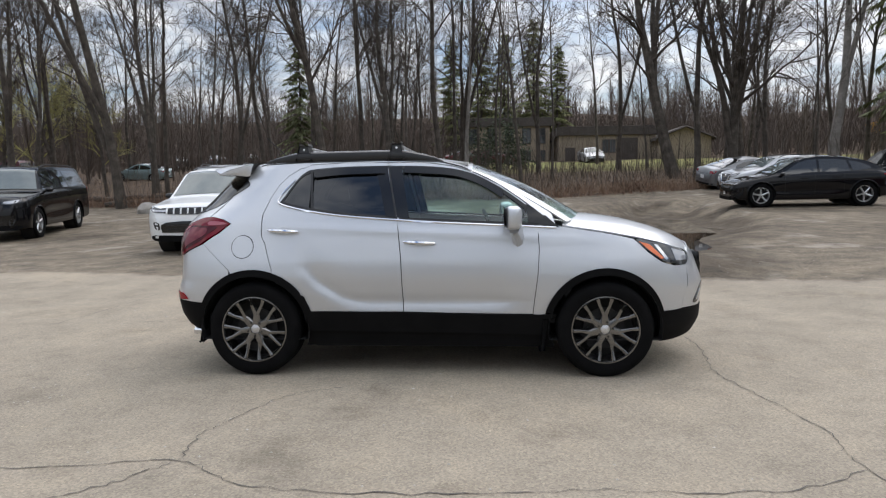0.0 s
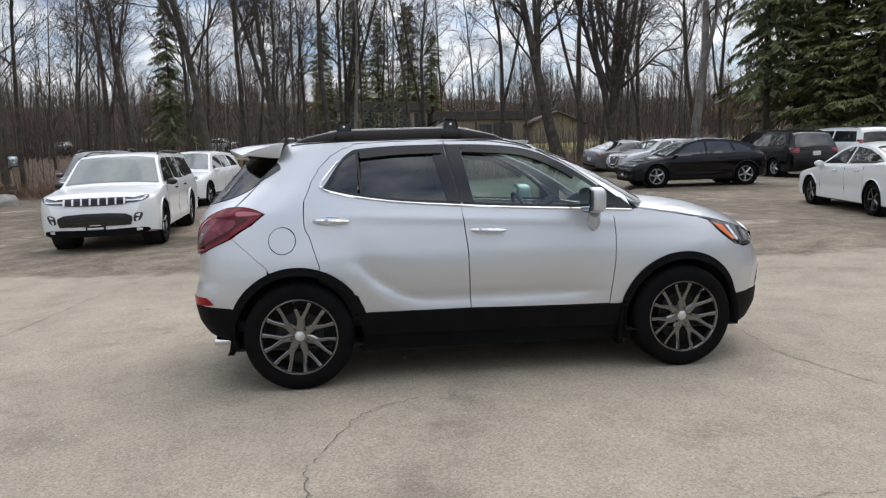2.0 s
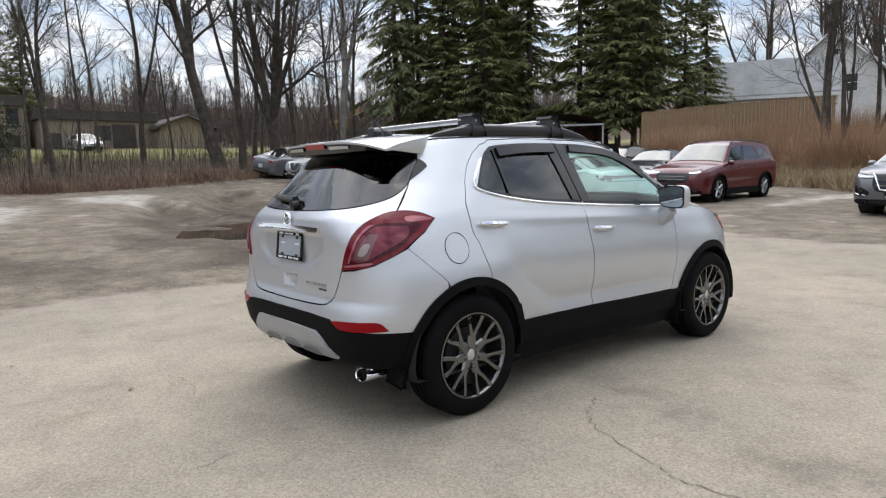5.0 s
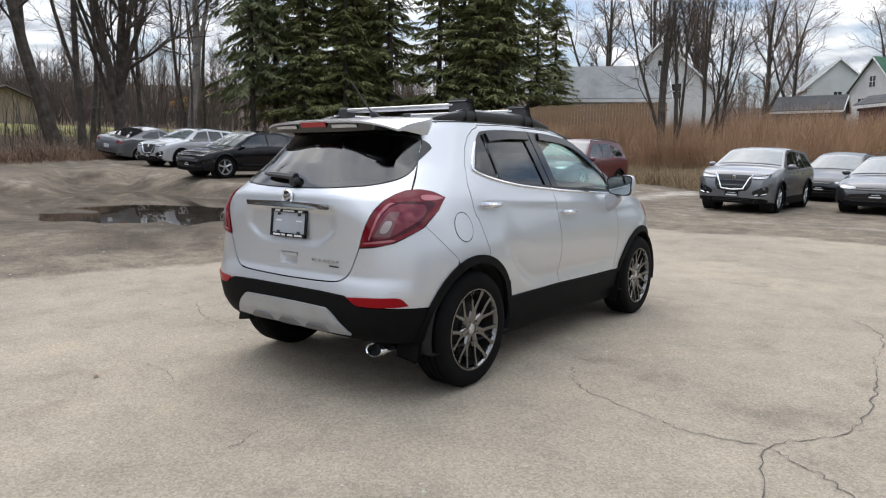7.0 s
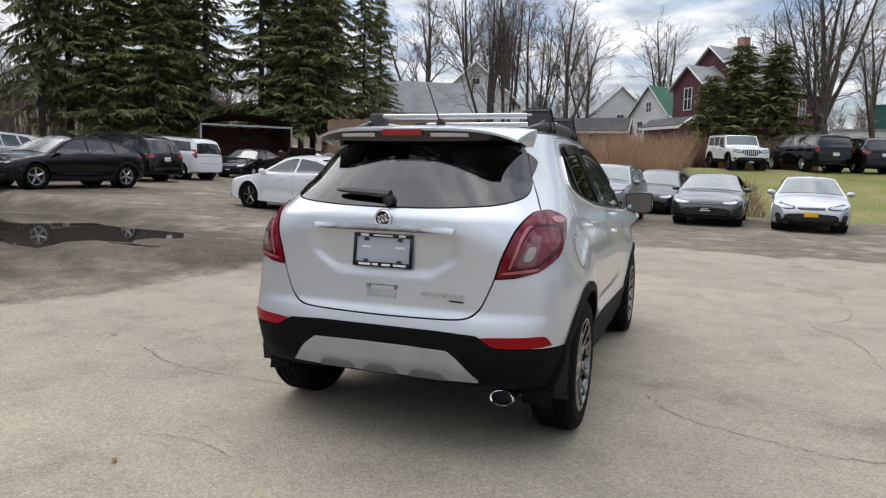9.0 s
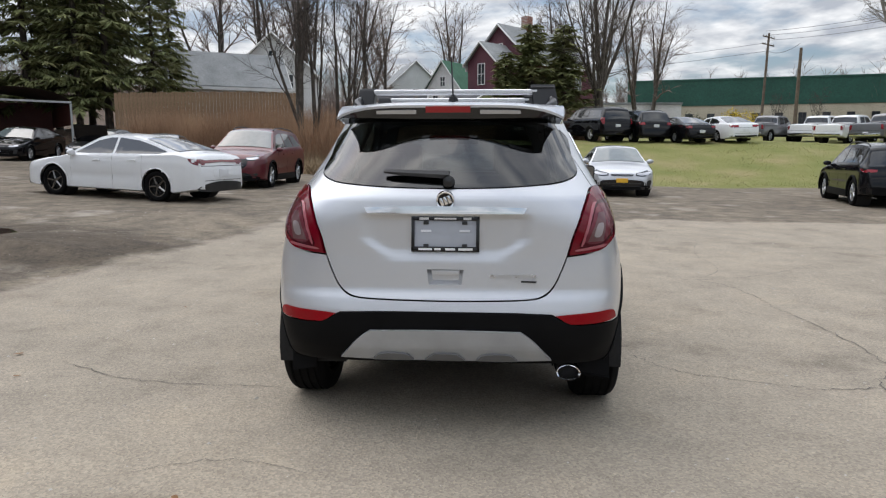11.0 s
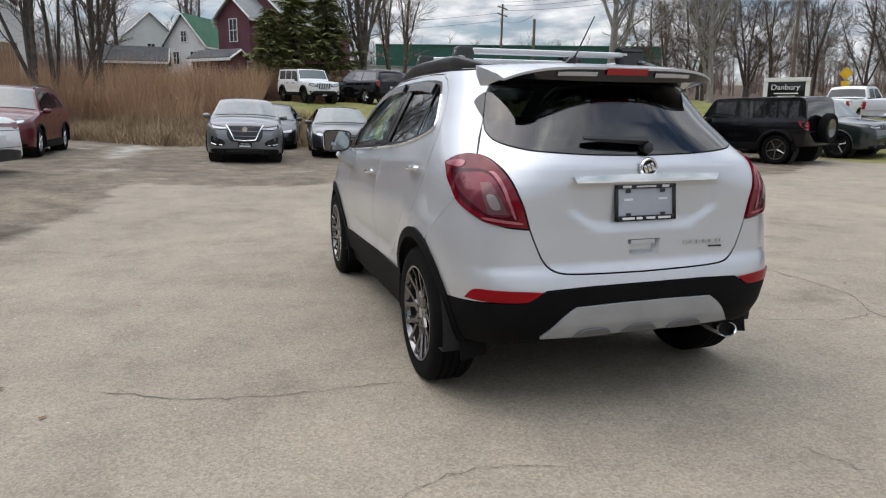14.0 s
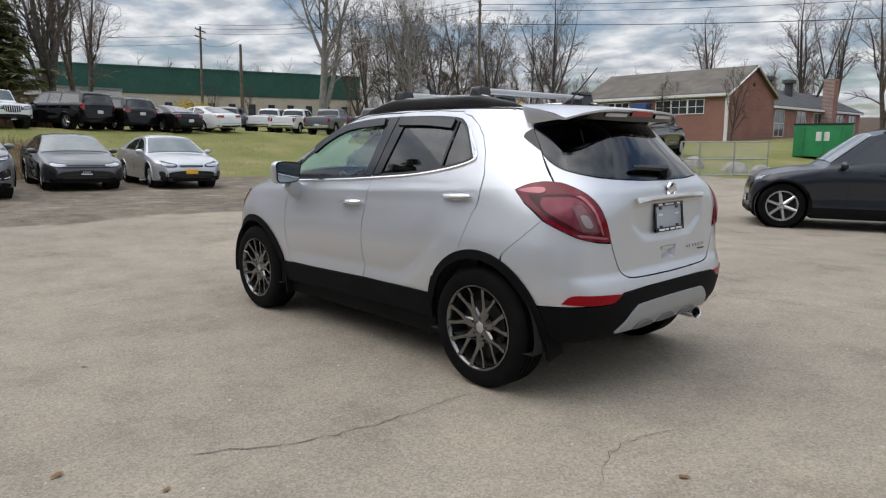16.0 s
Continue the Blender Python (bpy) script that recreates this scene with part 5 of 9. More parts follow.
def tailgate():
    seam = smooth_line(X((-1.656, 1.166)) + Y((0.664, 1.150), (0.626, 1.08), (0.587, 0.98), (0.551, 0.862), (0.524, 0.79), (0.494, 0.727), (0.455, 0.688), (0.395, 0.668), (0.25, 0.660), (0.0, 0.656)), 3, False)
    full = seam + [(2 * S0 - s, z) for s, z in seam[::-1][1:]]
    gl = smooth_line(X((-1.510, 1.309), (-1.58, 1.262), (-1.673, 1.222)) + Y((0.54, 1.192), (0.43, 1.178), (0.22, 1.166), (0, 1.162)), 4, False)
    gfull = gl + [(2 * S0 - s, z) for s, z in gl[::-1][1:]]
    grip = Y((0.085, 0.797), (-0.085, 0.797), (-0.074, 0.726), (0.074, 0.726))
    bm = on_surface(gap(full + gfull[::-1], 0.002), RELIEF, (0.016, 0.014), 0.0, 0.012, [grip])
    gate = part("tailgate", bm, M_SILVER, suv)
    # glass of the gate
    up = X((-1.455, 1.374), (-1.405, 1.432), (-1.385, 1.475)) + Y((0.50, 1.485), (0.40, 1.492), (0.2, 1.497), (0, 1.498))
    uf = up + [(2 * S0 - s, z) for s, z in up[::-1][1:]]
    bm = on_surface(inset_poly(gfull + uf[::-1], 0.003), P, 0.04, 0.002, 0.008)
    part("rear_window", bm, M_REARGLASS, gate, "dark privacy glass")
    # dark pointed panes that carry the glass round the corner
    c = X((-1.497, 1.322, 1), (-1.385, 1.388), (-1.368, 1.404), (-1.372, 1.425), (-1.393, 1.445, 1), (-1.445, 1.386))
    both("corner_pane", smooth_line(c, 4), M_BLACK, 0.003, 0.006, 0.04)
    # bright bar with badge
    bm = on_surface(smooth_line(Y((0.366, 1.078, 1), (0.18, 1.083), (0, 1.085), (-0.18, 1.083), (-0.366, 1.078, 1), (-0.352, 1.052, 1), (0, 1.052), (0.352, 1.052, 1)), 5), P, 0.05, 0.022, 0.030)
    part("chrome_bar", bm, M_CHROME, gate, "chrome bar above the plate")
    xb = XR_OF_Z(1.115) - 0.004
    bm = bmesh.new()
    lathe(bm, [(0.030, 0.0), (0.034, -0.010), (0.040, -0.012), (0.044, -0.006), (0.045, 0.0)], 32, "x", (xb - 0.006, 0, 1.112))
    badge = part("badge", bm, M_CHROME, gate, "round chrome badge")
    bm = bmesh.new()
    lathe(bm, [(0.001, 0.0), (0.034, 0.0)], 24, "x", (xb - 0.008, 0, 1.112))
    part("badge_field", bm, M_BLACK, badge)
    for k in (-1, 0, 1):
        bm = bmesh.new()
        add_box(bm, -0.006, 0.0, -0.0075, 0.0075, -0.020, 0.016, 0.003, Matrix.Translation((xb - 0.009, k * 0.017, 1.113 - 0.006 * k)) @ pose(0, 0, 0, -24, 0, 0))
        part("badge_shield", bm, M_CHROME, badge)
    # plate and its frame
    tilt = Matrix.Translation((-1.924, 0, 0.958)) @ pose(0, 0, 0, 0, 6, 0)
    bm = bmesh.new()
    for a in ((-0.155, 0.155, 0.062, 0.080), (-0.155, 0.155, -0.080, -0.056), (-0.155, -0.140, -0.08, 0.08), (0.140, 0.155, -0.08, 0.08)):
        add_box(bm, -0.012, 0.0, a[0], a[1], a[2], a[3], 0.003, tilt)
    fr = part("plate_frame", bm, M_BLACK, gate, "black plate frame")
    bm = box_bm(-0.004, 0.004, -0.145, 0.145, -0.072, 0.072, 0.002, tilt)
    part("plate", bm, M_BLANK, gate, "blank grey plate")
    for (y0, y1, z0, z1) in ((-0.118, -0.082, 0.0655, 0.0765), (0.075, 0.118, 0.0655, 0.0765), (-0.05, 0.05, 0.067, 0.0745), (-0.125, -0.06, -0.073, -0.063), (-0.045, 0.0, -0.073, -0.063), (0.02, 0.05, -0.073, -0.063), (0.06, 0.122, -0.073, -0.063)):
        part("frame_writing", box_bm(-0.0135, -0.012, y0, y1, z0, z1, 0, tilt), M_WHITEBAR, fr, smooth=False)
    for y in (-0.088, 0.088):
        for z in (0.052, -0.052):
            part("screw", box_bm(-0.010, -0.004, y - 0.012, y + 0.012, z - 0.008, z + 0.008, 0.003, tilt), M_SATIN, gate)
        part("plate_emboss", box_bm(-0.007, -0.004, y - 0.024, y + 0.024, 0.010, 0.020, 0.003, tilt), M_PLATE, gate)
    # handle recess
    bm = bmesh.new()
    rings = []
    for dx, f, dz in ((0.0, 1.0, 0.0), (0.004, 0.985, 0.0), (0.020, 0.90, 0.002), (0.034, 0.80, 0.010)):
        rings.append([bm.verts.new((P(sy(y, z), z)[0] + dx, y * f, 0.7615 + (z - 0.7615) * f + dz)) for y, z in ((0.085, 0.797), (-0.085, 0.797), (-0.074, 0.726), (0.074, 0.726))])
    for r0, r1 in zip(rings, rings[1:]):
        for k in range(4):
            bm.faces.new((r0[k], r0[(k + 1) % 4], r1[(k + 1) % 4], r1[k]))
    bm.faces.new(rings[-1])
    part("handle_recess", bm, M_CUP, gate)
    xh = XR_OF_Z(0.79)
    part("handle_bar", box_bm(xh + 0.006, xh + 0.034, -0.062, 0.062, 0.772, 0.793, 0.005), M_SILVER, gate, "silver release pad")
    # model lettering as plain bars
    for k in range(6):
        y = -0.205 - k * 0.036
        bm = on_surface(Y((y, 0.778), (y - 0.028, 0.777), (y - 0.028, 0.762), (y, 0.763)), P, 0.05, 0.006, 0.004)
        part("lettering", bm, M_ALLOY, gate, "small bright bars")
    bm = on_surface(Y((-0.345, 0.750), (-0.415, 0.748), (-0.415, 0.740), (-0.345, 0.742)), P, 0.05, 0.006, 0.004)
    part("lettering", bm, M_SATIN, gate, "small dark bar")
    # wiper
    bm = bmesh.new()
    pts = []
    for k in range(9):
        y = 0.285 - 0.30 * k / 8
        z = 1.222 - 0.014 * k / 8
        p = Vector(P(sy(y, z), z)) + Vector((-0.022, 0, 0.018))
        pts.append(p)
    add_tube(bm, pts, [0.010, 0.016, 0.019, 0.020, 0.021, 0.022, 0.024, 0.026, 0.026], 6, flat=0.8)
    p = Vector(P(sy(-0.01, 1.195), 1.195))
    lathe(bm, [(0.001, -0.045), (0.024, -0.04), (0.028, -0.01), (0.028, 0.0)], 16, "x", (p.x, -0.012, 1.195))
    part("wiper", bm, M_SATIN, gate, "black rear wiper")


def RELIEF(s, z):
    """the gate's surface with the hollow round the plate"""
    p = Vector(P(s, z))
    y = abs(p.y)
    edge = 0.372 - 0.10 * smoothstep(0.95, 0.85, z) - 0.025 * (1.05 - z)
    inn = (1 - smoothstep(edge - 0.045, edge + 0.035, y)) * smoothstep(0.825, 0.895, z) * (1 - smoothstep(1.025, 1.055, z))
    p.x += 0.013 * inn
    return p


def roof_edge(x):
    return tab(x, [(-1.42, 1.535), (-1.25, 1.565), (-0.9, 1.578), (-0.3, 1.584), (0.1, 1.568), (0.25, 1.53), (0.40, 1.468)])


def roof_mid(x):
    return tab(x, [(-1.80, 1.548), (-1.42, 1.588), (-1.2, 1.604), (-0.9, 1.618), (-0.3, 1.628), (0.05, 1.615), (0.30, 1.575), (0.40, 1.545)])


def roof_fn(x, q):
    ze = roof_edge(x)
    ye = P(sx(x, ze), ze)[1]
    return (x, q * ye, roof_mid(x) - (roof_mid(x) - ze) * abs(q) ** 2.4)


def top_parts():
    bm = on_surface([(-1.33, -1), (-1.33, 1), (0.33, 1), (0.33, -1)], roof_fn, (0.08, 0.1), 0, 0.01)
    part("roof", bm, M_SILVER, suv)
    # spoiler: a wing that carries the roof on, with a dark rear band and a black hollow under it
    def wing(q):
        a = abs(q)
        xt = -1.735 + 0.120 * a ** 5
        yt = q * 0.556
        zt = 1.548 - 0.050 * a ** 5
        front = Vector((-1.338, q * 0.585, 1.592 - 0.022 * a ** 2.4))
        tip = Vector((xt, yt, zt))
        lip = tip + Vector((0.002, 0, -0.011))
        low = tip + Vector((0.026, 0, -0.058 * (1 - a ** 4) - 0.004))
        deep = Vector((-1.640 + 0.235 * a ** 2.4, q * 0.560, 1.478 - 0.004 * a ** 2))
        return front, tip, lip, low, deep

    def strip(f, n=28, lo=-1.0, hi=1.0):
        bm = bmesh.new()
        rows = [[bm.verts.new(p) for p in f(lo + (hi - lo) * k / n)] for k in range(n + 1)]
        for a, b in zip(rows, rows[1:]):
            for i in range(len(a) - 1):
                bm.faces.new((a[i], b[i], b[i + 1], a[i + 1]))
        return bm

    def skin(q):
        f, t, l, w, d = wing(q)
        m1, m2 = f.lerp(t, 0.35), f.lerp(t, 0.72)
        m1.z += 0.006
        m2.z += 0.008
        return f, m1, m2, t + Vector((0.010, 0, 0.002)), t, l

    sp = part("spoiler", strip(skin), M_SILVER, suv, "silver roof spoiler")
    part("spoiler_band", strip(lambda q: (wing(q)[2] + Vector((0.004, 0, 0)), wing(q)[3])), M_SPOBAND, sp, "gloss black trailing band")
    part("spoiler_underside", strip(lambda q: (wing(q)[3], wing(q)[3].lerp(wing(q)[4], 0.5) + Vector((0, 0, 0.012)), wing(q)[4])), M_BLACK, sp, "gloss black underside")
    for y0, y1, mat, nm in ((-0.105, 0.105, M_HIGHSTOP, "brake_light"), (0.15, 0.34, M_FIN, "fin_insert"), (-0.34, -0.15, M_FIN, "fin_insert")):
        hi = -0.12 if nm == "brake_light" else 0.20
        bm = strip(lambda q: [wing(q)[2].lerp(wing(q)[3], k) + Vector((-d, 0, -0.25 * d)) for k, d in ((hi, -0.004), (hi, 0.006), (0.42 if hi < 0 else 0.55, 0.007), (0.46 if hi < 0 else 0.60, -0.004))], 10, y0 / 0.552, y1 / 0.552)
        part(nm, bm, mat, sp, "red high brake light" if nm == "brake_light" else "")
    for sd in (1, -1):
        # closed end of the wing, running down to the glass and the pillar
        bm = bmesh.new()
        f, t, l, w, d = wing(sd)
        pts = [f, f.lerp(t, 0.5) + Vector((0, 0, 0.006)), t, l, w, d, Vector((-1.372, sd * 0.575, 1.475)), Vector((-1.352, sd * 0.592, 1.535))]
        mid = Vector((-1.385, sd * 0.580, 1.515))
        vs = [bm.verts.new(q) for q in pts]
        c = bm.verts.new(mid)
        for i in range(len(vs)):
            bm.faces.new((c, vs[i], vs[(i + 1) % len(vs)]))
        part("spoiler_side", bm, M_SILVER, sp)
        # roof rail, low black fin
        bm = bmesh.new()
        pts, rad = [], []
        for k in range(25):
            x = -1.285 + 1.40 * k / 24
            e = min(1.0, min(k, 24 - k) / 5)
            z = roof_edge(x) + 0.010 + 0.036 * e ** 0.7
            y = P(sx(x, roof_edge(x)), roof_edge(x))[1] * 0.965
            pts.append((x, sd * y, z - 0.012))
            rad.append(0.006 + 0.024 * e ** 0.6)
        add_tube(bm, pts, rad, 8, flat=1.3)
        rl = part("roof_rail", bm, M_SATIN, suv, "black roof rail")
        bm = bmesh.new()
        pts2 = [(p[0], p[1] * 0.985, p[2] + rad[i] * 1.1) for i, p in enumerate(pts)][4:-4]
        add_tube(bm, pts2, 0.009, 6)
        part("rail_strip", bm, M_ALU, rl, "bright strip on the rail")
    # gutter line between roof and doors
    for sd in (1, -1):
        bm = bmesh.new()
        pts = []
        for k in range(30):
            x = -1.3 + 1.6 * k / 29
            ze = roof_edge(x) - 0.004
            p = P(sx(x, ze), ze)
            pts.append((p[0], sd * (p[1] + 0.001), p[2]))
        add_tube(bm, pts, 0.005, 5)
        part("roof_gutter", bm, M_SATIN, suv)
        # upper body side between doors and roof
    both("roof_side", side_points([(-1.32, 1.566), (-1.10, 1.573), (-0.86, 1.558), (-0.65, 1.568), (-0.3, 1.5655), (-0.15, 1.566), (0.02, 1.559), (0.20, 1.531), (0.33, 1.492), (0.33, 1.503), (0.25, 1.528), (0.1, 1.566), (-0.3, 1.582), (-0.9, 1.576), (-1.25, 1.563)]), M_SILVER, 0, 0.0, 0.05)

    # windscreen and front pillars
    def screen(t, q):
        x = 1.19 + (0.32 - 1.19) * t
        y = q * (0.755 + (0.565 - 0.755) * t)
        zc = 1.150 + (1.572 - 1.150) * t + 0.035 * math.sin(t * math.pi)
        return (x - 0.20 * abs(q) ** 2.2 * (1 - 0.55 * t), y, zc - 0.065 * abs(q) ** 2.4 * (0.4 + 0.6 * t))

    bm = on_surface([(0.0, -0.88), (0.0, 0.88), (1.0, 0.86), (1.0, -0.86)], screen, (0.1, 0.1), 0, 0)
    part("windscreen", bm, M_SIDEGLASS, suv, "clear greenish glass")
    for sd in (1, -1):
        bm = on_surface([(-0.02, sd * 0.87), (-0.02, sd * 1.0), (1.02, sd * 1.0), (1.02, sd * 0.855)], screen, (0.1, 0.05), 0.004, 0.012)
        part("front_pillar", bm, M_SILVER, suv)
        bm = bmesh.new()
        lo = [(0.345, 1.487), (0.45, 1.437), (0.56, 1.372), (0.67, 1.297), (0.78, 1.212), (0.86, 1.142), (0.93, 1.088)]
        rows = []
        for i, (x, z) in enumerate(lo):
            t = 1 - i / (len(lo) - 1)
            a = Vector(P(sx(x, z), z))
            b = Vector(screen(max(-0.02, min(1.02, (1.19 - 0.16 - x) / (1.19 - 0.16 - 0.26))), 0.985))
            rows.append([bm.verts.new(Vector((q.x, sd * q.y, q.z))) for q in (a, a.lerp(b, 0.5) + Vector((0, 0.006, 0.004)), b)])
        for r0, r1 in zip(rows, rows[1:]):
            for k in range(2):
                bm.faces.new((r0[k], r0[k + 1], r1[k + 1], r1[k]))
        part("pillar_side", bm, M_SILVER, suv)


def hood_edge(x):
    return tab(x, [(0.85, 1.105), (1.0, 1.085), (1.25, 1.045), (1.5, 0.995), (1.7, 0.945), (1.85, 0.895), (1.95, 0.855)])


def hood_mid(x):
    return tab(x, [(0.85, 1.19), (1.1, 1.165), (1.3, 1.148), (1.5, 1.118), (1.7, 1.065), (1.85, 1.01), (1.95, 0.955), (2.05, 0.90)])


def front_parts():
    def hood(x, q):
        ze = hood_edge(x)
        ye = P(x, ze)[1]
        return (x, q * ye, hood_mid(x) - (hood_mid(x) - ze) * abs(q) ** 3.2)

    bm = on_surface([(0.98, -0.985), (0.98, 0.985), (1.95, 0.97), (1.95, -0.97)], hood, (0.07, 0.1), 0, 0.012)
    part("hood", bm, M_SILVER, suv)
    arch_f = arc(WX, RW, ARCH + 0.045, 172, 15, 18)
    lamp = [(1.50, 0.982), (1.62, 0.962), (1.78, 0.925), (1.90, 0.885), (1.905, 0.80), (1.80, 0.80), (1.70, 0.828), (1.60, 0.895)]
    f = F_SEAM + arch_f + [(1.70, 0.466), (1.862, 0.468), (1.862, 0.52), (1.90, 0.62), (1.90, 0.79), (1.79, 0.79), (1.69, 0.82), (1.59, 0.89), (1.487, 0.988), (1.4, 1.010), (1.25, 1.039), (1.0, 1.079), (0.90, 1.094)]
    both("front_fender", gap(f, 0.002), M_SILVER, 0, 0.012, 0.05)
    for sd in (1, -1):
        bm = on_surface(smooth_line(lamp, 3), P, 0.04, 0.003, 0.03)
        hl = part("headlight", mirrored(bm) if sd < 0 else bm, M_HEAD, suv, "headlight with dark housing")
        if sd < 0:
            bm.free()
        for nm, o, mat in (("turn_signal", [(1.52, 0.967), (1.60, 0.945), (1.705, 0.845), (1.685, 0.84), (1.61, 0.892)], M_AMBER), ("lamp_trim", [(1.63, 0.945), (1.66, 0.940), (1.74, 0.84), (1.72, 0.83)], M_CHROME), ("lamp_lens", [(1.77, 0.91), (1.89, 0.875), (1.89, 0.82), (1.80, 0.825)], M_LAMPGREY)):
            b = on_surface(o, P, 0.05, 0.006, 0.004)
            part(nm, mirrored(b) if sd < 0 else b, mat, hl)
            if sd < 0:
                b.free()
    # nose: unrolled by an angle from the flank (0) round the front to the other flank
    def nose(th, z):
        sgn = 1 if th <= math.pi / 2 else -1
        t = th if sgn > 0 else math.pi - th
        x = XCF + (XF_OF_Z(z) - XCF) * max(0.0, math.sin(t)) ** (2 / 3)
        return (x, sgn * width_at(x, z) * max(0.0, math.cos(t)) ** (2 / 3), z)

    def turn(x, z):
        return math.asin(min(1.0, ((x - XCF) / (XF_OF_Z(z) - XCF)) ** 1.5))

    def wrap(half):
        return half + [(math.pi - t, z) for t, z in half[::-1]]

    top = wrap([(turn(1.897, 0.79), 0.79), (turn(1.905, 0.80), 0.80), (turn(1.925, 0.875), 0.875), (turn(1.95, 0.90), 0.905), (1.35, 0.93)])
    low = wrap([(turn(1.897, 0.62), 0.62), (turn(1.862, 0.52), 0.52), (turn(1.862, 0.485), 0.475), (1.1, 0.470), (1.35, 0.470)])
    bm = on_surface(top + low[::-1], nose, (0.07, 0.04), 0.0, 0.01)
    part("front_bumper_cover", bm, M_SILVER, suv)
    part("grille", box_bm(1.93, 2.085, -0.34, 0.34, 0.66, 0.86, 0.04), M_BLACK, suv)
    part("front_plate", box_bm(2.105, 2.135, -0.17, 0.17, 0.60, 0.755, 0.005), M_BLACK, suv, "black front plate holder")
    edge = [(turn(x, z), z) for x, z in arc(WX, RW, ARCH + 0.030, 15, -15, 5)]
    low = wrap(edge + [(turn(1.80, 0.24), 0.238), (1.05, 0.262), (1.25, 0.30), (1.45, 0.32)])
    top = wrap([(turn(1.69, 0.462), 0.462), (turn(1.80, 0.464), 0.464), (1.05, 0.466), (1.35, 0.466)])
    bm = on_surface(low + top[::-1], nose, (0.07, 0.04), 0.007, 0.03)
    part("front_bumper", bm, M_CLAD, suv, "black textured lower bumper")
    for sd in (1, -1):
        b = on_surface(smooth_line([(0.97, 0.500), (1.02, 0.555), (1.13, 0.632), (1.22, 0.640), (1.19, 0.565), (1.08, 0.500)], 4), nose, 0.05, 0.004, 0.02)
        fl = part("fog_lamp_bezel", mirrored(b) if sd < 0 else b, M_BLACK, suv)
        if sd < 0:
            b.free()
        b = on_surface(smooth_line([(1.02, 0.515), (1.06, 0.558), (1.14, 0.595), (1.14, 0.53)], 4), nose, 0.05, 0.008, 0.01)
        part("fog_lamp", mirrored(b) if sd < 0 else b, M_LAMPGREY, fl)
        if sd < 0:
            b.free()
    both("sail_panel", [(0.735, 1.112), (0.945, 1.084), (0.865, 1.142), (0.765, 1.222), (0.72, 1.245)], M_BLACK, 0.005, 0.008, 0.05, label="gloss black window corner")


def cladding():
    # sills
    def sill(s, z):
        p = P(s, z)
        return p

    rk = arc(-WX, RW, ARCH, 18, -2, 5) + arc(WX, RW, ARCH, 186, 163, 5) + [(0.815, 0.453), (0.5, 0.454), (0.15, 0.460), (-0.172, 0.468), (-0.5, 0.474), (-0.84, 0.477)]
    both("sill_cladding", rk, M_CLAD, 0.0115, 0.03, 0.06, label="black textured door sill")
    both("sill_lower", [(-0.90, 0.215), (0.92, 0.205), (0.90, 0.296), (-0.87, 0.340)], M_CLAD, -0.012, 0.06, 0.06)
    # ring round each wheel
    for wx, a0, a1 in ((-WX, 17, 182), (WX, -10, 163)):
        o = arc(wx, RW, ARCH + 0.048, a0, a1, 30) + arc(wx, RW, ARCH - 0.002, a1, a0, 30)
        both("wheel_arch", [(sx(x, z), z) for x, z in o], M_CLAD, 0.012, 0.03, 0.06, label="black wheel arch trim")
        for sd in (1, -1):
            bm = bmesh.new()
            lathe(bm, [(ARCH + 0.01, sd * 0.86), (ARCH + 0.01, sd * 0.52), (0.01, sd * 0.52)], 30, "y", (wx, 0, RW))
            for v in bm.verts:
                v.co.z = max(v.co.z, 0.27)
            part("wheel_well", bm, M_DARKIN, suv)
    # mud flaps
    for sd in (1, -1):
        for x, z0 in ((-1.672, 0.235), (0.86, 0.19)):
            bm = bmesh.new()
            add_box(bm, x - 0.012, x + 0.012, sd * 0.66, sd * (0.785 if x < 0 else 0.85), z0, 0.47 if x < 0 else 0.42, 0.01)
            for v in bm.verts:
                k = (0.47 - v.co.z) / 0.28
                v.co.x += (-0.05 if x < 0 else -0.03) * k
                if abs(v.co.y) < 0.74:
                    v.co.z += 0.02
            part("mud_flap", bm, M_CLAD, suv, "black mud flap")
    # floor of the body
    part("underbody", box_bm(-1.50, 1.75, -0.62, 0.62, 0.22, 0.38, 0.05), M_DARKIN, suv)
    part("underbody", box_bm(-0.85, 0.85, -0.79, 0.79, 0.20, 0.34, 0.04), M_DARKIN, suv)
    bm = bmesh.new()
    add_tube(bm, [(-1.2, -0.5, 0.30), (-1.6, -0.56, 0.29), (-1.70, -0.58, 0.285)], 0.03, 10)
    part("exhaust_pipe", bm, M_SATIN, suv)
    bm = bmesh.new()
    r = [(0.050, 0.0), (0.058, -0.005), (0.060, -0.135), (0.056, -0.141), (0.050, -0.137), (0.049, -0.02)]
    lathe(bm, r, 24, "x", (-1.70, 0, 0))
    for v in bm.verts:
        v.co.z = v.co.z * 0.62 + 0.290
        v.co.y = v.co.y - 0.582
        if v.co.x < -1.8:
            v.co.x += (v.co.z - 0.29) * 0.3
    part("exhaust_tip", bm, M_CHROME, suv, "oval chrome exhaust tip")
    bm = bmesh.new()
    lathe(bm, [(0.001, 0), (0.0485, 0)], 20, "x", (-1.775, 0, 0))
    for v in bm.verts:
        v.co.z = v.co.z * 0.62 + 0.290
        v.co.y = v.co.y - 0.582
    part("exhaust_bore", bm, M_DARKIN, suv)


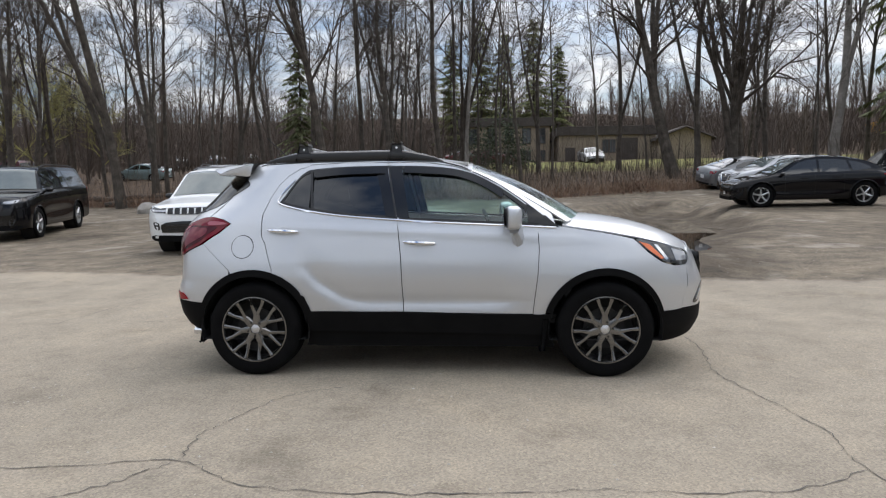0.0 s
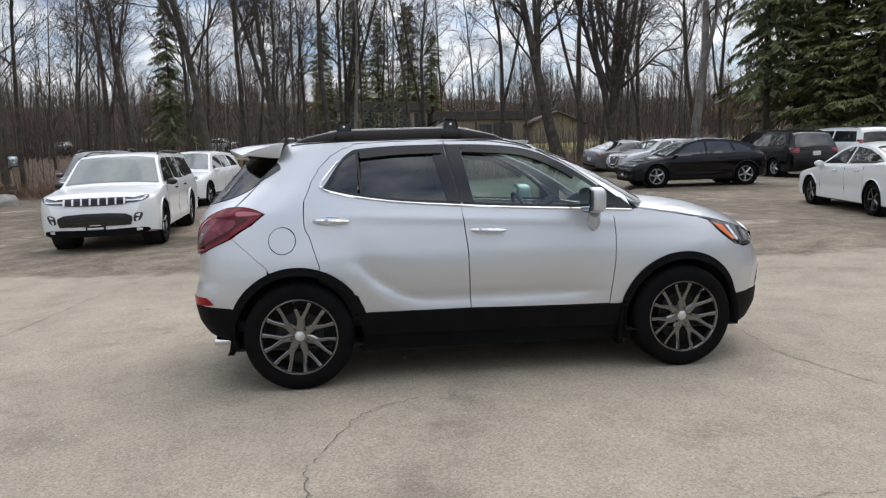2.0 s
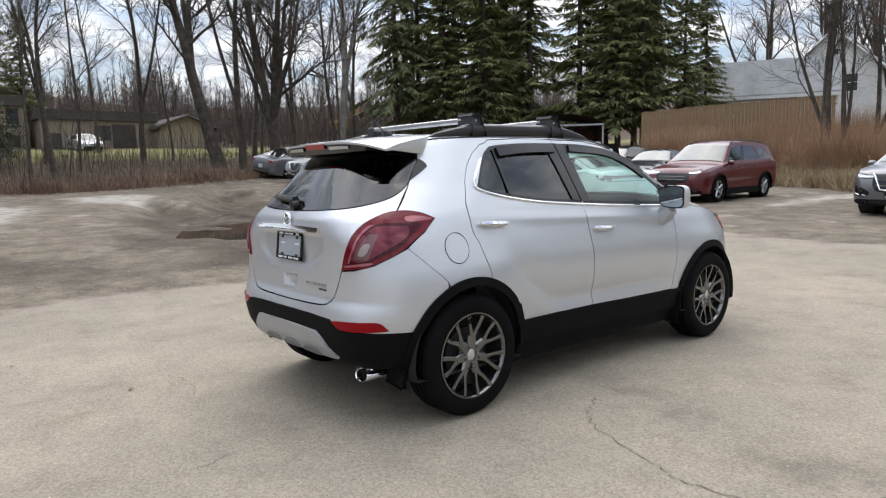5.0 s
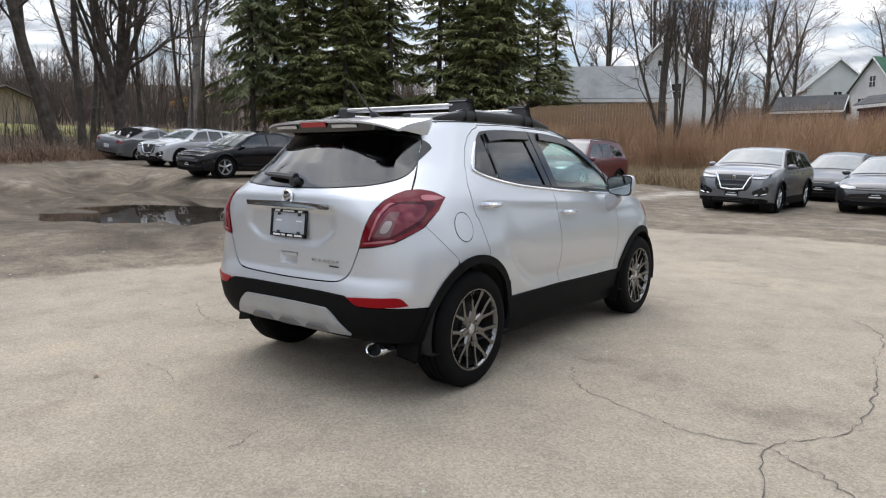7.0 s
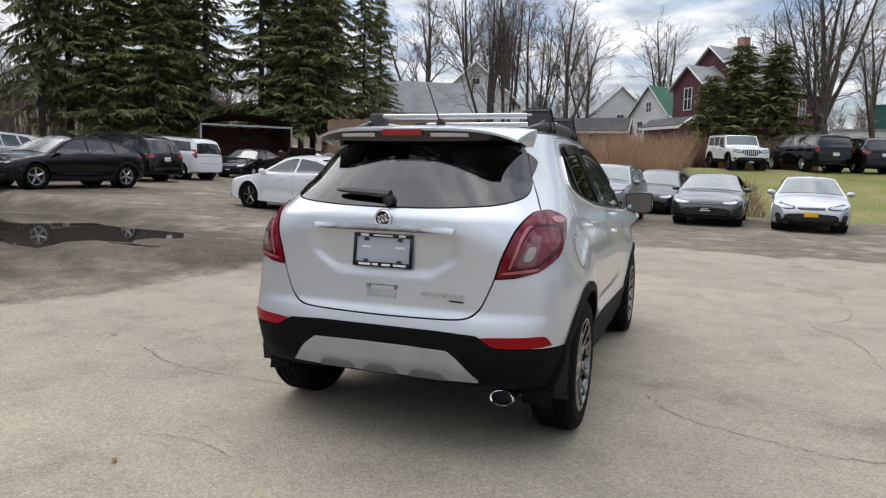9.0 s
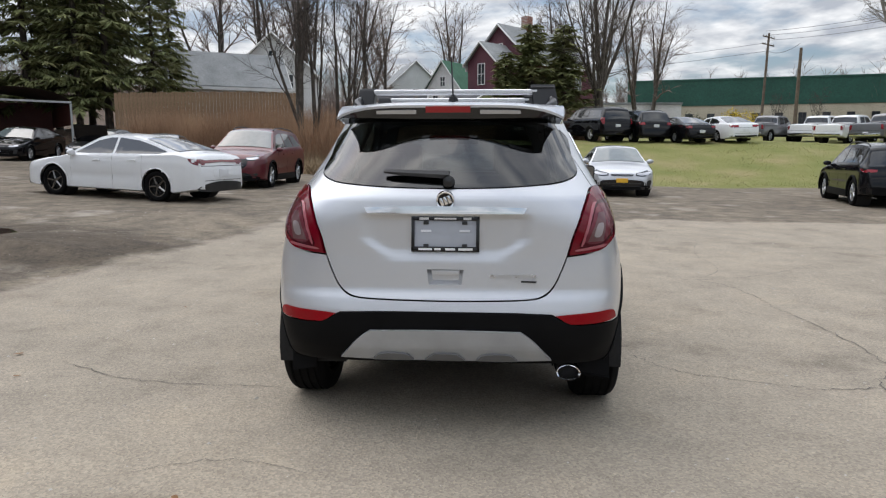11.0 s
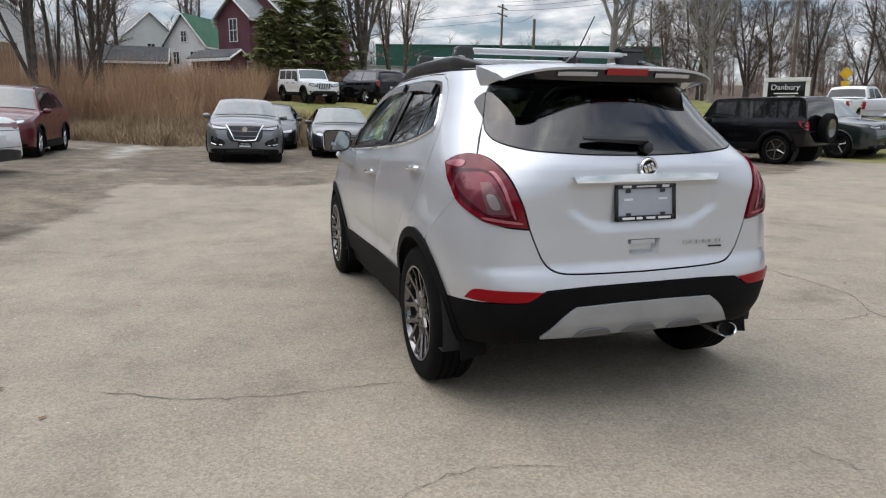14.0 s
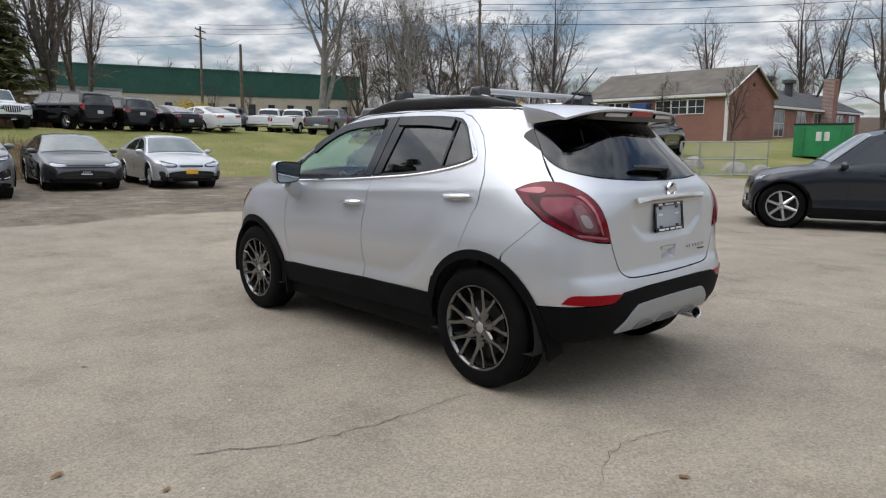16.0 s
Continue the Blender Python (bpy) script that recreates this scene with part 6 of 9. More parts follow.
def fittings():
    # door handles with cups
    for x, z in ((-1.055, 1.068), (-0.050, 0.977)):
        for sd in (1, -1):
            yb = P(sx(x, z), z)[1]
            bm = bmesh.new()
            o = smooth_line([(x - 0.085, z - 0.005), (x - 0.03, z + 0.028), (x + 0.05, z + 0.026), (x + 0.08, z), (x + 0.05, z - 0.026), (x - 0.03, z - 0.026)], 4)
            bm = on_surface([(sx(a, b), b) for a, b in o], lambda s, q: Vector(P(s, q)) - Vector((0, 0.010, 0)) if math.hypot((P(s, q)[0] - x) / 0.07, (q - z) / 0.022) < 0.8 else P(s, q), 0.012, 0.0015, 0)
            cup = part("handle_cup", mirrored(bm) if sd < 0 else bm, M_CUP, suv)
            if sd < 0:
                bm.free()
            bm = bmesh.new()
            pts = [(x - 0.112 + 0.224 * k / 10, sd * (P(sx(x - 0.112 + 0.224 * k / 10, z), z)[1] + 0.006 + 0.030 * math.sin(math.pi * (0.12 + 0.76 * k / 10))), z + 0.006 - 0.012 * k / 10) for k in range(11)]
            add_tube(bm, pts, [0.011, 0.016, 0.019, 0.020, 0.020, 0.020, 0.020, 0.020, 0.019, 0.016, 0.011], 8, flat=0.8)
            part("door_handle", bm, M_CHROME, suv, "chrome door handle")
    # fuel flap on the right flank
    c = arc(-1.357, 0.953, 0.082, 0, 360, 36)[:-1]
    ring = [(sx(a, b), b) for a, b in c]
    bm = on_surface(inset_poly(ring, -0.003), P, 0.03, 0.0008, 0, [inset_poly(ring, 0.002)])
    for v in bm.verts:
        v.co.y = -v.co.y
    part("fuel_flap_gap", bm, M_DARKIN, suv)
    bm = on_surface(inset_poly(ring, 0.002), P, 0.03, 0.002, 0.003)
    for v in bm.verts:
        v.co.y = -v.co.y
    part("fuel_flap", bm, M_SILVER, suv)
    # mirrors
    for sd in (1, -1):
        bm = bmesh.new()
        bmesh.ops.create_uvsphere(bm, u_segments=24, v_segments=14, radius=1.0)
        for v in bm.verts:
            x, y, z = v.co
            sq = lambda a, e: math.copysign(abs(a) ** e, a)
            x, y, z = sq(x, 0.55), sq(y, 0.5), sq(z, 0.55)
            v.co = Vector((0.610 + 0.050 * x * (1 - 0.2 * y) + (0.025 if x > 0 else 0.0) * x, sd * (0.955 + 0.100 * y), 1.155 + 0.080 * z * (1 + 0.08 * y)))
            if x < -0.3:
                v.co.x = max(v.co.x, 0.556 + 0.03 * y)
        mir = part("mirror", bm, M_SILVER, suv, "silver wing mirror")
        bm = bmesh.new()
        o = smooth_line([(-0.080, 0.058), (0.075, 0.066), (0.088, 0.0), (0.072, -0.066), (-0.064, -0.058), (-0.086, 0.0)], 5)
        vs = [bm.verts.new((0.552 + 0.25 * a * 0.12, sd * (0.957 + a), 1.155 + b)) for a, b in o]
        bm.faces.new(vs)
        part("mirror_glass", bm, M_MIRROR, mir, "mirror glass")
        bm = bmesh.new()
        vs2 = [bm.verts.new((0.556 + 0.03 * a, sd * (0.957 + a * 1.10), 1.155 + b * 1.14)) for a, b in o]
        bm.faces.new(vs2)
        part("mirror_rim", bm, M_SATIN, mir)
        bm = bmesh.new()
        add_tube(bm, [(0.66, sd * 0.80, 1.00), (0.655, sd * 0.86, 1.03), (0.635, sd * 0.915, 1.085)], [0.046, 0.044, 0.042], 8, flat=1.5)
        part("mirror_foot", bm, M_SILVER, mir)
    # roof bars
    for x in (-0.95, -0.24):
        bar = empty("roof_bar")
        bar.parent = suv
        zt = 1.676 if x < -0.5 else 1.684
        bm = bmesh.new()
        add_box(bm, x - 0.040, x + 0.040, -0.475, 0.475, zt - 0.014, zt + 0.014, 0.012, segs=3)
        part("crossbar", bm, M_ALU, bar, "brushed aluminium crossbar")
        part("crossbar_slot", box_bm(x - 0.008, x + 0.008, -0.47, 0.47, zt + 0.012, zt + 0.016), M_SATIN, bar)
        for sd in (1, -1):
            bm = bmesh.new()
            add_box(bm, x - 0.055, x + 0.055, sd * 0.475, sd * 0.575, 1.595, zt + 0.022, 0.018, segs=3)
            for v in bm.verts:
                k = (v.co.z - 1.595) / (zt + 0.022 - 1.595)
                v.co.x = x + (v.co.x - x) * (1.0 - 0.36 * k)
                v.co.y -= sd * 0.02 * k
            f = part("bar_foot", bm, M_SATIN, bar, "black clamp foot")
            bm = bmesh.new()
            lathe(bm, [(0.001, sd * 0.562), (0.008, sd * 0.562), (0.010, sd * 0.54)], 12, "y", (x, 0, zt - 0.008))
            part("foot_lock", bm, M_CHROME, f)
    # antenna and camera pod at the rear of the roof
    bm = bmesh.new()
    add_tube(bm, [(-1.19, 0.0, 1.60), (-1.225, 0.0, 1.625), (-1.24, 0.0, 1.632)], [0.030, 0.022, 0.010], 8)
    add_tube(bm, [(-1.23, 0, 1.628), (-1.42, 0, 1.81)], [0.005, 0.003], 6)
    part("antenna", bm, M_SATIN, suv, "black whip antenna")


def main_wheel(wx, sd):
    hub = empty("wheel")
    hub.parent = suv
    hub.matrix_local = Matrix.Translation((wx, sd * 0.765, RW)) @ pose(0, 0, 0, 0, wx * 17 + sd * 11, 0)
    h = 0.108
    bm = bmesh.new()
    prof = [(0.236, -h * 0.80), (0.248, -h * 0.98), (0.285, -h * 1.04), (0.318, -h), (0.332, -h * 0.90), (0.341, -h * 0.74)]
    for c in (-0.56, -0.19, 0.19, 0.56):
        prof += [(RW, h * (c - 0.13)), (RW, h * (c - 0.055)), (RW - 0.007, h * (c - 0.045)), (RW - 0.007, h * (c + 0.045)), (RW, h * (c + 0.055)), (RW, h * (c + 0.13))]
    prof += [(0.341, h * 0.74), (0.332, h * 0.90), (0.318, h), (0.285, h * 1.04), (0.248, h * 0.98), (0.236, h * 0.80)]
    lathe(bm, prof, 72)
    ty = part("tyre", bm, M_TYRE, hub, "black road tyre")
    bm = bmesh.new()
    o = sd * h
    lathe(bm, [(0.240, o * 0.92), (0.243, o * 0.99), (0.234, o * 1.00), (0.226, o * 0.90), (0.222, o * 0.74)], 64)
    rim = part("rim", bm, M_GUN, hub, "gunmetal alloy rim")
    bm = bmesh.new()
    lathe(bm, [(0.222, o * 0.74), (0.215, -o * 0.9)], 48)
    part("rim_barrel", bm, M_DISC, hub)
    for k in range(7):
        a = k * math.tau / 7
        bm = bmesh.new()

        def at(r, ang, d):
            return (r * math.cos(a + ang), o * d, r * math.sin(a + ang))

        add_tube(bm, [at(0.035, 0, 0.66), at(0.075, 0, 0.70), at(0.112, 0, 0.74)], [0.018, 0.016, 0.013], 8, flat=1.9)
        for e in (-1, 1):
            add_tube(bm, [at(0.098, 0.02 * e, 0.73), at(0.135, 0.13 * e, 0.78), at(0.18, 0.205 * e, 0.86), at(0.230, 0.224 * e, 0.94)], [0.0112, 0.0080, 0.0068, 0.0088], 6, flat=1.7)
        part("spoke", bm, M_GUN, rim)
    bm = bmesh.new()
    lathe(bm, [(0.001, o * 0.66), (0.060, o * 0.66), (0.074, o * 0.56), (0.078, 0)], 28)
    part("hub", bm, M_GUN, rim)
    bm = bmesh.new()
    lathe(bm, [(0.001, o * 0.80), (0.027, o * 0.79), (0.034, o * 0.74), (0.034, o * 0.60)], 24)
    part("centre_cap", bm, M_ALU, rim, "silver centre cap")
    for k in range(5):
        a = k * math.tau / 5 + 0.3
        bm = bmesh.new()
        lathe(bm, [(0.001, o * 0.84), (0.0085, o * 0.83), (0.0100, o * 0.62)], 8, "y", (0.054 * math.cos(a), 0, 0.054 * math.sin(a)))
        part("wheel_nut", bm, M_BLACK, rim)
    bm = bmesh.new()
    lathe(bm, [(0.06, o * 0.30), (0.148, o * 0.30), (0.148, o * 0.18), (0.06, o * 0.18)], 40, closed=True)
    part("brake_disc", bm, M_DISC, hub)
    bm = bmesh.new()
    add_box(bm, 0.10, 0.165, o * 0.05, o * 0.48, -0.07, 0.07, 0.015, Matrix.Rotation(2.4, 4, "Y"))
    part("brake_caliper", bm, M_DARKIN, hub)
    bm = bmesh.new()
    lathe(bm, [(0.001, -o * 0.2), (0.215, -o * 0.2)], 30)
    part("wheel_back", bm, M_DARKIN, hub)


def interior():
    part("cabin_floor", box_bm(-1.75, 1.0, -0.72, 0.72, 0.36, 0.44, 0.03), M_TRIM, suv)
    part("cabin_wall", box_bm(1.0, 1.05, -0.74, 0.74, 0.40, 1.05, 0.02), M_TRIM, suv)
    for sd in (1, -1):
        part("door_trim", box_bm(-1.15, 0.9, sd * 0.70, sd * 0.735, 0.40, 1.02, 0.015), M_TRIM, suv)
    bm = bmesh.new()
    add_box(bm, 0.62, 1.02, -0.70, 0.70, 0.78, 1.06, 0.06, segs=3)
    part("dashboard", bm, M_TRIM, suv, "dark dashboard")
    for y in (-0.36, 0.36):
        seat = empty("front_seat")
        seat.parent = suv
        part("seat_cushion", box_bm(-0.30, 0.24, y - 0.25, y + 0.25, 0.46, 0.66, 0.06, segs=3), M_SEAT, seat)
        bm = bmesh.new()
        add_box(bm, -0.42, -0.26, y - 0.24, y + 0.24, 0.60, 1.18, 0.06, segs=3)
        for v in bm.verts:
            v.co.x -= 0.22 * (v.co.z - 0.6)
        part("backrest", bm, M_SEAT, seat)
        part("headrest", box_bm(-0.58, -0.46, y - 0.13, y + 0.13, 1.20, 1.38, 0.05, segs=3), M_SEAT, seat)
    bench = empty("rear_seat")
    bench.parent = suv
    part("seat_cushion", box_bm(-1.05, -0.60, -0.62, 0.62, 0.50, 0.70, 0.06, segs=3), M_SEAT, bench)
    bm = bmesh.new()
    add_box(bm, -1.20, -1.03, -0.62, 0.62, 0.66, 1.16, 0.06, segs=3)
    for v in bm.verts:
        v.co.x -= 0.25 * (v.co.z - 0.66)
    part("backrest", bm, M_SEAT, bench)
    for y in (-0.38, 0.38):
        part("headrest", box_bm(-1.36, -1.25, y - 0.13, y + 0.13, 1.17, 1.33, 0.05, segs=3), M_SEAT, bench)
    bm = bmesh.new()
    ring = [(0.185 * math.cos(a), 0.185 * math.sin(a)) for a in np.linspace(0, math.tau, 29)]
    tilt = Matrix.Translation((0.48, 0.36, 1.00)) @ pose(0, 0, 0, 0, -24, 0)
    add_tube(bm, [tilt @ Vector((0, a, b)) for a, b in ring], 0.016, 8, cap=False)
    add_tube(bm, [tilt @ Vector((0, -0.17, 0)), tilt @ Vector((0.03, 0, -0.01)), tilt @ Vector((0, 0.17, 0))], 0.02, 6)
    add_box(bm, 0.0, 0.05, -0.07, 0.07, -0.07, 0.05, 0.02, tilt)
    add_tube(bm, [tilt @ Vector((0.03, 0, 0)), tilt @ Vector((0.3, 0, 0))], 0.03, 6)
    part("steering_wheel", bm, M_TRIM, suv, "black steering wheel")
    part("headliner", box_bm(-1.25, 0.30, -0.54, 0.54, 1.54, 1.56, 0.005), M_LINER, suv)
    part("inner_mirror", box_bm(0.50, 0.53, -0.12, 0.12, 1.40, 1.46, 0.012), M_SATIN, suv)


M_TINTFILM = film_glass("privacy_glass", (0.030, 0.034, 0.036), 1.3, 0.02)
M_REARGLASS = film_glass("rear_privacy_glass", (0.040, 0.044, 0.046), 1.1, 0.022)
M_SIDEGLASS = film_glass("door_glass", (0.68, 0.84, 0.79), 1.2, 0.02)
M_VISOR = glossy("smoked_visor", (0.010, 0.010, 0.011), 0.10)
M_REFL = glossy("reflector_red", (0.25, 0.001, 0.006), 0.22, 0.0, 0.0, 0.2)
M_BLANK = glossy("grey_plate", (0.36, 0.38, 0.42), 0.35)
M_REDLENS = glossy("red_lamp_lens", (0.135, 0.002, 0.009), 0.07, 0.0, 0.0, 0.4)
M_FIN = glossy("silver_fin", (0.52, 0.53, 0.55), 0.2, 0.6, 0.5)
M_HIGHSTOP = glossy("bright_red_lens", (0.34, 0.006, 0.012), 0.12, 0.0, 0.3)
M_REVERSE = glossy("grey_reversing_lens", (0.32, 0.27, 0.27), 0.14, 0.4, 0.2)
M_SPOBAND = glossy("gloss_black_band", (0.012, 0.012, 0.013), 0.12, 0.0, 0.3)
M_RIB = glossy("grey_rib_plastic", (0.15, 0.152, 0.155), 0.45, 0.2)
M_DISC = glossy("brake_iron", (0.014, 0.0135, 0.013), 0.6, 0.2)
M_PINK = glossy("pale_lens", (0.36, 0.10, 0.12), 0.12, 0.2, 0.4)
M_DEEPRED = glossy("deep_red", (0.050, 0.003, 0.007), 0.12, 0.0, 0.0, 0.3)
M_SMOKE = glossy("smoky_lens", (0.150, 0.028, 0.040), 0.10, 0.35, 0.1, 0.4)
M_STEP = glossy("grey_red_lens", (0.165, 0.085, 0.088), 0.10, 0.4, 0.1, 0.4)
M_LAMPGREY = glossy("grey_lens", (0.36, 0.37, 0.39), 0.12, 0.6, 1.0)
M_HEAD = glossy("headlamp_housing", (0.05, 0.052, 0.056), 0.06, 0.5, 1.0)
M_WHITEBAR = glossy("white_print", (0.7, 0.7, 0.7), 0.5)
M_CUP = paint("handle_cup_paint", (0.62, 0.63, 0.65), 0.55, 0.34, 1.0, 0.0)
M_MIRROR = glossy("mirror_glass", (0.40, 0.45, 0.47), 0.02, 1.0)
M_TRIM = grainy("cabin_trim", (0.016, 0.016, 0.017), (0.03, 0.03, 0.032), 6, 0.7, 0.1)
M_SEAT = grainy("grey_seat_cloth", (0.11, 0.115, 0.12), (0.17, 0.175, 0.18), 9, 0.9, 0.25, fine=160)
M_LINER = grainy("pale_headliner", (0.42, 0.42, 0.41), (0.5, 0.5, 0.48), 9, 0.95, 0.1)

doors()
quarter_and_bumper()
tail_lamps()
tailgate()
top_parts()
front_parts()
cladding()
fittings()
for wx in (WX, -WX):
    for sd in (1, -1):
        main_wheel(wx, sd)
interior()

# ---- the parked cars of the lot ----
def variant(base, **kw):
    return dict(base, **kw)


CROSS_TOP = [(0, 0.60), (0.012, 0.86), (0.04, 0.98), (0.12, 1.07), (0.25, 1.13), (0.40, 1.50), (0.46, 1.565), (0.60, 1.59), (0.84, 1.54), (0.91, 1.46), (0.965, 1.06), (0.99, 0.9), (1, 0.6)]
CROSS_BELT = [(0, 0.80), (0.1, 0.92), (0.25, 1.05), (0.6, 1.03), (0.9, 1.08), (1, 0.96)]
LOT = "cars parked on the dirt lot"
BANK = "vehicles parked on the grass bank"
set_car(parked_car("sedan", variant(SEDAN, L=4.675, tailw=0.30, tail=(0.80, 0.93), tailbar=(0.865, 0.905), soft=0.14, handle_mat=M_PWHITE, top=[(0, 0.50), (0.012, 0.66), (0.05, 0.76), (0.14, 0.86), (0.26, 0.93), (0.42, 1.34), (0.46, 1.40), (0.52, 1.42), (0.60, 1.405), (0.72, 1.31), (0.84, 1.15), (0.92, 1.06), (0.972, 1.03), (0.985, 0.92), (1, 0.6)], glass=[[(0.315, 0.96), (0.43, 1.24), (0.49, 1.31), (0.53, 1.32), (0.53, 0.975)], [(0.545, 0.975), (0.545, 1.32), (0.66, 1.27), (0.76, 1.16), (0.83, 1.055), (0.78, 1.01)]]), M_PWHITE, M_GUN), 10.15, 7.9, 77, "white compact sedan with a full-width red tail light", "car", LOT)
set_car(parked_car("suv", variant(SUV, H=1.70, handle_mat=M_PRED, L=4.6), M_PRED), 15.7, 6.9, 180, "dark red compact SUV facing the lot", "car", LOT)
HATCH = variant(SUV, L=4.63, W=1.89, H=1.6, wb=3.0, fo=0.84, r=0.375, rails=None, tumble=0.44, soft=0.10, clad=0,
                top=[(0, 0.55), (0.012, 0.74), (0.05, 0.86), (0.14, 0.95), (0.24, 1.02), (0.40, 1.44), (0.47, 1.55), (0.56, 1.595), (0.70, 1.56), (0.82, 1.46), (0.90, 1.32), (0.95, 1.14), (0.985, 0.95), (1, 0.6)],
                belt=[(0, 0.70), (0.1, 0.82), (0.25, 0.96), (0.6, 1.00), (0.9, 1.04), (1, 0.95)], wind=(0.255, 0.41), back=(0.86, 0.945),
                glass=[[(0.30, 1.01), (0.42, 1.36), (0.48, 1.44), (0.535, 1.46), (0.535, 1.03)], [(0.55, 1.03), (0.55, 1.46), (0.66, 1.45), (0.72, 1.41), (0.74, 1.07)], [(0.755, 1.08), (0.735, 1.40), (0.80, 1.34), (0.86, 1.22), (0.87, 1.14)]],
                lamp=(0.70, 0.77), grille=(0.60, 0.68, 0.50), intake=(0.30, 0.44, 0.56), tail=(0.88, 0.98))
hatch = set_car(parked_car("hatchback", HATCH, M_PBLACK, M_ALLOY), 10.5, 16.9, 176, "gloss black electric hatchback with bright alloy wheels", "car", LOT)
for z0, z1, w0 in ((0.245, 0.275, 0.62), (0.735, 0.748, 0.66)):
    part("bright_trim", box_bm(2.26, 2.345, -w0, w0, z0, z1, 0.008), M_CHROME, hatch, "bright trim across the nose")
set_car(parked_car("suv", variant(SUV, L=4.4, W=1.84, H=1.6, vee=1, top=CROSS_TOP, belt=CROSS_BELT, glass=[[(u, z * 0.945) for u, z in g] for g in SUV["glass"]], lamp=(0.80, 0.90), grille=(0.54, 0.90, 0.42)), M_PLSILVER), 12.4, 23.2, 186, "pale silver crossover parked at the wood's edge", "car", LOT)
set_car(another("sedan", SEDAN, M_PGREY, "sedan"), 12.8, 27.3, 8, "grey sedan with its rear to the lot", "car", LOT)
set_car(parked_car("minivan", VAN, M_PBLACK), 15.9, 20.6, 92, "black minivan seen from behind", "car", LOT)
set_car(parked_car("suv", variant(FULL, L=4.9, H=1.80, W=1.98, top=[(u, z * 0.94) for u, z in FULL["top"]], belt=[(u, z * 0.94) for u, z in FULL["belt"]], glass=[[(u, z * 0.94) for u, z in g] for g in FULL["glass"]]), M_PWHITE), 19.0, 20.9, 92, "white SUV seen from behind", "car", LOT)
hood_car = set_car(parked_car("sedan", SEDAN, M_PDGREY), 26.0, 17.6, 186, "dark grey sedan with its hood raised", "car", LOT)
part("raised_hood", box_bm(0.95, 1.0, -0.72, 0.72, 0.95, 1.95, 0.02, Matrix.Translation((0, 0, 0)) @ pose(0, 0, 0, 0, 14, 0)), M_PBLACK, hood_car)
set_car(another("sedan", SEDAN, M_PBLACK, "sedan"), 24.6, 20.6, 190, "black sedan facing the lot", "car", LOT)
set_car(parked_car("sedan", variant(SEDAN, L=4.8), M_PNAVY), 22.2, 13.0, 195, "dark navy sedan behind the white sedan", "car", LOT)
set_car(another("sedan", SEDAN, M_PLSILVER, "sedan"), 22.6, 9.8, 186, "silver sedan behind the red SUV", "car", LOT)
set_car(parked_car("suv", variant(SUV, L=4.38, W=1.80, H=1.59, vee=1, wb=2.65, fo=0.85, top=CROSS_TOP, belt=CROSS_BELT, glass=[[(u, z * 0.945) for u, z in g] for g in SUV["glass"]], rails=None, lamp=(0.80, 0.90), grille=(0.54, 0.90, 0.42), intake=(0.25, 0.36, 0.52)), M_PGREY), 14.85, 1.15, 177, "metallic grey crossover with a chrome V grille", "car", LOT)
set_car(another("sedan", SEDAN, M_PNAVY, "sedan"), 21.2, 0.0, 172, "navy sedan behind the grey crossover", "car", LOT)
set_car(parked_car("sedan", variant(SEDAN, L=4.88, W=1.84, wb=2.82, grille=(0.58, 0.64, 0.60), intake=(0.24, 0.48, 0.62), bars=1), M_PDGREY), 16.95, -1.72, 175, "dark grey sedan with a wide black grille", "car", LOT)
set_car(parked_car("sedan", variant(SEDAN, W=1.78, wb=2.70, plate=M_YPLATE, grille=(0.58, 0.63, 0.30), intake=(0.22, 0.46, 0.62), bars=1), M_PLSILVER), 16.4, -4.18, 175, "silver sedan with a yellow front plate", "car", LOT)
set_car(parked_car("suv", variant(SUV, L=4.17, W=1.8, H=1.56, wb=2.6, fo=0.83, r=0.34, top=[(u, z * 0.91) for u, z in SUV["top"]], belt=[(u, z * 0.92) for u, z in SUV["belt"]], glass=[[(u, z * 0.915) for u, z in g] for g in SUV["glass"]], tail=(0.84, 0.92)), M_PBLACK), 13.5, -10.4, -12, "black small crossover seen from behind", "car", LOT)
jeep = set_car(parked_car("off_roader", BOXY, M_PBLACK, M_GUN), 12.4, -13.2, 20, "black boxy off-roader with a spare wheel on its tail", "car", LOT)


def spare(root, x, z=0.98):
    bm = bmesh.new()
    lathe(bm, [(0.25, -0.1), (0.37, -0.11), (0.405, -0.06), (0.405, 0.06), (0.37, 0.11), (0.25, 0.1)], 28, "x", (x, 0, z))
    part("spare_tyre", bm, M_TYRE, root)
    bm = bmesh.new()
    lathe(bm, [(0.001, -0.06), (0.10, -0.07), (0.25, -0.1), (0.25, 0.0)], 24, "x", (x, 0, z))
    part("spare_rim", bm, M_GUN, root)


spare(jeep, 4.5 * -1 + 2.95 / 2 + 0.72 - 0.12)
set_car(parked_car("suv", variant(FULL, L=4.9, H=1.80, W=1.98, slots=1, bars=0, grille=(0.86, 0.98, 0.60), intake=(0.42, 0.60, 0.62), lamp=(0.88, 0.96), top=[(u, z * 0.94) for u, z in FULL["top"]], belt=[(u, z * 0.94) for u, z in FULL["belt"]], glass=[[(u, z * 0.94) for u, z in g] for g in FULL["glass"]]), M_PGREEN, M_GUN), 13.2, -16.4, 196, "very dark green SUV with a slotted grille", "car", LOT)
set_car(parked_car("suv", variant(SUV, L=4.40, W=1.9, H=1.70, fo=0.48, r=0.38, round=(0.35, 0.42)), M_PNAVY, M_ALLOY, 6), -0.12, -10.05, 28, "dark navy SUV with two-tone alloy wheels", "car", LOT)
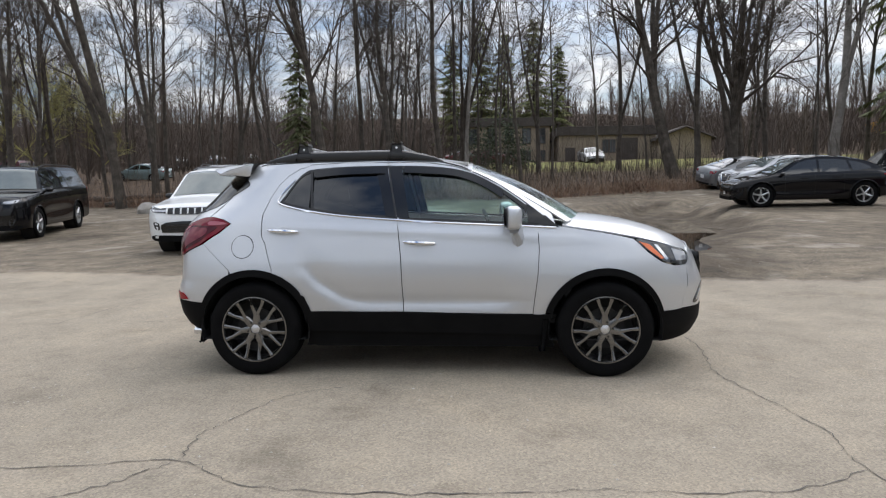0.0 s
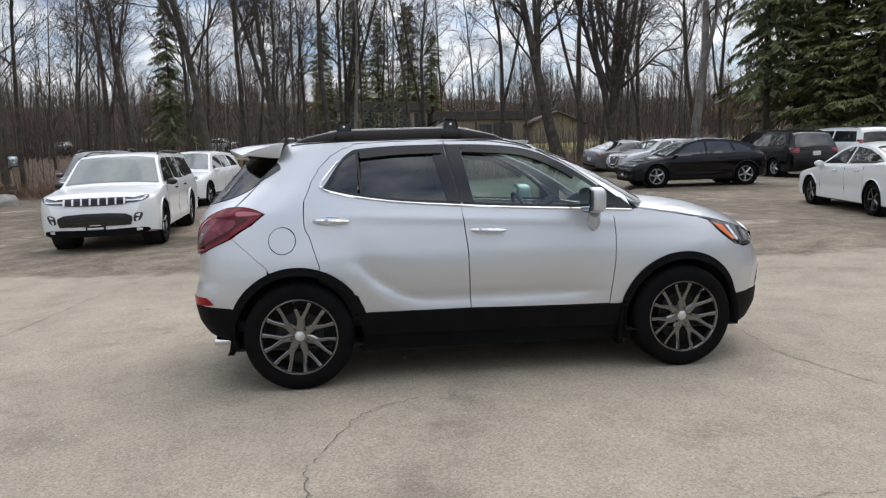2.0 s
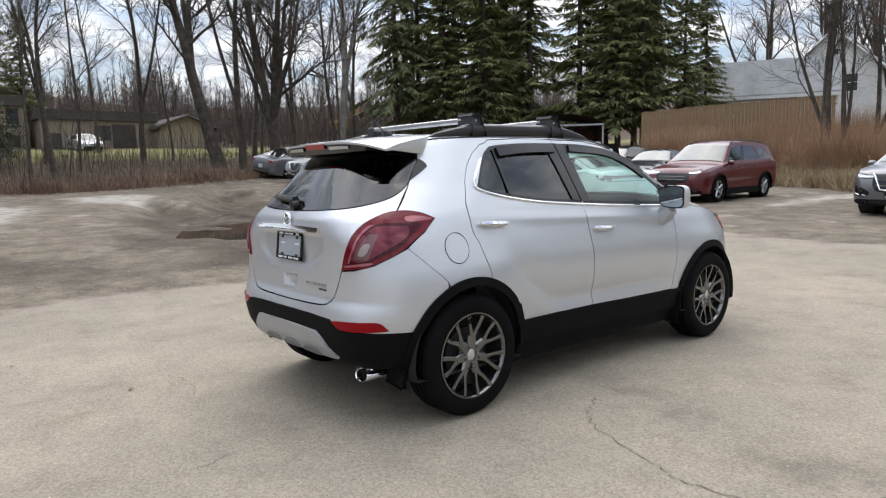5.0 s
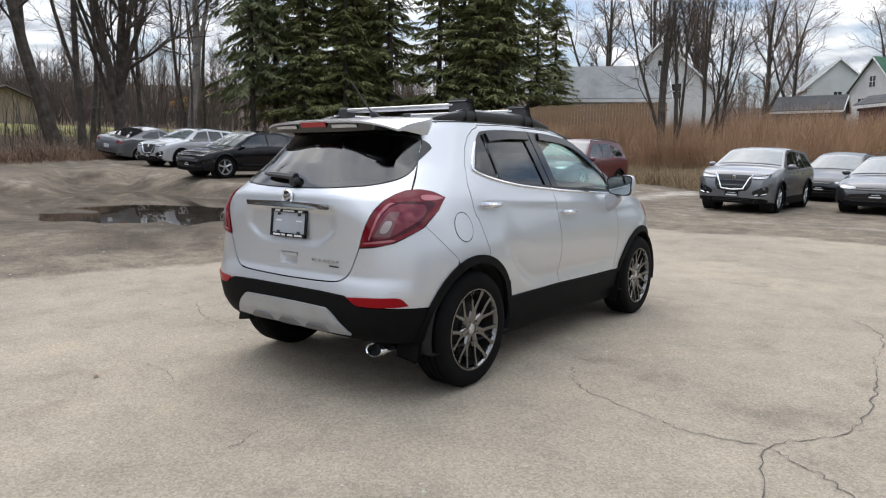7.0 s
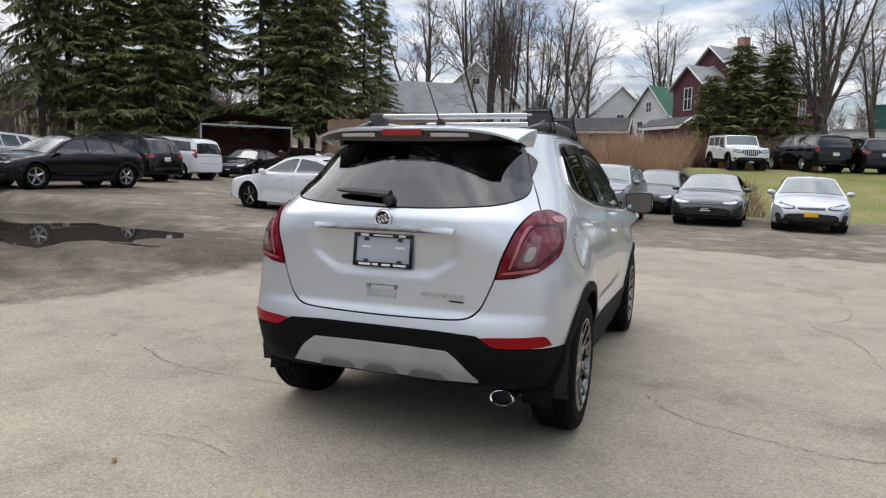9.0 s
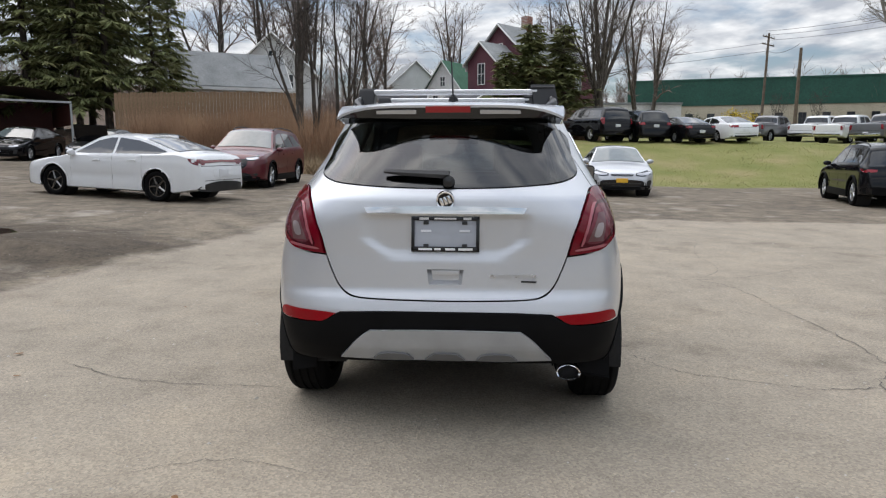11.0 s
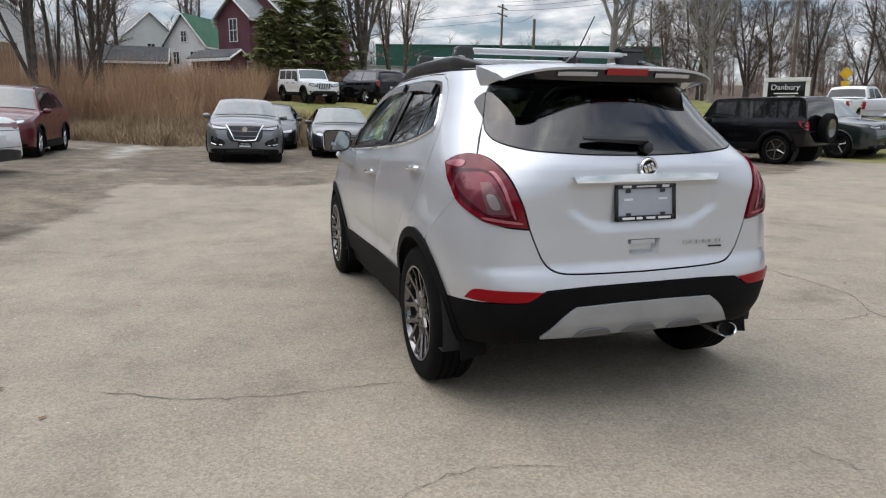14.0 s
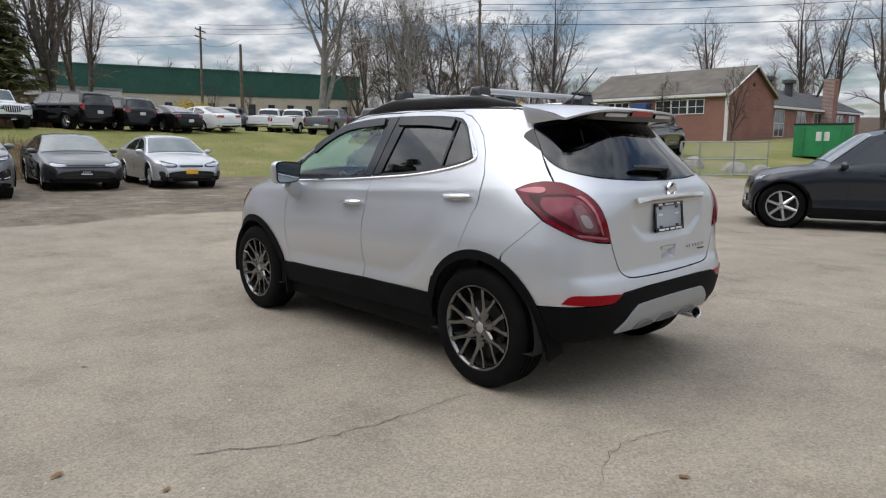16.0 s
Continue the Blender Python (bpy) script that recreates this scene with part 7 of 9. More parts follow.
set_car(parked_car("suv", FULL, M_PBLACK, M_ALLOY), -12.8, 12.7, -75, "large black SUV at the edge of the wood", "car", LOT)
set_car(parked_car("suv", variant(FULL, L=5.2, H=1.72, W=1.94, slots=1, clad=0, bars=0, tumble=0.34, grille=(0.82, 0.94, 0.58), intake=(0.46, 0.66, 0.58), lamp=(0.85, 0.93), mirror_mat=M_SATIN, top=[(u, z * 0.895) for u, z in FULL["top"]], belt=[(u, z * 0.90) for u, z in FULL["belt"]], glass=[[(u, z * 0.90) for u, z in g] for g in FULL["glass"]]), M_PWHITE, M_GUN), -5.55, 9.75, -86, "white three-row SUV with a slotted black grille", "car", LOT)
set_car(parked_car("suv", variant(SUV, L=5.0, W=1.96, H=1.68, rails=None), M_PWHITE, M_GUN), -6.25, 18.5, -96, "white SUV parked by the brush", "car", LOT)
set_car(parked_car("suv", variant(FULL, L=4.9, H=1.82, W=2.0, top=[(u, z * 0.95) for u, z in FULL["top"]], belt=[(u, z * 0.95) for u, z in FULL["belt"]], glass=[[(u, z * 0.95) for u, z in g] for g in FULL["glass"]]), M_PDGREY), -7.95, 15.6, -78, "dark grey SUV beside the white one", "car", LOT)
# on the bank
set_car(parked_car("off_roader", variant(BOXY, handle_mat=M_SATIN), M_PWHITE, M_GUN), 35.6, -3.05, 197, "white boxy off-roader on the grass bank", "car", BANK)
set_car(parked_car("suv", FULL, M_PBLACK), 36.1, -6.45, 22, "black full-size SUV on the grass bank", "car", BANK)
set_car(parked_car("minivan", VAN, M_PBLACK), 36.1, -8.95, 15, "black minivan on the grass bank", "car", BANK)
set_car(parked_car("sedan", variant(SEDAN, L=5.0), M_PBLACK), 35.5, -11.25, 14, "black sedan on the grass bank", "car", BANK)
set_car(parked_car("sedan", variant(SEDAN, L=5.0, tailw=0.5), M_PWHITE), 35.6, -13.6, 14, "white sedan on the grass bank", "car", BANK)
for x, y, h, m, lab in ((49.2, -22.0, -48, M_PGREY, "grey crew-cab pickup truck on the grass bank"), (49.6, -26.0, -50, M_PWHITE, "white pickup truck on the grass bank"), (46.0, -26.3, -52, M_PWHITE, "white pickup truck with a cap on its bed"), (40.4, -26.0, -54, M_PGREY, "grey pickup truck with dark glass"), (33.8, -25.2, -56, M_PDGREY, "dark grey pickup truck on the grass bank"),
                        (22.0, -28.2, -68, M_PWHITE, "white pickup truck backed to the lot"), (16.2, -25.3, -71, M_PLSILVER, "silver pickup truck with a lettered tailgate"), (12.9, -25.2, -75, M_PBLACK, "black pickup truck backed to the lot")):
    set_car(another("pickup_truck", PICKUP, m, "pickup"), x, y, h, lab, "pickup", BANK)
# far off behind the wood
set_car(another("sedan", SEDAN, M_PTEAL, "sedan"), -27.5, 47.5, 176, "pale teal sedan beyond the trees", "car")
set_car(another("pickup_truck", PICKUP, M_PRED, "pickup"), -36.0, 45.0, 172, "red pickup truck beyond the trees", "pickup")
for x, y, m, h in ((-36, 72, M_PGREEN, 80), (-32, 74, M_PGREY, 80), (-28.5, 75, M_PDGREY, 80), (-24, 76, M_PGREEN, 84), (-15, 68, M_PWHITE, 175), (-6.8, 57.5, M_PDGREY, 170), (-1.5, 60, M_PRED, 10), (10.3, 60.6, M_PLSILVER, -86), (1.0, 60.8, M_PRED, 4)):
    set_car(another("sedan", SEDAN, m, "sedan"), x, y, h, "car parked far behind the bare trees", "car", "cars beyond the wood")

# ---- trees and growth ----
M_BARK = grainy("grey_brown_bark", (0.042, 0.034, 0.027), (0.080, 0.067, 0.054), 3.0, 0.95, 0.8, fine=26, c=(0.135, 0.115, 0.095), dist=0.03)
M_FARTWIG = grainy("brown_far_twigs", (0.070, 0.052, 0.041), (0.125, 0.097, 0.078), 0.3, 0.95, 0.0)
M_TWIG = grainy("dark_twigs", (0.050, 0.040, 0.033), (0.095, 0.078, 0.064), 2.0, 0.95, 0.0)
M_PALEBARK = grainy("pale_bark", (0.15, 0.135, 0.115), (0.28, 0.26, 0.235), 2.0, 0.9, 0.5, fine=20, dist=0.02)
M_REDTWIG = grainy("reddish_twigs", (0.125, 0.092, 0.076), (0.200, 0.155, 0.130), 0.6, 0.95, 0.0)
M_NEEDLE = grainy("spruce_needles", (0.090, 0.110, 0.048), (0.165, 0.185, 0.082), 0.5, 0.85, 0.0, fine=5, c=(0.22, 0.235, 0.112))
M_OLIVE = grainy("olive_needles", (0.105, 0.125, 0.042), (0.190, 0.205, 0.075), 0.5, 0.85, 0.0, fine=5, c=(0.27, 0.262, 0.115))
M_REED = grainy("dry_reeds", (0.22, 0.125, 0.072), (0.40, 0.25, 0.150), 0.35, 0.9, 0.0, fine=5, c=(0.56, 0.39, 0.24))
M_BRUSH = grainy("dry_brush", (0.105, 0.077, 0.056), (0.180, 0.136, 0.098), 0.8, 0.95, 0.0, fine=6, c=(0.27, 0.210, 0.155))
M_BRAMBLE = grainy("red_brown_brambles", (0.12, 0.070, 0.045), (0.20, 0.125, 0.082), 0.8, 0.95, 0.0, fine=6, c=(0.30, 0.205, 0.14))
M_STRAW = grainy("straw", (0.19, 0.132, 0.078), (0.32, 0.235, 0.14), 0.8, 0.95, 0.0, fine=6, c=(0.45, 0.35, 0.22))
M_YELLOW = grainy("yellow_blossom", (0.42, 0.30, 0.02), (0.60, 0.46, 0.04), 3, 0.8, 0.0)
M_BUD = grainy("spring_buds", (0.25, 0.23, 0.07), (0.38, 0.35, 0.13), 2, 0.8, 0.0)
M_BUSH = grainy("evergreen_bush", (0.02, 0.035, 0.014), (0.045, 0.065, 0.025), 2, 0.8, 0.0)


def path_points(rng, p, d, length, n, wobble, up):
    pts = [p.copy()]
    step = length / n
    for _ in range(n):
        d = (d + Vector((rng.gauss(0, wobble), rng.gauss(0, wobble), rng.gauss(0, wobble) + up))).normalized()
        p = p + d * step
        pts.append(p.copy())
    return pts


def side_dir(rng, d, angle):
    a = rng.uniform(0, math.tau)
    ref = Vector((0, 0, 1)) if abs(d.z) < 0.9 else Vector((1, 0, 0))
    u = d.cross(ref).normalized()
    w = u.cross(d).normalized()
    return (d * math.cos(angle) + (u * math.cos(a) + w * math.sin(a)) * math.sin(angle)).normalized()


def bare_tree(name, seed, height, radius, lean=(0, 0), fork=0, first=0.35, spread_a=0.75, bark=None, twig=None, limbs=16, subs=7, twigs=7):
    rng = random.Random(seed)
    root = empty(name)
    tb, cb = bmesh.new(), bmesh.new()
    d0 = Vector((lean[0], lean[1], 1)).normalized()
    stems = []
    n = 10
    main = path_points(rng, Vector((0, 0, -0.25)), d0, height, n, 0.045, 0.02)
    rad = [radius * (1.25 if i == 0 else 1.0) * max(0.06, (1 - i / (n + 0.6)) ** 0.85) for i in range(n + 1)]
    add_tube(tb, main, rad, 9)
    stems.append((main, rad))
    for f in range(fork):
        i = rng.choice((1, 2, 3, 4))
        dd = side_dir(rng, (main[i + 1] - main[i]).normalized(), rng.uniform(0.25, 0.45))
        L = height * (1 - i / n) * rng.uniform(0.75, 0.95)
        pts = path_points(rng, main[i], dd, L, 8, 0.06, 0.07)
        r = [rad[i] * 0.72 * max(0.06, (1 - k / 8.6) ** 0.85) for k in range(9)]
        add_tube(tb, pts, r, 8)
        stems.append((pts, r))
    for pts, r in stems:
        m = len(pts) - 1
        count = limbs if pts is main else max(4, limbs * 2 // 3)
        for k in range(count):
            t = first + (0.97 - first) * (k + rng.random()) / count if pts is main else 0.2 + 0.78 * (k + rng.random()) / count
            i = min(m - 1, int(t * m))
            q = pts[i].lerp(pts[i + 1], t * m - i)
            dd = side_dir(rng, (pts[i + 1] - pts[i]).normalized(), rng.uniform(0.55, 1.0) * spread_a + 0.15)
            L = height * rng.uniform(0.16, 0.34) * (1.15 - 0.6 * t)
            br = max(0.012, r[i] * rng.uniform(0.28, 0.5))
            lp = path_points(rng, q, dd, L, 5, 0.13, 0.07)
            add_tube(cb, lp, [br * (1 - 0.16 * j) for j in range(6)], 5, cap=False)
            for s in range(subs):
                u = 0.2 + 0.78 * (s + rng.random()) / subs
                i2 = min(4, int(u * 5))
                q2 = lp[i2].lerp(lp[i2 + 1], u * 5 - i2)
                d2 = side_dir(rng, (lp[i2 + 1] - lp[i2]).normalized(), rng.uniform(0.45, 0.95))
                L2 = L * rng.uniform(0.3, 0.6) * (1.15 - 0.5 * u)
                sp = path_points(rng, q2, d2, L2, 3, 0.16, 0.06)
                r2 = max(0.007, br * 0.42)
                add_tube(cb, sp, [r2, r2 * 0.8, r2 * 0.6, r2 * 0.4], 4, cap=False)
                for w in range(twigs):
                    v = 0.15 + 0.85 * (w + rng.random()) / twigs
                    i3 = min(2, int(v * 3))
                    q3 = sp[i3].lerp(sp[i3 + 1], v * 3 - i3)
                    d3 = side_dir(rng, (sp[i3 + 1] - sp[i3]).normalized(), rng.uniform(0.4, 0.9))
                    tp = path_points(rng, q3, d3, L2 * rng.uniform(0.35, 0.7), 2, 0.2, 0.05)
                    add_tube(cb, tp, [0.0095, 0.007, 0.004], 3, cap=False)
    part("trunk", tb, bark or M_BARK, root)
    part("crown", cb, twig or M_TWIG, root)
    return root


def spruce(name, seed, height, radius, needle=None, start=0.10, droop=0.35):
    rng = random.Random(seed)
    root = empty(name)
    tb = bmesh.new()
    add_tube(tb, [(0, 0, -0.2), (0.05, 0, height * 0.5), (0, 0, height)], [0.24, 0.15, 0.02], 8)
    part("trunk", tb, M_BARK, root)
    verts, faces = [], []

    def blade(p, d, w, L, nrm):
        u = d.cross(nrm)
        u = u.normalized() * w if u.length > 1e-6 else Vector((w, 0, 0))
        i = len(verts)
        verts.extend([p - u * 0.6, p + u * 0.6, p + d * L * 0.6 + u, p + d * L, p + d * L * 0.55 - u])
        faces.extend([(i, i + 1, i + 2), (i, i + 2, i + 4), (i + 4, i + 2, i + 3)])

    bm = bmesh.new()
    z = height * start
    while z < height * 0.985:
        t = z / height
        R = radius * (1 - t) ** 0.70 * (0.82 + 0.55 * noise.noise((seed, z * 0.45, 0))) * rng.uniform(0.85, 1.1) + 0.12
        for k in range(rng.randint(7, 9)):
            a = rng.uniform(0, math.tau)
            L = R * rng.uniform(0.35, 1.15)
            d = Vector((math.cos(a), math.sin(a), rng.uniform(-0.10, 0.22) - droop * (1 - t) * 0.5))
            p = Vector((0, 0, z + rng.uniform(-0.55, 0.55)))
            n = 7
            pts = [p]
            for j in range(n):
                dd = Vector((d.x, d.y, d.z - droop * (j / n) * 0.9 + 0.55 * max(0, j / n - 0.65))).normalized()
                p = p + dd * L / n
                pts.append(p)
            add_tube(bm, pts, [0.022 * (1 - j / (n + 1)) + 0.004 for j in range(n + 1)], 3, cap=False)
            count = int(12 + L * 14)
            for s in range(count):
                u = 0.12 + 0.88 * (s + rng.random()) / count
                j = min(n - 1, int(u * n))
                q = pts[j].lerp(pts[j + 1], u * n - j)
                ax = (pts[j + 1] - pts[j]).normalized()
                sd = ax.cross(Vector((0, 0, 1))).normalized() * rng.choice((-1, 1))
                dd = (ax * rng.uniform(0.3, 0.9) + sd * rng.uniform(0.2, 0.9) + Vector((0, 0, -rng.uniform(0.1, 0.9) * (0.4 + droop)))).normalized()
                blade(q, dd, rng.uniform(0.030, 0.070), rng.uniform(0.35, 0.90), Vector((rng.gauss(0, 0.5), rng.gauss(0, 0.5), 1)))
        z += height * 0.029 * rng.uniform(0.75, 1.25)
    tagged(part("bough", bm, M_TWIG, root), kind="stuff")
    me = bpy.data.meshes.new("needles")
    me.from_pydata(verts, [], faces)
    me.materials.append(needle or M_NEEDLE)
    ob = new("crown", me)
    ob.parent = root
    return root


def stand(ob, x, y, turn=0.0, scale=1.0, label="", category="tree", group=""):
    ob.matrix_world = Matrix.Translation((x, y, G(x, y))) @ pose(0, 0, 0, 0, 0, turn) @ Matrix.Scale(scale, 4)
    if label:
        tagged(ob, label, category, group)
    return ob


def copy_at(ob, x, y, turn, scale):
    c = copy_thing(ob, Matrix.Translation((x, y, G(x, y))) @ pose(0, 0, 0, 0, 0, turn))
    c.scale = (scale, scale, scale)
    return c


WOOD = "bare trees of the wood"
tall = [bare_tree("tree", 11, 17, 0.17, (0.05, 0), 1, 0.40, 0.7),
        bare_tree("tree", 12, 19, 0.20, (-0.04, 0.02), 2, 0.38, 0.65),
        bare_tree("tree", 13, 15, 0.12, (0.02, 0), 0, 0.36, 0.75),
        bare_tree("tree", 14, 16, 0.145, (-0.10, 0), 1, 0.42, 0.8),
        bare_tree("tree", 15, 13, 0.09, (0.03, 0.03), 0, 0.30, 0.7, limbs=11)]
spots = [(-23.2, 26.6), (-25.9, 32.0), (-15.9, 23.5), (-15.2, 25.0), (-15.0, 26.1), (-18.3, 31.6), (-12.0, 24.6), (-16.9, 36.8), (-12.4, 29.0), (-13.2, 35.1), (-10.6, 42.1), (-6.7, 32.6), (-7.1, 40.7), (-4.8, 31.5), (-3.8, 37.1), (-1.9, 29.3), (-1.5, 40.3), (1.0, 35.3), (2.1, 28.8), (3.7, 39.2), (4.0, 33.2), (9.9, 54.6), (11.6, 31.6), (15.1, 37.8), (14.7, 33.6), (16.1, 34.1), (23.6, 41.6), (-30, 40), (-21, 44), (-9, 50), (-19, 55), (2, 50), (20, 47), (28, 46), (-27, 22), (-29, 15)]
rngw = random.Random(21)
first_use = set()
for i, (x, y) in enumerate(spots):
    k = (i * 3 + i // 5) % 5
    turn, sc = rngw.uniform(0, 360), rngw.uniform(0.85, 1.15)
    if k not in first_use:
        first_use.add(k)
        stand(tall[k], x, y, turn, sc, "tall bare deciduous tree with grey-brown bark", "tree", WOOD)
    else:
        copy_at(tall[k], x, y, turn, sc)
for i in range(46):
    x, y = rngw.uniform(-40, 26), rngw.uniform(27, 56)
    if wood_mask(x, y) > 0.9 and not (-14 < x < 26 and 44 < y < 64):
        copy_at(tall[(2, 4, 0, 4, 3)[i % 5]], x, y, rngw.uniform(0, 360), rngw.uniform(0.6, 1.05))
# trees with a shape of their own
stand(bare_tree("tree", 31, 17, 0.34, (-0.30, 0.0), 2, 0.30, 0.8, limbs=16), 10.6, 32.0, 0, 1, "large bare tree leaning over the lot", "tree", WOOD)
stand(bare_tree("tree", 32, 20, 0.32, (0.02, 0.0), 1, 0.45, 0.7, M_PALEBARK, limbs=14), 21.5, 37.5, 30, 1, "tall pale-barked bare tree", "tree", WOOD)
stand(bare_tree("tree", 33, 16, 0.20, (-0.03, 0.0), 3, 0.25, 0.55, limbs=13), -7.0, 25.5, 0, 1, "bare tree with several upright stems", "tree", WOOD)
stand(bare_tree("tree", 34, 13, 0.13, (0.16, 0.0), 0, 0.45, 0.7, M_PALEBARK, limbs=10), -0.9, 32.0, 0, 1, "slender leaning birch with pale bark", "tree", WOOD)
stand(bare_tree("tree", 35, 15, 0.28, (0.05, 0), 3, 0.25, 0.85, limbs=15), 13.2, 31.0, 60, 1, "spreading bare tree behind the parked cars", "tree", WOOD)
CLUSTER = "bare trees on the bank"
c1 = stand(bare_tree("tree", 41, 10.5, 0.15, (0.03, 0.02), 1, 0.45, 0.55, limbs=9), 31.3, 9.7, 0, 1, "dark slim bare tree among the reeds", "tree", CLUSTER)
for x, y, t, s in ((32.4, 9.9, 80, 1.1), (31.9, 9.1, 190, 0.95), (33.6, 8.3, 250, 0.9), (33.9, 7.7, 300, 0.8), (34.6, 7.4, 30, 0.8)):
    copy_at(c1, x, y, t, s)
FAR = "bare trees by the houses"
f1 = stand(bare_tree("tree", 51, 15, 0.28, (0.02, 0), 3, 0.2, 0.75, M_BARK, M_REDTWIG, limbs=14, twigs=5), 52, 22, 0, 1, "rounded bare tree with reddish twigs", "tree", FAR)
f2 = stand(bare_tree("tree", 52, 16, 0.25, (0.0, 0.05), 3, 0.18, 0.6, limbs=14, twigs=5), 52.5, -9.8, 0, 1.15, "bare tree with upswept limbs behind the plum house", "tree", FAR)
f3 = stand(bare_tree("tree", 53, 15, 0.34, (0.03, 0), 3, 0.22, 0.9, M_PALEBARK, M_PALEBARK, limbs=15), 48.6, -30.4, 0, 1.1, "pale spreading sycamore by the warehouse", "tree", FAR)
f4 = stand(bare_tree("tree", 54, 14, 0.17, (0.02, 0.02), 2, 0.16, 0.85, M_BARK, M_FARTWIG, limbs=22, subs=8, twigs=7), 57, -56, 0, 1.05, "dense brown bare tree beyond the bank", "tree", FAR)
for ob, x, y, t, s in ((f4, 58.5, -46.0, 75, 1.05), (f4, 62, -51, 10, 1.15), (f4, 68, -55, 130, 1.2), (f4, 57, -61, 45, 1.0), (f4, 61, -66, 200, 1.1), (f4, 64, -59, 250, 1.1), (f4, 60, -73, 90, 1.1), (f4, 53, -69, 180, 0.9), (f4, 70, -64, 330, 1.2), (f4, 66, -47, 300, 1.1),
                       (f1, 63, 17.3, 90, 1.2), (f1, 74, 14, 200, 1.2), (f1, 80, 12, 20, 1.0), (f1, 70, 24, 140, 1.3), (f2, 45.5, -8.2, 120, 0.9), (f1, 73, -17, 30, 1.0), (f1, 83, -21, 220, 1.1), (f3, 52.5, -44.5, 160, 0.95), (f2, 45, -59, 30, 0.95), (f1, 45, -97, 0, 1.1), (f1, 30, -92, 50, 1.2), (f2, 28, -97, 70, 1.1), (f1, 15, -70, 10, 0.9), (f1, 84, -62, 10, 1.2), (f1, 95, -10, 10, 1.3), (f1, 110, 5, 80, 1.4), (f1, 100, 28, 30, 1.5), (f1, 38, 50, 80, 1.1), (f1, 45, 42, 80, 1.1)):
    copy_at(ob, x, y, t, s)
small = stand(bare_tree("tree", 61, 6.5, 0.09, (0, 0), 3, 0.15, 0.7, limbs=10, subs=5, twigs=5), 22.5, -55.0, 0, 1, "small bare ornamental tree by the school", "tree", FAR)
copy_at(small, 29.5, -55.5, 40, 0.9)
copy_at(small, 92, -40, 40, 0.9)
copy_at(small, 91, -45, 10, 0.9)

EVER = "evergreens beyond the lot"
s1 = stand(spruce("spruce", 71, 26, 6.2, None, 0.17, 0.6), 31.0, 36.2, 0, 1, "tall dark Norway spruce with drooping boughs", "tree", EVER)
s2 = stand(spruce("spruce", 72, 20, 4.6, M_OLIVE, 0.10, 0.3), 35.0, 27.4, 0, 1, "olive-green conifer in a dense row", "tree", EVER)
for ob, x, y, t, s in ((s2, 37.8, 20.9, 80, 0.62), (s2, 35.6, 24.6, 20, 0.9), (s2, 36.8, 23.4, 150, 1.0), (s1, 39.5, 25.0, 40, 0.9), (s2, 34.0, 31.2, 220, 1.05), (s2, 32.6, 33.6, 10, 1.0), (s1, 27.2, 38.6, 200, 0.95), (s2, 38.8, 28.0, 300, 1.0), (s1, 36.0, 35.5, 130, 0.95), (s2, 28.5, 34.5, 30, 0.8), (s2, 41.5, 21.5, 15, 0.6), (s2, 30.0, 31.8, 55, 0.9),
                       (s2, 34.0, 36.0, 70, 1.1), (s2, 41.0, 27.0, 310, 1.0), (s2, 30.5, 40.0, 160, 1.1),
                       (s1, -12.3, 40.0, 0, 0.42), (s2, -0.5, 84, 20, 0.9), (s2, -4.5, 86, 170, 0.8), (s2, 6.0, 79, 50, 0.85), (s2, 2.5, 82, 120, 0.8), (s2, 9, 80, 200, 0.7)):
    copy_at(ob, x, y, t, s)
s3 = stand(spruce("yew", 73, 8.0, 3.6, M_OLIVE, 0.20, 0.1), 45.0, -3.4, 0, 1, "dark evergreen beside the plum house", "tree", EVER)
copy_at(s3, 44.4, -1.6, 80, 0.75)
copy_at(s3, 46.0, -5.8, 120, 1.0)


def stalks(name, mat, count, spot, hmin, hmax, lean, width, label, category, seed, bend=0.3):
    """many thin blades or sticks as one mesh"""
    rng = random.Random(seed)
    verts, faces = [], []
    tries = 0
    while len(faces) < count * 2 and tries < count * 20:
        tries += 1
        q = spot(rng)
        if q is None:
            continue
        x, y = q
        z = G(x, y) - 0.02
        h = rng.uniform(hmin, hmax) * (0.85 + 0.5 * noise.noise((x * 0.5, y * 0.5, 11)))
        a = rng.uniform(0, math.tau)
        d = Vector((rng.gauss(0, lean), rng.gauss(0, lean), 1)).normalized()
        w = Vector((math.cos(a), math.sin(a), 0)) * width * rng.uniform(0.6, 1.4)
        p = Vector((x, y, z))
        m = p + d * h * 0.55
        e = p + d * h + Vector((rng.gauss(0, bend), rng.gauss(0, bend), 0)) * h * 0.3
        i = len(verts)
        verts.extend([p - w, p + w, m + w * 0.8, m - w * 0.8, e])
        faces.extend([(i, i + 1, i + 2, i + 3), (i + 3, i + 2, i + 4)])
    me = bpy.data.meshes.new(name)
    me.from_pydata([tuple(v) for v in verts], [], faces)
    me.materials.append(mat)
    return tagged(new(name, me), label, category, kind="stuff")


def reed_spot(rng):
    y = rng.uniform(-4.5, 18)
    x0 = 26.6 + 2.0 * smoothstep(3, 9, y) + 1.2 * noise.noise((y * 0.4, 1.0, 0)) + 17 * smoothstep(0.8, -1.6, y)
    x1 = 46 - 14 * smoothstep(4, 17, y)
    x = x0 + (x1 - x0) * rng.random() ** 1.2
    return (x, y) if x1 > x0 else None


stalks("dry_reeds", M_REED, 34000, reed_spot, 0.9, 2.9, 0.30, 0.009, "tall dry reddish-brown reeds on the bank", "reeds", 5)


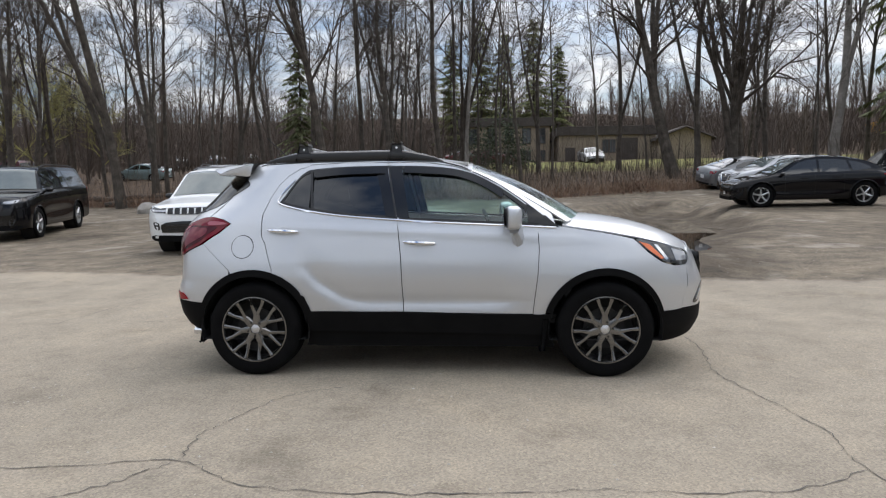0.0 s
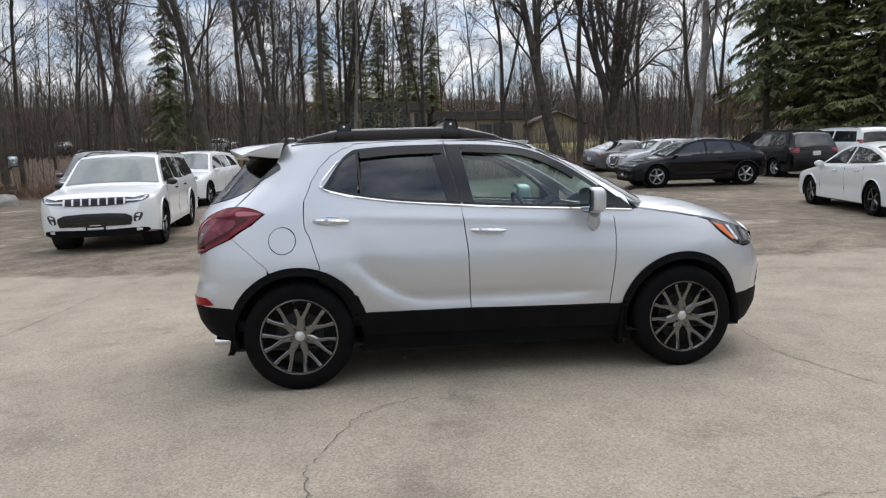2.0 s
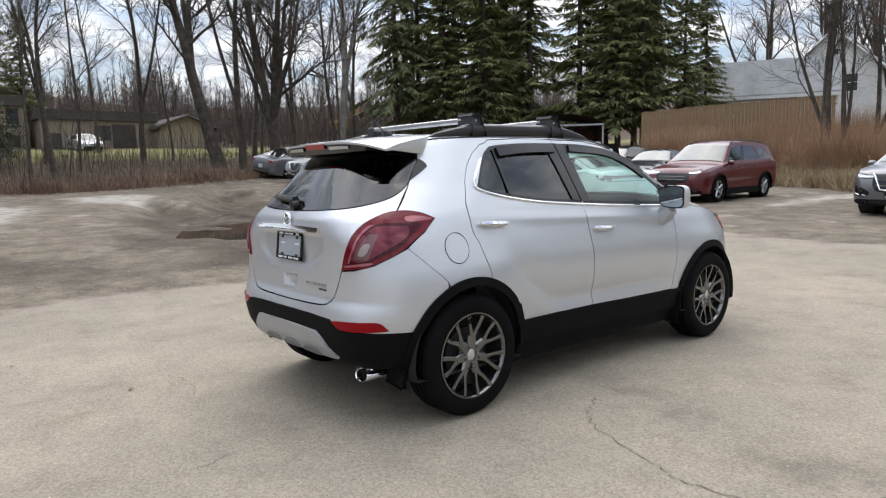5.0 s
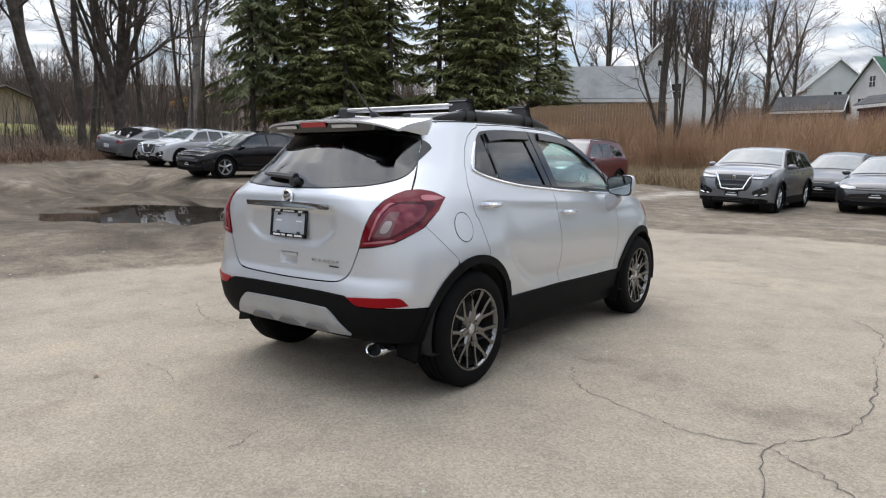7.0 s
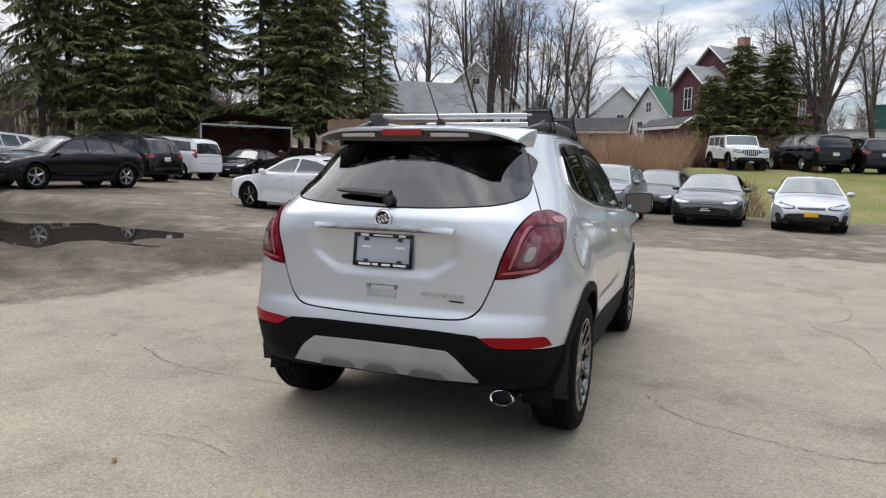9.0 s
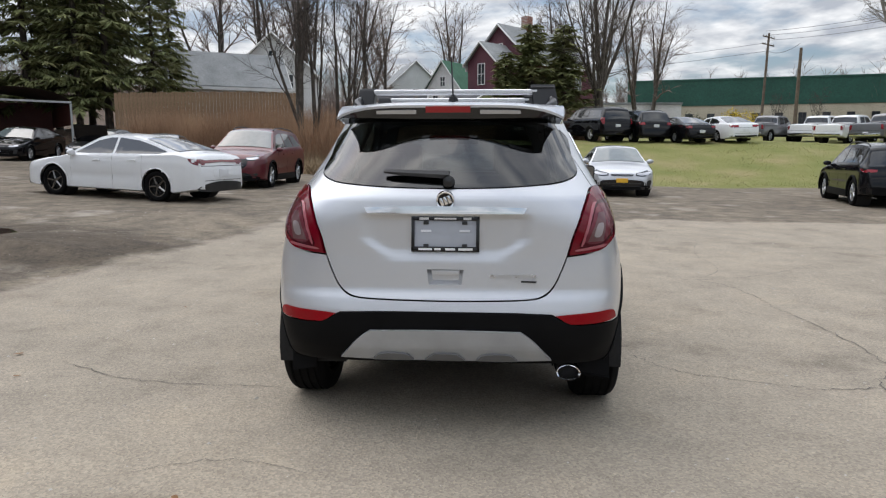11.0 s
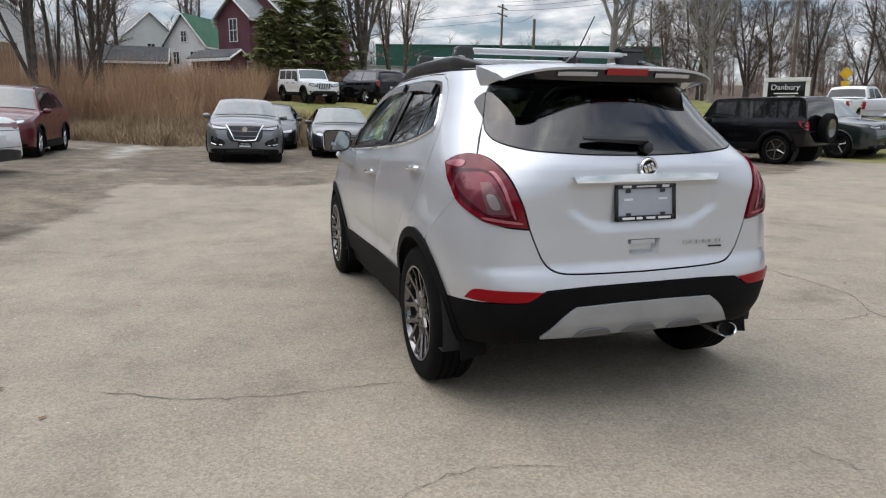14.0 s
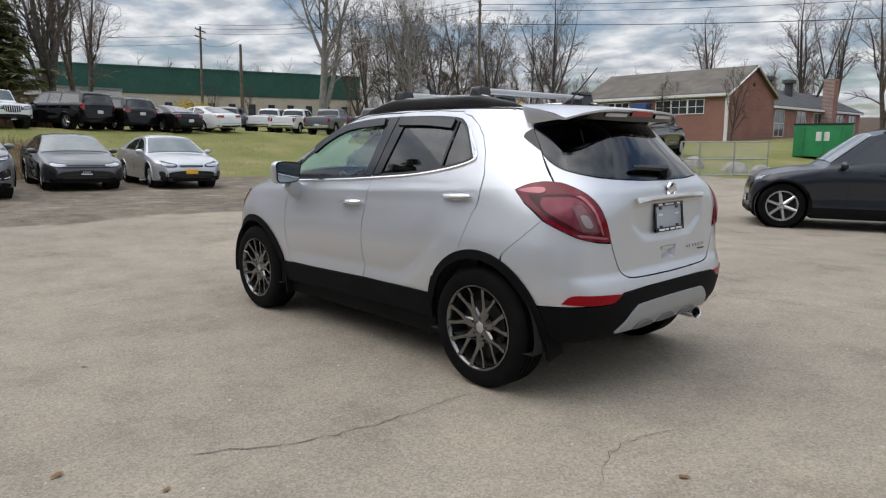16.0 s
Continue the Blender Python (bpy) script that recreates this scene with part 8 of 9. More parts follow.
def bank_spot(rng):
    x, y = rng.uniform(38.6, 42.5), rng.uniform(-7.5, 0.5)
    return (x, y + 0.6 * noise.noise((x, y, 3)))


stalks("dry_brambles", M_BRAMBLE, 7000, bank_spot, 0.8, 2.5, 0.40, 0.010, "reddish-brown brambles behind the cars on the bank", "brush", 15, 0.8)


def edge_spot(rng):
    y = rng.uniform(-3.5, 11)
    x = 20.0 + 3.0 * smoothstep(3, 9, y) + rng.random() * 8.0 + noise.noise((y * 0.4, 1.0, 0))
    return (x, y)


stalks("dry_grass", M_STRAW, 24000, edge_spot, 0.15, 0.85, 0.65, 0.011, "matted dry grass at the foot of the bank", "grass", 6)


def wood_spot(rng):
    x = rng.uniform(-34, 30)
    y = 22 + rng.random() ** 1.6 * 26
    return (x, y) if wood_mask(x, y) > 0.6 and (x > -9 or rng.random() < 0.2) else None


stalks("underbrush", M_BRUSH, 17000, wood_spot, 0.25, 1.15, 0.45, 0.008, "dry brown underbrush under the trees", "brush", 7, 0.8)
stalks("saplings", M_TWIG, 1500, wood_spot, 1.2, 4.6, 0.16, 0.012, "thin bare saplings under the trees", "brush", 12, 0.5)


def thicket_spot(rng):
    x, y = rng.uniform(-75, 48), rng.uniform(62, 120)
    return None if -4 < x < 24 and y < 79 else (x, y)


stalks("thicket", M_FARTWIG, 15000, thicket_spot, 2.0, 7.5, 0.28, 0.035, "brown leafless thicket on the slope beyond", "brush", 14, 0.9)


def edge2(rng):
    x = rng.uniform(-22, 12)
    y = 23.5 + rng.gauss(0, 1.0) + 4.5 * smoothstep(2, 14, x)
    return (x, y) if wood_mask(x, y) > 0.3 else None


stalks("brambles", M_BRAMBLE, 9000, edge2, 0.2, 0.9, 0.6, 0.009, "tangled brown brambles at the edge of the lot", "brush", 8, 0.9)


def lawn_spot(rng):
    x, y = rng.uniform(19, 34), rng.uniform(-22, -1)
    return (x, y) if grass_mask(x, y) > 0.5 else None


stalks("grass_tufts", grainy("grass_blades", (0.20, 0.22, 0.06), (0.34, 0.31, 0.12), 0.6, 0.9, 0.0, fine=4), 16000, lawn_spot, 0.04, 0.12, 0.6, 0.008, "short patchy spring grass on the bank", "grass", 9)


def far_wood(seed, count, open_side, mat, label):
    """the wood beyond, as many thin stems and twigs"""
    rng = random.Random(seed)
    verts, faces = [], []

    def stick(p, d, L, r):
        u = Vector((d.y, -d.x, 0))
        u = u.normalized() * r if u.length > 1e-6 else Vector((r, 0, 0))
        v = d.cross(u).normalized() * r
        i = len(verts)
        e = p + d * L
        verts.extend([p + u, p - u * 0.5 + v * 0.87, p - u * 0.5 - v * 0.87, e])
        faces.extend([(i, i + 1, i + 3), (i + 1, i + 2, i + 3), (i + 2, i, i + 3)])

    n = 0
    while n < count:
        a = rng.uniform(radians(-72), radians(42)) if open_side else rng.uniform(radians(40), radians(172))
        R = rng.uniform(118, 190) if open_side else rng.uniform(52, 170)
        x, y = R * math.cos(a), R * math.sin(a)
        if -12 < x < 30 and 40 < y < 80:
            continue
        n += 1
        h = rng.uniform(6.5, 12.5) if open_side else rng.uniform(4, 14) * (0.8 + 0.5 * noise.noise((x * 0.03, y * 0.03, 2)))
        p = Vector((x, y, G(x, y) - 0.3))
        d = Vector((rng.gauss(0, 0.08), rng.gauss(0, 0.08), 1)).normalized()
        stick(p, d, h * (0.75 if open_side else 1), 0.07 + 0.0005 * R)
        for _ in range(40):
            t = rng.uniform(0.04, 0.9 if open_side else 0.95)
            q = p + d * h * t
            dd = side_dir(rng, d, rng.uniform(0.4, 1.0))
            stick(q, dd, h * rng.uniform(0.14, 0.36) * (1.25 - 0.6 * t), 0.012 + 0.0002 * R)
    me = bpy.data.meshes.new("far_woods")
    me.from_pydata([tuple(v) for v in verts], [], faces)
    me.materials.append(mat)
    tagged(new("far_woods", me), label, "woods", kind="stuff")


far_wood(17, 2000, False, M_FARTWIG, "bare brown woods on the far slopes")
far_wood(18, 1100, True, M_REDTWIG, "reddish bare tree line behind the houses")


def bush(name, mat, x, y, w, h, seed, label):
    rng = random.Random(seed)
    verts, faces = [], []
    for _ in range(3600):
        a, e = rng.uniform(0, math.tau), math.asin(rng.uniform(0, 1))
        r = rng.uniform(0.55, 1.0) * (1 + 0.18 * math.sin(3 * a + seed) + 0.12 * math.sin(7 * a))
        p = Vector((w * r * math.cos(e) * math.cos(a), w * r * math.cos(e) * math.sin(a), h * r * math.sin(e) + 0.05))
        d = Vector((rng.gauss(0, 1), rng.gauss(0, 1), rng.gauss(0.4, 0.7))).normalized()
        u = d.cross(Vector((rng.gauss(0, 1), rng.gauss(0, 1), 1))).normalized() * 0.035 * w ** 0.5
        i = len(verts)
        verts.extend([p - u, p + u, p + d * 0.13 * w ** 0.5])
        faces.append((i, i + 1, i + 2))
    me = bpy.data.meshes.new(name)
    me.from_pydata([tuple(v) for v in verts], [], faces)
    me.materials.append(mat)
    ob = new(name, me)
    ob.location = (x, y, G(x, y))
    return tagged(ob, label, "bush")


bush("forsythia_bush", M_YELLOW, 63, -24.5, 2.6, 2.4, 1, "yellow flowering forsythia bush by the warehouse")
bush("evergreen_bush", M_BUSH, 68, -21.5, 1.5, 2.0, 2, "clipped evergreen bush by the warehouse")
bush("evergreen_bush", M_BUSH, 66, -22.8, 1.4, 1.7, 3, "clipped evergreen bush by the warehouse")
willow = stand(bare_tree("budding_tree", 63, 9.5, 0.13, (0.02, 0), 3, 0.15, 0.8, None, M_BUD, limbs=16, subs=7, twigs=9), -31.5, 41.0, 0, 1, "wispy tree in pale yellow-green bud", "tree", "budding trees in the wood")
copy_at(willow, -29.0, 44.5, 120, 0.9)
copy_at(willow, -35.5, 43.0, 200, 1.0)
bush("budding_shrub", M_BUSH, 1.0, 48, 3.2, 4.2, 5, "dense olive shrub by the tan building")

# ---- buildings and fittings round the lot ----
M_TAN = grainy("tan_block_wall", (0.26, 0.21, 0.155), (0.34, 0.28, 0.21), 0.6, 0.9, 0.2, fine=8)
M_BROWNROOF = grainy("brown_roof", (0.055, 0.045, 0.040), (0.085, 0.072, 0.064), 0.8, 0.9, 0.2, fine=9)
M_GREYROOF = grainy("grey_shingles", (0.20, 0.21, 0.21), (0.29, 0.30, 0.30), 0.8, 0.9, 0.3, fine=12)
M_DKROOF = grainy("dark_roof", (0.05, 0.052, 0.056), (0.09, 0.092, 0.096), 0.8, 0.9, 0.3, fine=12)
M_SCHOOLROOF = grainy("brown_grey_shingles", (0.105, 0.092, 0.076), (0.16, 0.142, 0.12), 0.8, 0.9, 0.3, fine=12)
M_GREENROOF = grainy("green_shingles", (0.028, 0.10, 0.055), (0.045, 0.14, 0.08), 0.8, 0.8, 0.2, fine=12)
M_WHITEWALL = grainy("white_siding", (0.60, 0.60, 0.58), (0.72, 0.72, 0.70), 0.6, 0.7, 0.1, fine=10)
M_PLUM = grainy("plum_siding", (0.085, 0.028, 0.040), (0.125, 0.042, 0.056), 0.6, 0.8, 0.15, fine=10)
M_CREAM = grainy("cream_wall", (0.48, 0.43, 0.31), (0.58, 0.53, 0.40), 0.3, 0.85, 0.1, fine=6)
M_GREENMETAL = grainy("green_cladding", (0.012, 0.075, 0.050), (0.020, 0.10, 0.068), 0.3, 0.6, 0.1, fine=5)
M_FENCE = grainy("weathered_fence", (0.25, 0.165, 0.095), (0.36, 0.245, 0.15), 1.2, 0.9, 0.3, fine=30)
M_PANE = glossy("window_pane", (0.03, 0.035, 0.04), 0.05, 0.0, 0.5)
M_WTRIM = grainy("white_trim", (0.66, 0.66, 0.64), (0.76, 0.76, 0.74), 2, 0.6, 0.05)
M_POLE = grainy("utility_pole_wood", (0.10, 0.075, 0.055), (0.17, 0.135, 0.10), 2, 0.95, 0.3)
M_GALV = grainy("galvanised_steel", (0.35, 0.36, 0.36), (0.45, 0.46, 0.46), 4, 0.45, 0.05, 0.7)
M_YSIGN = grainy("sign_yellow", (0.62, 0.36, 0.01), (0.72, 0.44, 0.02), 3, 0.5, 0.02)
M_AWNING = grainy("blue_canvas", (0.03, 0.06, 0.17), (0.05, 0.09, 0.24), 2, 0.8, 0.1)
M_DUMP = grainy("green_bin_paint", (0.015, 0.19, 0.065), (0.025, 0.26, 0.09), 1.5, 0.5, 0.1)
M_STONE = grainy("pale_boulder", (0.24, 0.225, 0.20), (0.36, 0.34, 0.31), 3, 0.9, 0.6, fine=30, dist=0.02)
M_GARAGE = grainy("red_brown_metal", (0.10, 0.030, 0.026), (0.15, 0.05, 0.042), 1, 0.6, 0.1)


def brick_material():
    m, nt, p = links_of("red_brick")
    b = nt.nodes.new("ShaderNodeTexBrick")
    b.inputs["Scale"].default_value = 1.0
    b.inputs["Color1"].default_value = (0.205, 0.062, 0.040, 1)
    b.inputs["Color2"].default_value = (0.265, 0.088, 0.060, 1)
    b.inputs["Mortar"].default_value = (0.36, 0.32, 0.29, 1)
    b.inputs["Brick Width"].default_value = 0.22
    b.inputs["Row Height"].default_value = 0.075
    b.inputs["Mortar Size"].default_value = 0.008
    tc = nt.nodes.new("ShaderNodeTexCoord")
    mp = nt.nodes.new("ShaderNodeMapping")
    mp.inputs["Rotation"].default_value = (radians(90), 0, 0)
    nt.links.new(tc.outputs["Object"], mp.inputs[0])
    nt.links.new(mp.outputs[0], b.inputs["Vector"])
    n = noise_tex(nt, 0.7, 4)
    g = ramp_of(nt, n.outputs["Fac"], [(0.3, (0.8, 0.8, 0.8)), (0.7, (1.12, 1.1, 1.08))]).outputs[0]
    nt.links.new(mix_col(nt, 1.0, b.outputs["Color"], g, "MULTIPLY"), p.inputs["Base Color"])
    p.inputs["Roughness"].default_value = 0.9
    return m


M_BRICK = brick_material()


def window(root, x, y, z, w, h, axis="x", mat=None, bars=1):
    """a framed window on a wall; axis is the direction its face looks along"""
    sgn = 1
    bm = bmesh.new()
    t = 0.07
    win = empty("window")
    win.parent = root
    m = Matrix.Translation((x, y, z)) @ (pose(0, 0, 0) if axis == "x" else pose(0, 0, 0, 0, 0, 180) if axis == "-x" else pose(0, 0, 0, 0, 0, 90) if axis == "y" else pose(0, 0, 0, 0, 0, -90))
    win.matrix_local = m
    for a in ((-w / 2 - t, w / 2 + t, h / 2, h / 2 + t), (-w / 2 - t, w / 2 + t, -h / 2 - t, -h / 2), (-w / 2 - t, -w / 2, -h / 2, h / 2), (w / 2, w / 2 + t, -h / 2, h / 2)):
        add_box(bm, 0.0, 0.06, *a, 0.0)
    for k in range(bars):
        c = -w / 2 + w * (k + 1) / (bars + 1)
        add_box(bm, 0.0, 0.05, c - 0.025, c + 0.025, -h / 2, h / 2, 0)
    add_box(bm, 0.0, 0.05, -w / 2, w / 2, -0.025, 0.025, 0)
    part("frame", bm, mat or M_WTRIM, win, smooth=False)
    part("pane", box_bm(-0.02, 0.02, -w / 2, w / 2, -h / 2, h / 2), M_PANE, win, smooth=False)


def gable_house(name, x, y, turn, w, d, wall_h, roof_h, wall, roof, label, z=None, over=0.35, wins=(), chimney=None, parent=None):
    """ridge runs along local x; gables look along x"""
    root = empty(name)
    root.matrix_world = Matrix.Translation((x, y, G(x, y) if z is None else z)) @ pose(0, 0, 0, 0, 0, turn)
    bm = bmesh.new()
    pro = [(-d / 2, -1.5), (d / 2, -1.5), (d / 2, wall_h), (0, wall_h + roof_h), (-d / 2, wall_h)]
    a = [bm.verts.new((-w / 2, p, q)) for p, q in pro]
    b = [bm.verts.new((w / 2, p, q)) for p, q in pro]
    bm.faces.new(a[::-1])
    bm.faces.new(b)
    for i in range(5):
        bm.faces.new((a[i], a[(i + 1) % 5], b[(i + 1) % 5], b[i]))
    part("wall", bm, wall, root, smooth=False)
    for sd in (-1, 1):
        bm = bmesh.new()
        e = (d / 2 + over) / (d / 2)
        lo = (sd * (d / 2 + over), wall_h - roof_h * (e - 1))
        hi = (0.0, wall_h + roof_h)
        vs = []
        for xx in (-w / 2 - over, w / 2 + over):
            for (p, q) in (lo, hi):
                vs.append((xx, p, q + 0.04))
                vs.append((xx, p, q + 0.18))
        v = [bm.verts.new(q) for q in vs]
        for f in ((0, 1, 3, 2), (4, 6, 7, 5), (1, 5, 7, 3), (0, 2, 6, 4), (0, 4, 5, 1), (2, 3, 7, 6)):
            bm.faces.new([v[i] for i in f])
        part("roof", bm, roof, root, smooth=False)
        part("eave_board", box_bm(-w / 2 - over, w / 2 + over, lo[0] - 0.05, lo[0] + 0.05, lo[1] - 0.14, lo[1] + 0.10), M_WTRIM if wall is not M_TAN else M_BROWNROOF, root, smooth=False)
        for xx in (-w / 2 - over - 0.02, w / 2 + over + 0.02):
            bm = bmesh.new()
            add_tube(bm, [(xx, lo[0], lo[1] + 0.05), (xx, hi[0], hi[1] + 0.05)], 0.09, 4)
            part("fascia", bm, M_WTRIM if wall is not M_TAN else M_BROWNROOF, root, smooth=False)
    for (ax, px, pz, ww, hh) in wins:
        if ax in ("x", "-x"):
            window(root, (w / 2 + 0.01) * (1 if ax == "x" else -1), px, pz, ww, hh, ax)
        else:
            window(root, px, (d / 2 + 0.01) * (1 if ax == "y" else -1), pz, ww, hh, ax)
    if chimney:
        part("chimney", box_bm(chimney[0] - 0.45, chimney[0] + 0.45, chimney[1] - 0.4, chimney[1] + 0.4, wall_h, chimney[2], 0.03), M_BRICK, root, smooth=False)
    return tagged(root, label, "house")


gable_house("shed", 49.5, 21.0, -62, 9.0, 6.0, 3.4, 2.6, M_WHITEWALL, M_GREYROOF, "low building with a long grey shingle roof", z=3.2)
gable_house("house", 63.5, 20.5, 8, 8, 7, 5.2, 3.2, M_WHITEWALL, M_GREYROOF, "white clapboard house behind the shed", z=4.2, wins=[("-x", -1.4, 3.9, 0.9, 1.4), ("-x", 1.4, 3.9, 0.9, 1.4), ("-x", 0, 6.3, 0.7, 1.0)])
gable_house("house", 90.0, 3.4, -32, 8.0, 5.6, 4.8, 3.5, M_WHITEWALL, M_GREENROOF, "white house with a green shingle roof", z=5.2, wins=[("-x", -1.2, 3.2, 0.8, 1.4), ("-x", 1.2, 3.2, 0.8, 1.4), ("-x", 0, 5.7, 0.7, 1.2)])
gable_house("house", 69.1, -5.2, -42, 11, 8, 6.4, 3.7, M_PLUM, M_GREYROOF, "plum-painted two-storey house with white window trim", z=4.0, chimney=(-1.2, 0, 11.5), wins=[("-x", 0.0, 7.6, 0.8, 1.3), ("-x", 1.8, 4.9, 0.9, 1.7), ("-x", -1.8, 4.9, 0.9, 1.7), ("-y", 2.5, 4.6, 0.9, 1.7), ("-y", -2.5, 4.6, 0.9, 1.7)])
gable_house("house_wing", 63.6, -1.3, -42, 4.6, 3.6, 6.2, 1.7, M_PLUM, M_GREYROOF, "plum gabled wing with tall white-framed windows", z=4.0, wins=[("-x", 0, 5.0, 0.8, 1.9), ("-x", -1.0, 1.8, 0.8, 1.6), ("-x", 1.0, 1.8, 0.8, 1.6)])
gable_house("porch", 60.6, 1.6, 48, 4.2, 2.2, 2.4, 0.6, M_PLUM, M_DKROOF, "low plum porch with a dark roof", z=4.0)
gable_house("outbuilding", 78.5, 10.4, 90, 6.5, 5, 2.2, 1.5, M_DKROOF, M_DKROOF, "dark low outbuilding before the green-roofed house", z=5.0)
gable_house("house", 99.0, 11.5, 20, 9, 7, 5, 3.2, M_WHITEWALL, M_GREYROOF, "pale house with a grey roof", z=6.4, wins=[("-x", 0, 3.6, 0.9, 1.4)])


def flat_building(name, x0, x1, y0, y1, h, wall, top, label, z):
    root = empty(name)
    root.matrix_world = Matrix.Translation((0, 0, z))
    part("wall", box_bm(x0, x1, y0, y1, -1.5, h - 0.9), wall, root, smooth=False)
    part("roof_band", box_bm(x0 - 0.25, x1 + 0.25, y0 - 0.25, y1 + 0.25, h - 0.9, h, 0.05), top, root, smooth=False)
    return tagged(root, label, "building")


fb = flat_building("office_building", 7.6, 17.2, 64, 76, 4.2, M_TAN, M_BROWNROOF, "low tan building with a brown roof band", 3.4)
for px in (12.2, 12.9):
    window(fb, px, 63.98, 2.2, 0.5, 1.2, "-y", M_BROWNROOF)
part("dark_bay", box_bm(13.4, 15.4, 63.9, 64.0, 0.5, 3.0, 0.02), M_BROWNROOF, fb)
part("door", box_bm(8.2, 9.2, 63.9, 64.0, 0.0, 2.1, 0.02), M_BROWNROOF, fb)
fb = flat_building("office_building", -2.5, 6.8, 66, 76, 5.4, M_TAN, M_BROWNROOF, "two-storey tan building behind the trees", 3.4)
for px in (-1.2, 0.8, 2.6, 4.4, 5.9):
    for pz in (1.2, 3.5):
        window(fb, px, 65.98, pz, 0.8, 1.5, "-y", M_BROWNROOF)
gable_house("annex", 19.5, 66, 90, 8, 5, 2.8, 1.0, M_TAN, M_BROWNROOF, "low tan annex behind the leaning tree", z=3.4)

# warehouse: cream below, green above
wh = empty("warehouse")
A, B = Vector((112.0, -24.0)), Vector((100.0, -72.0))
L = (B - A).length
wh.matrix_world = Matrix.Translation((A.x, A.y, 5.0)) @ pose(0, 0, 0, 0, 0, math.degrees(math.atan2(B.y - A.y, B.x - A.x)))
part("wall", box_bm(0, L, 0, 20, -3, 4.2), M_CREAM, wh, smooth=False)
part("upper_wall", box_bm(-0.1, L + 0.1, -0.12, 20, 4.2, 8.2), M_GREENMETAL, wh, "green metal cladding", smooth=False)
part("roof_edge", box_bm(-0.2, L + 0.2, -0.22, 20, 8.2, 8.45), M_GREENMETAL, wh, smooth=False)
for k in range(14):
    window(wh, 3 + k * (L - 6) / 13, -0.03, 2.0, 1.0, 1.7, "-y", M_DKROOF)
tagged(wh, "long warehouse, cream below and green above", "building")
annex = empty("office_annex")
annex.matrix_world = Matrix.Translation((88, -19, 4.2))
part("wall", box_bm(-4, 4, -6, 4, -2, 3.4), M_WHITEWALL, annex, smooth=False)
part("roof_edge", box_bm(-4.1, 4.1, -6.1, 4.1, 3.4, 3.7), M_GREYROOF, annex, smooth=False)
tagged(annex, "low white annex beside the warehouse", "building")

# brick school
school = gable_house("school_building", 30.9, -61.1, 181, 14.8, 10.5, 4.6, 2.5, M_BRICK, M_SCHOOLROOF, "red brick school wing with white windows", z=1.2,
                     wins=[("-y", p, 3.45, 1.45, 1.2) for p in (-4.7, -3.1, 1.3, 2.9, 4.5)])
for p in (-7.38, 7.38):
    part("corner_board", box_bm(p - 0.14, p + 0.14, -5.42, -5.26, 0.0, 4.6, 0.01), M_WTRIM, school, "white corner board", smooth=False)
part("eave_frieze", box_bm(-7.4, 7.4, -5.34, -5.25, 4.22, 4.6), M_WTRIM, school, "white frieze under the eave", smooth=False)
part("gable_lamp", box_bm(7.4, 7.55, -0.1, 0.1, 5.4, 5.65, 0.02), M_SATIN, school)
part("entrance_awning", box_bm(-1.5, 0.1, -6.3, -5.3, 2.9, 3.9, 0.05), M_AWNING, school, "blue entrance awning", smooth=False)
part("entrance_door", box_bm(-1.4, 0.0, -5.34, -5.26, 0.2, 2.7, 0.02), M_WTRIM, school, "white glazed door", smooth=False)
wing = gable_house("school_building", 29.0, -82.3, 90, 28.5, 9, 4.0, 2.2, M_BRICK, M_DKROOF, "red brick school wing with tall white windows", z=1.2,
                   wins=[("y", p, 2.2, 2.4, 2.6) for p in (12.0, 6.0, 1.0, -6.5, -11.0)])
part("chimney", box_bm(-1.6, 0.0, 4.52, 5.7, -0.5, 7.4, 0.03), M_BRICK, wing, "tall brick chimney", smooth=False)
for p in (8.0, 2.0):
    bm = bmesh.new()
    lathe(bm, [(0.001, 7.6), (0.75, 7.35), (0.75, 7.0), (0.45, 6.9), (0.45, 5.0)], 14, "z", (p, 1.5, 0))
    part("roof_vent", bm, M_DKROOF, wing, "dark roof ventilator")

# road sign board
sg = empty("sign_board")
sg.matrix_world = Matrix.Translation((39.0, -40.6, G(39.0, -40.6))) @ pose(0, 0, 0, 0, 0, 138) @ Matrix.Scale(0.78, 4)
part("board", box_bm(-0.12, 0.12, -1.7, 1.7, 0.9, 2.7, 0.02), M_BLACK, sg, "black sign panel")
part("cap", box_bm(-0.3, 0.3, -2.1, 2.1, 2.7, 3.1, 0.03), M_WTRIM, sg, "white sign cap")
for y in (-1.9, 1.9):
    part("post", box_bm(-0.2, 0.2, y - 0.2, y + 0.2, 0, 2.7, 0.02), M_WTRIM, sg)
text_part("lettering", "Danbury", 0.75, M_WTRIM, sg, Matrix.Translation((0.14, -0.1, 2.15)) @ pose(0, 0, 0, 90, 0, 90), 0.01)
for z, w in ((1.55, 1.1), (1.25, 0.8)):
    part("lettering_bar", box_bm(0.12, 0.14, -w, w, z - 0.06, z + 0.06), M_WTRIM, sg, smooth=False)
tagged(sg, "black and white road sign board on two posts", "sign")


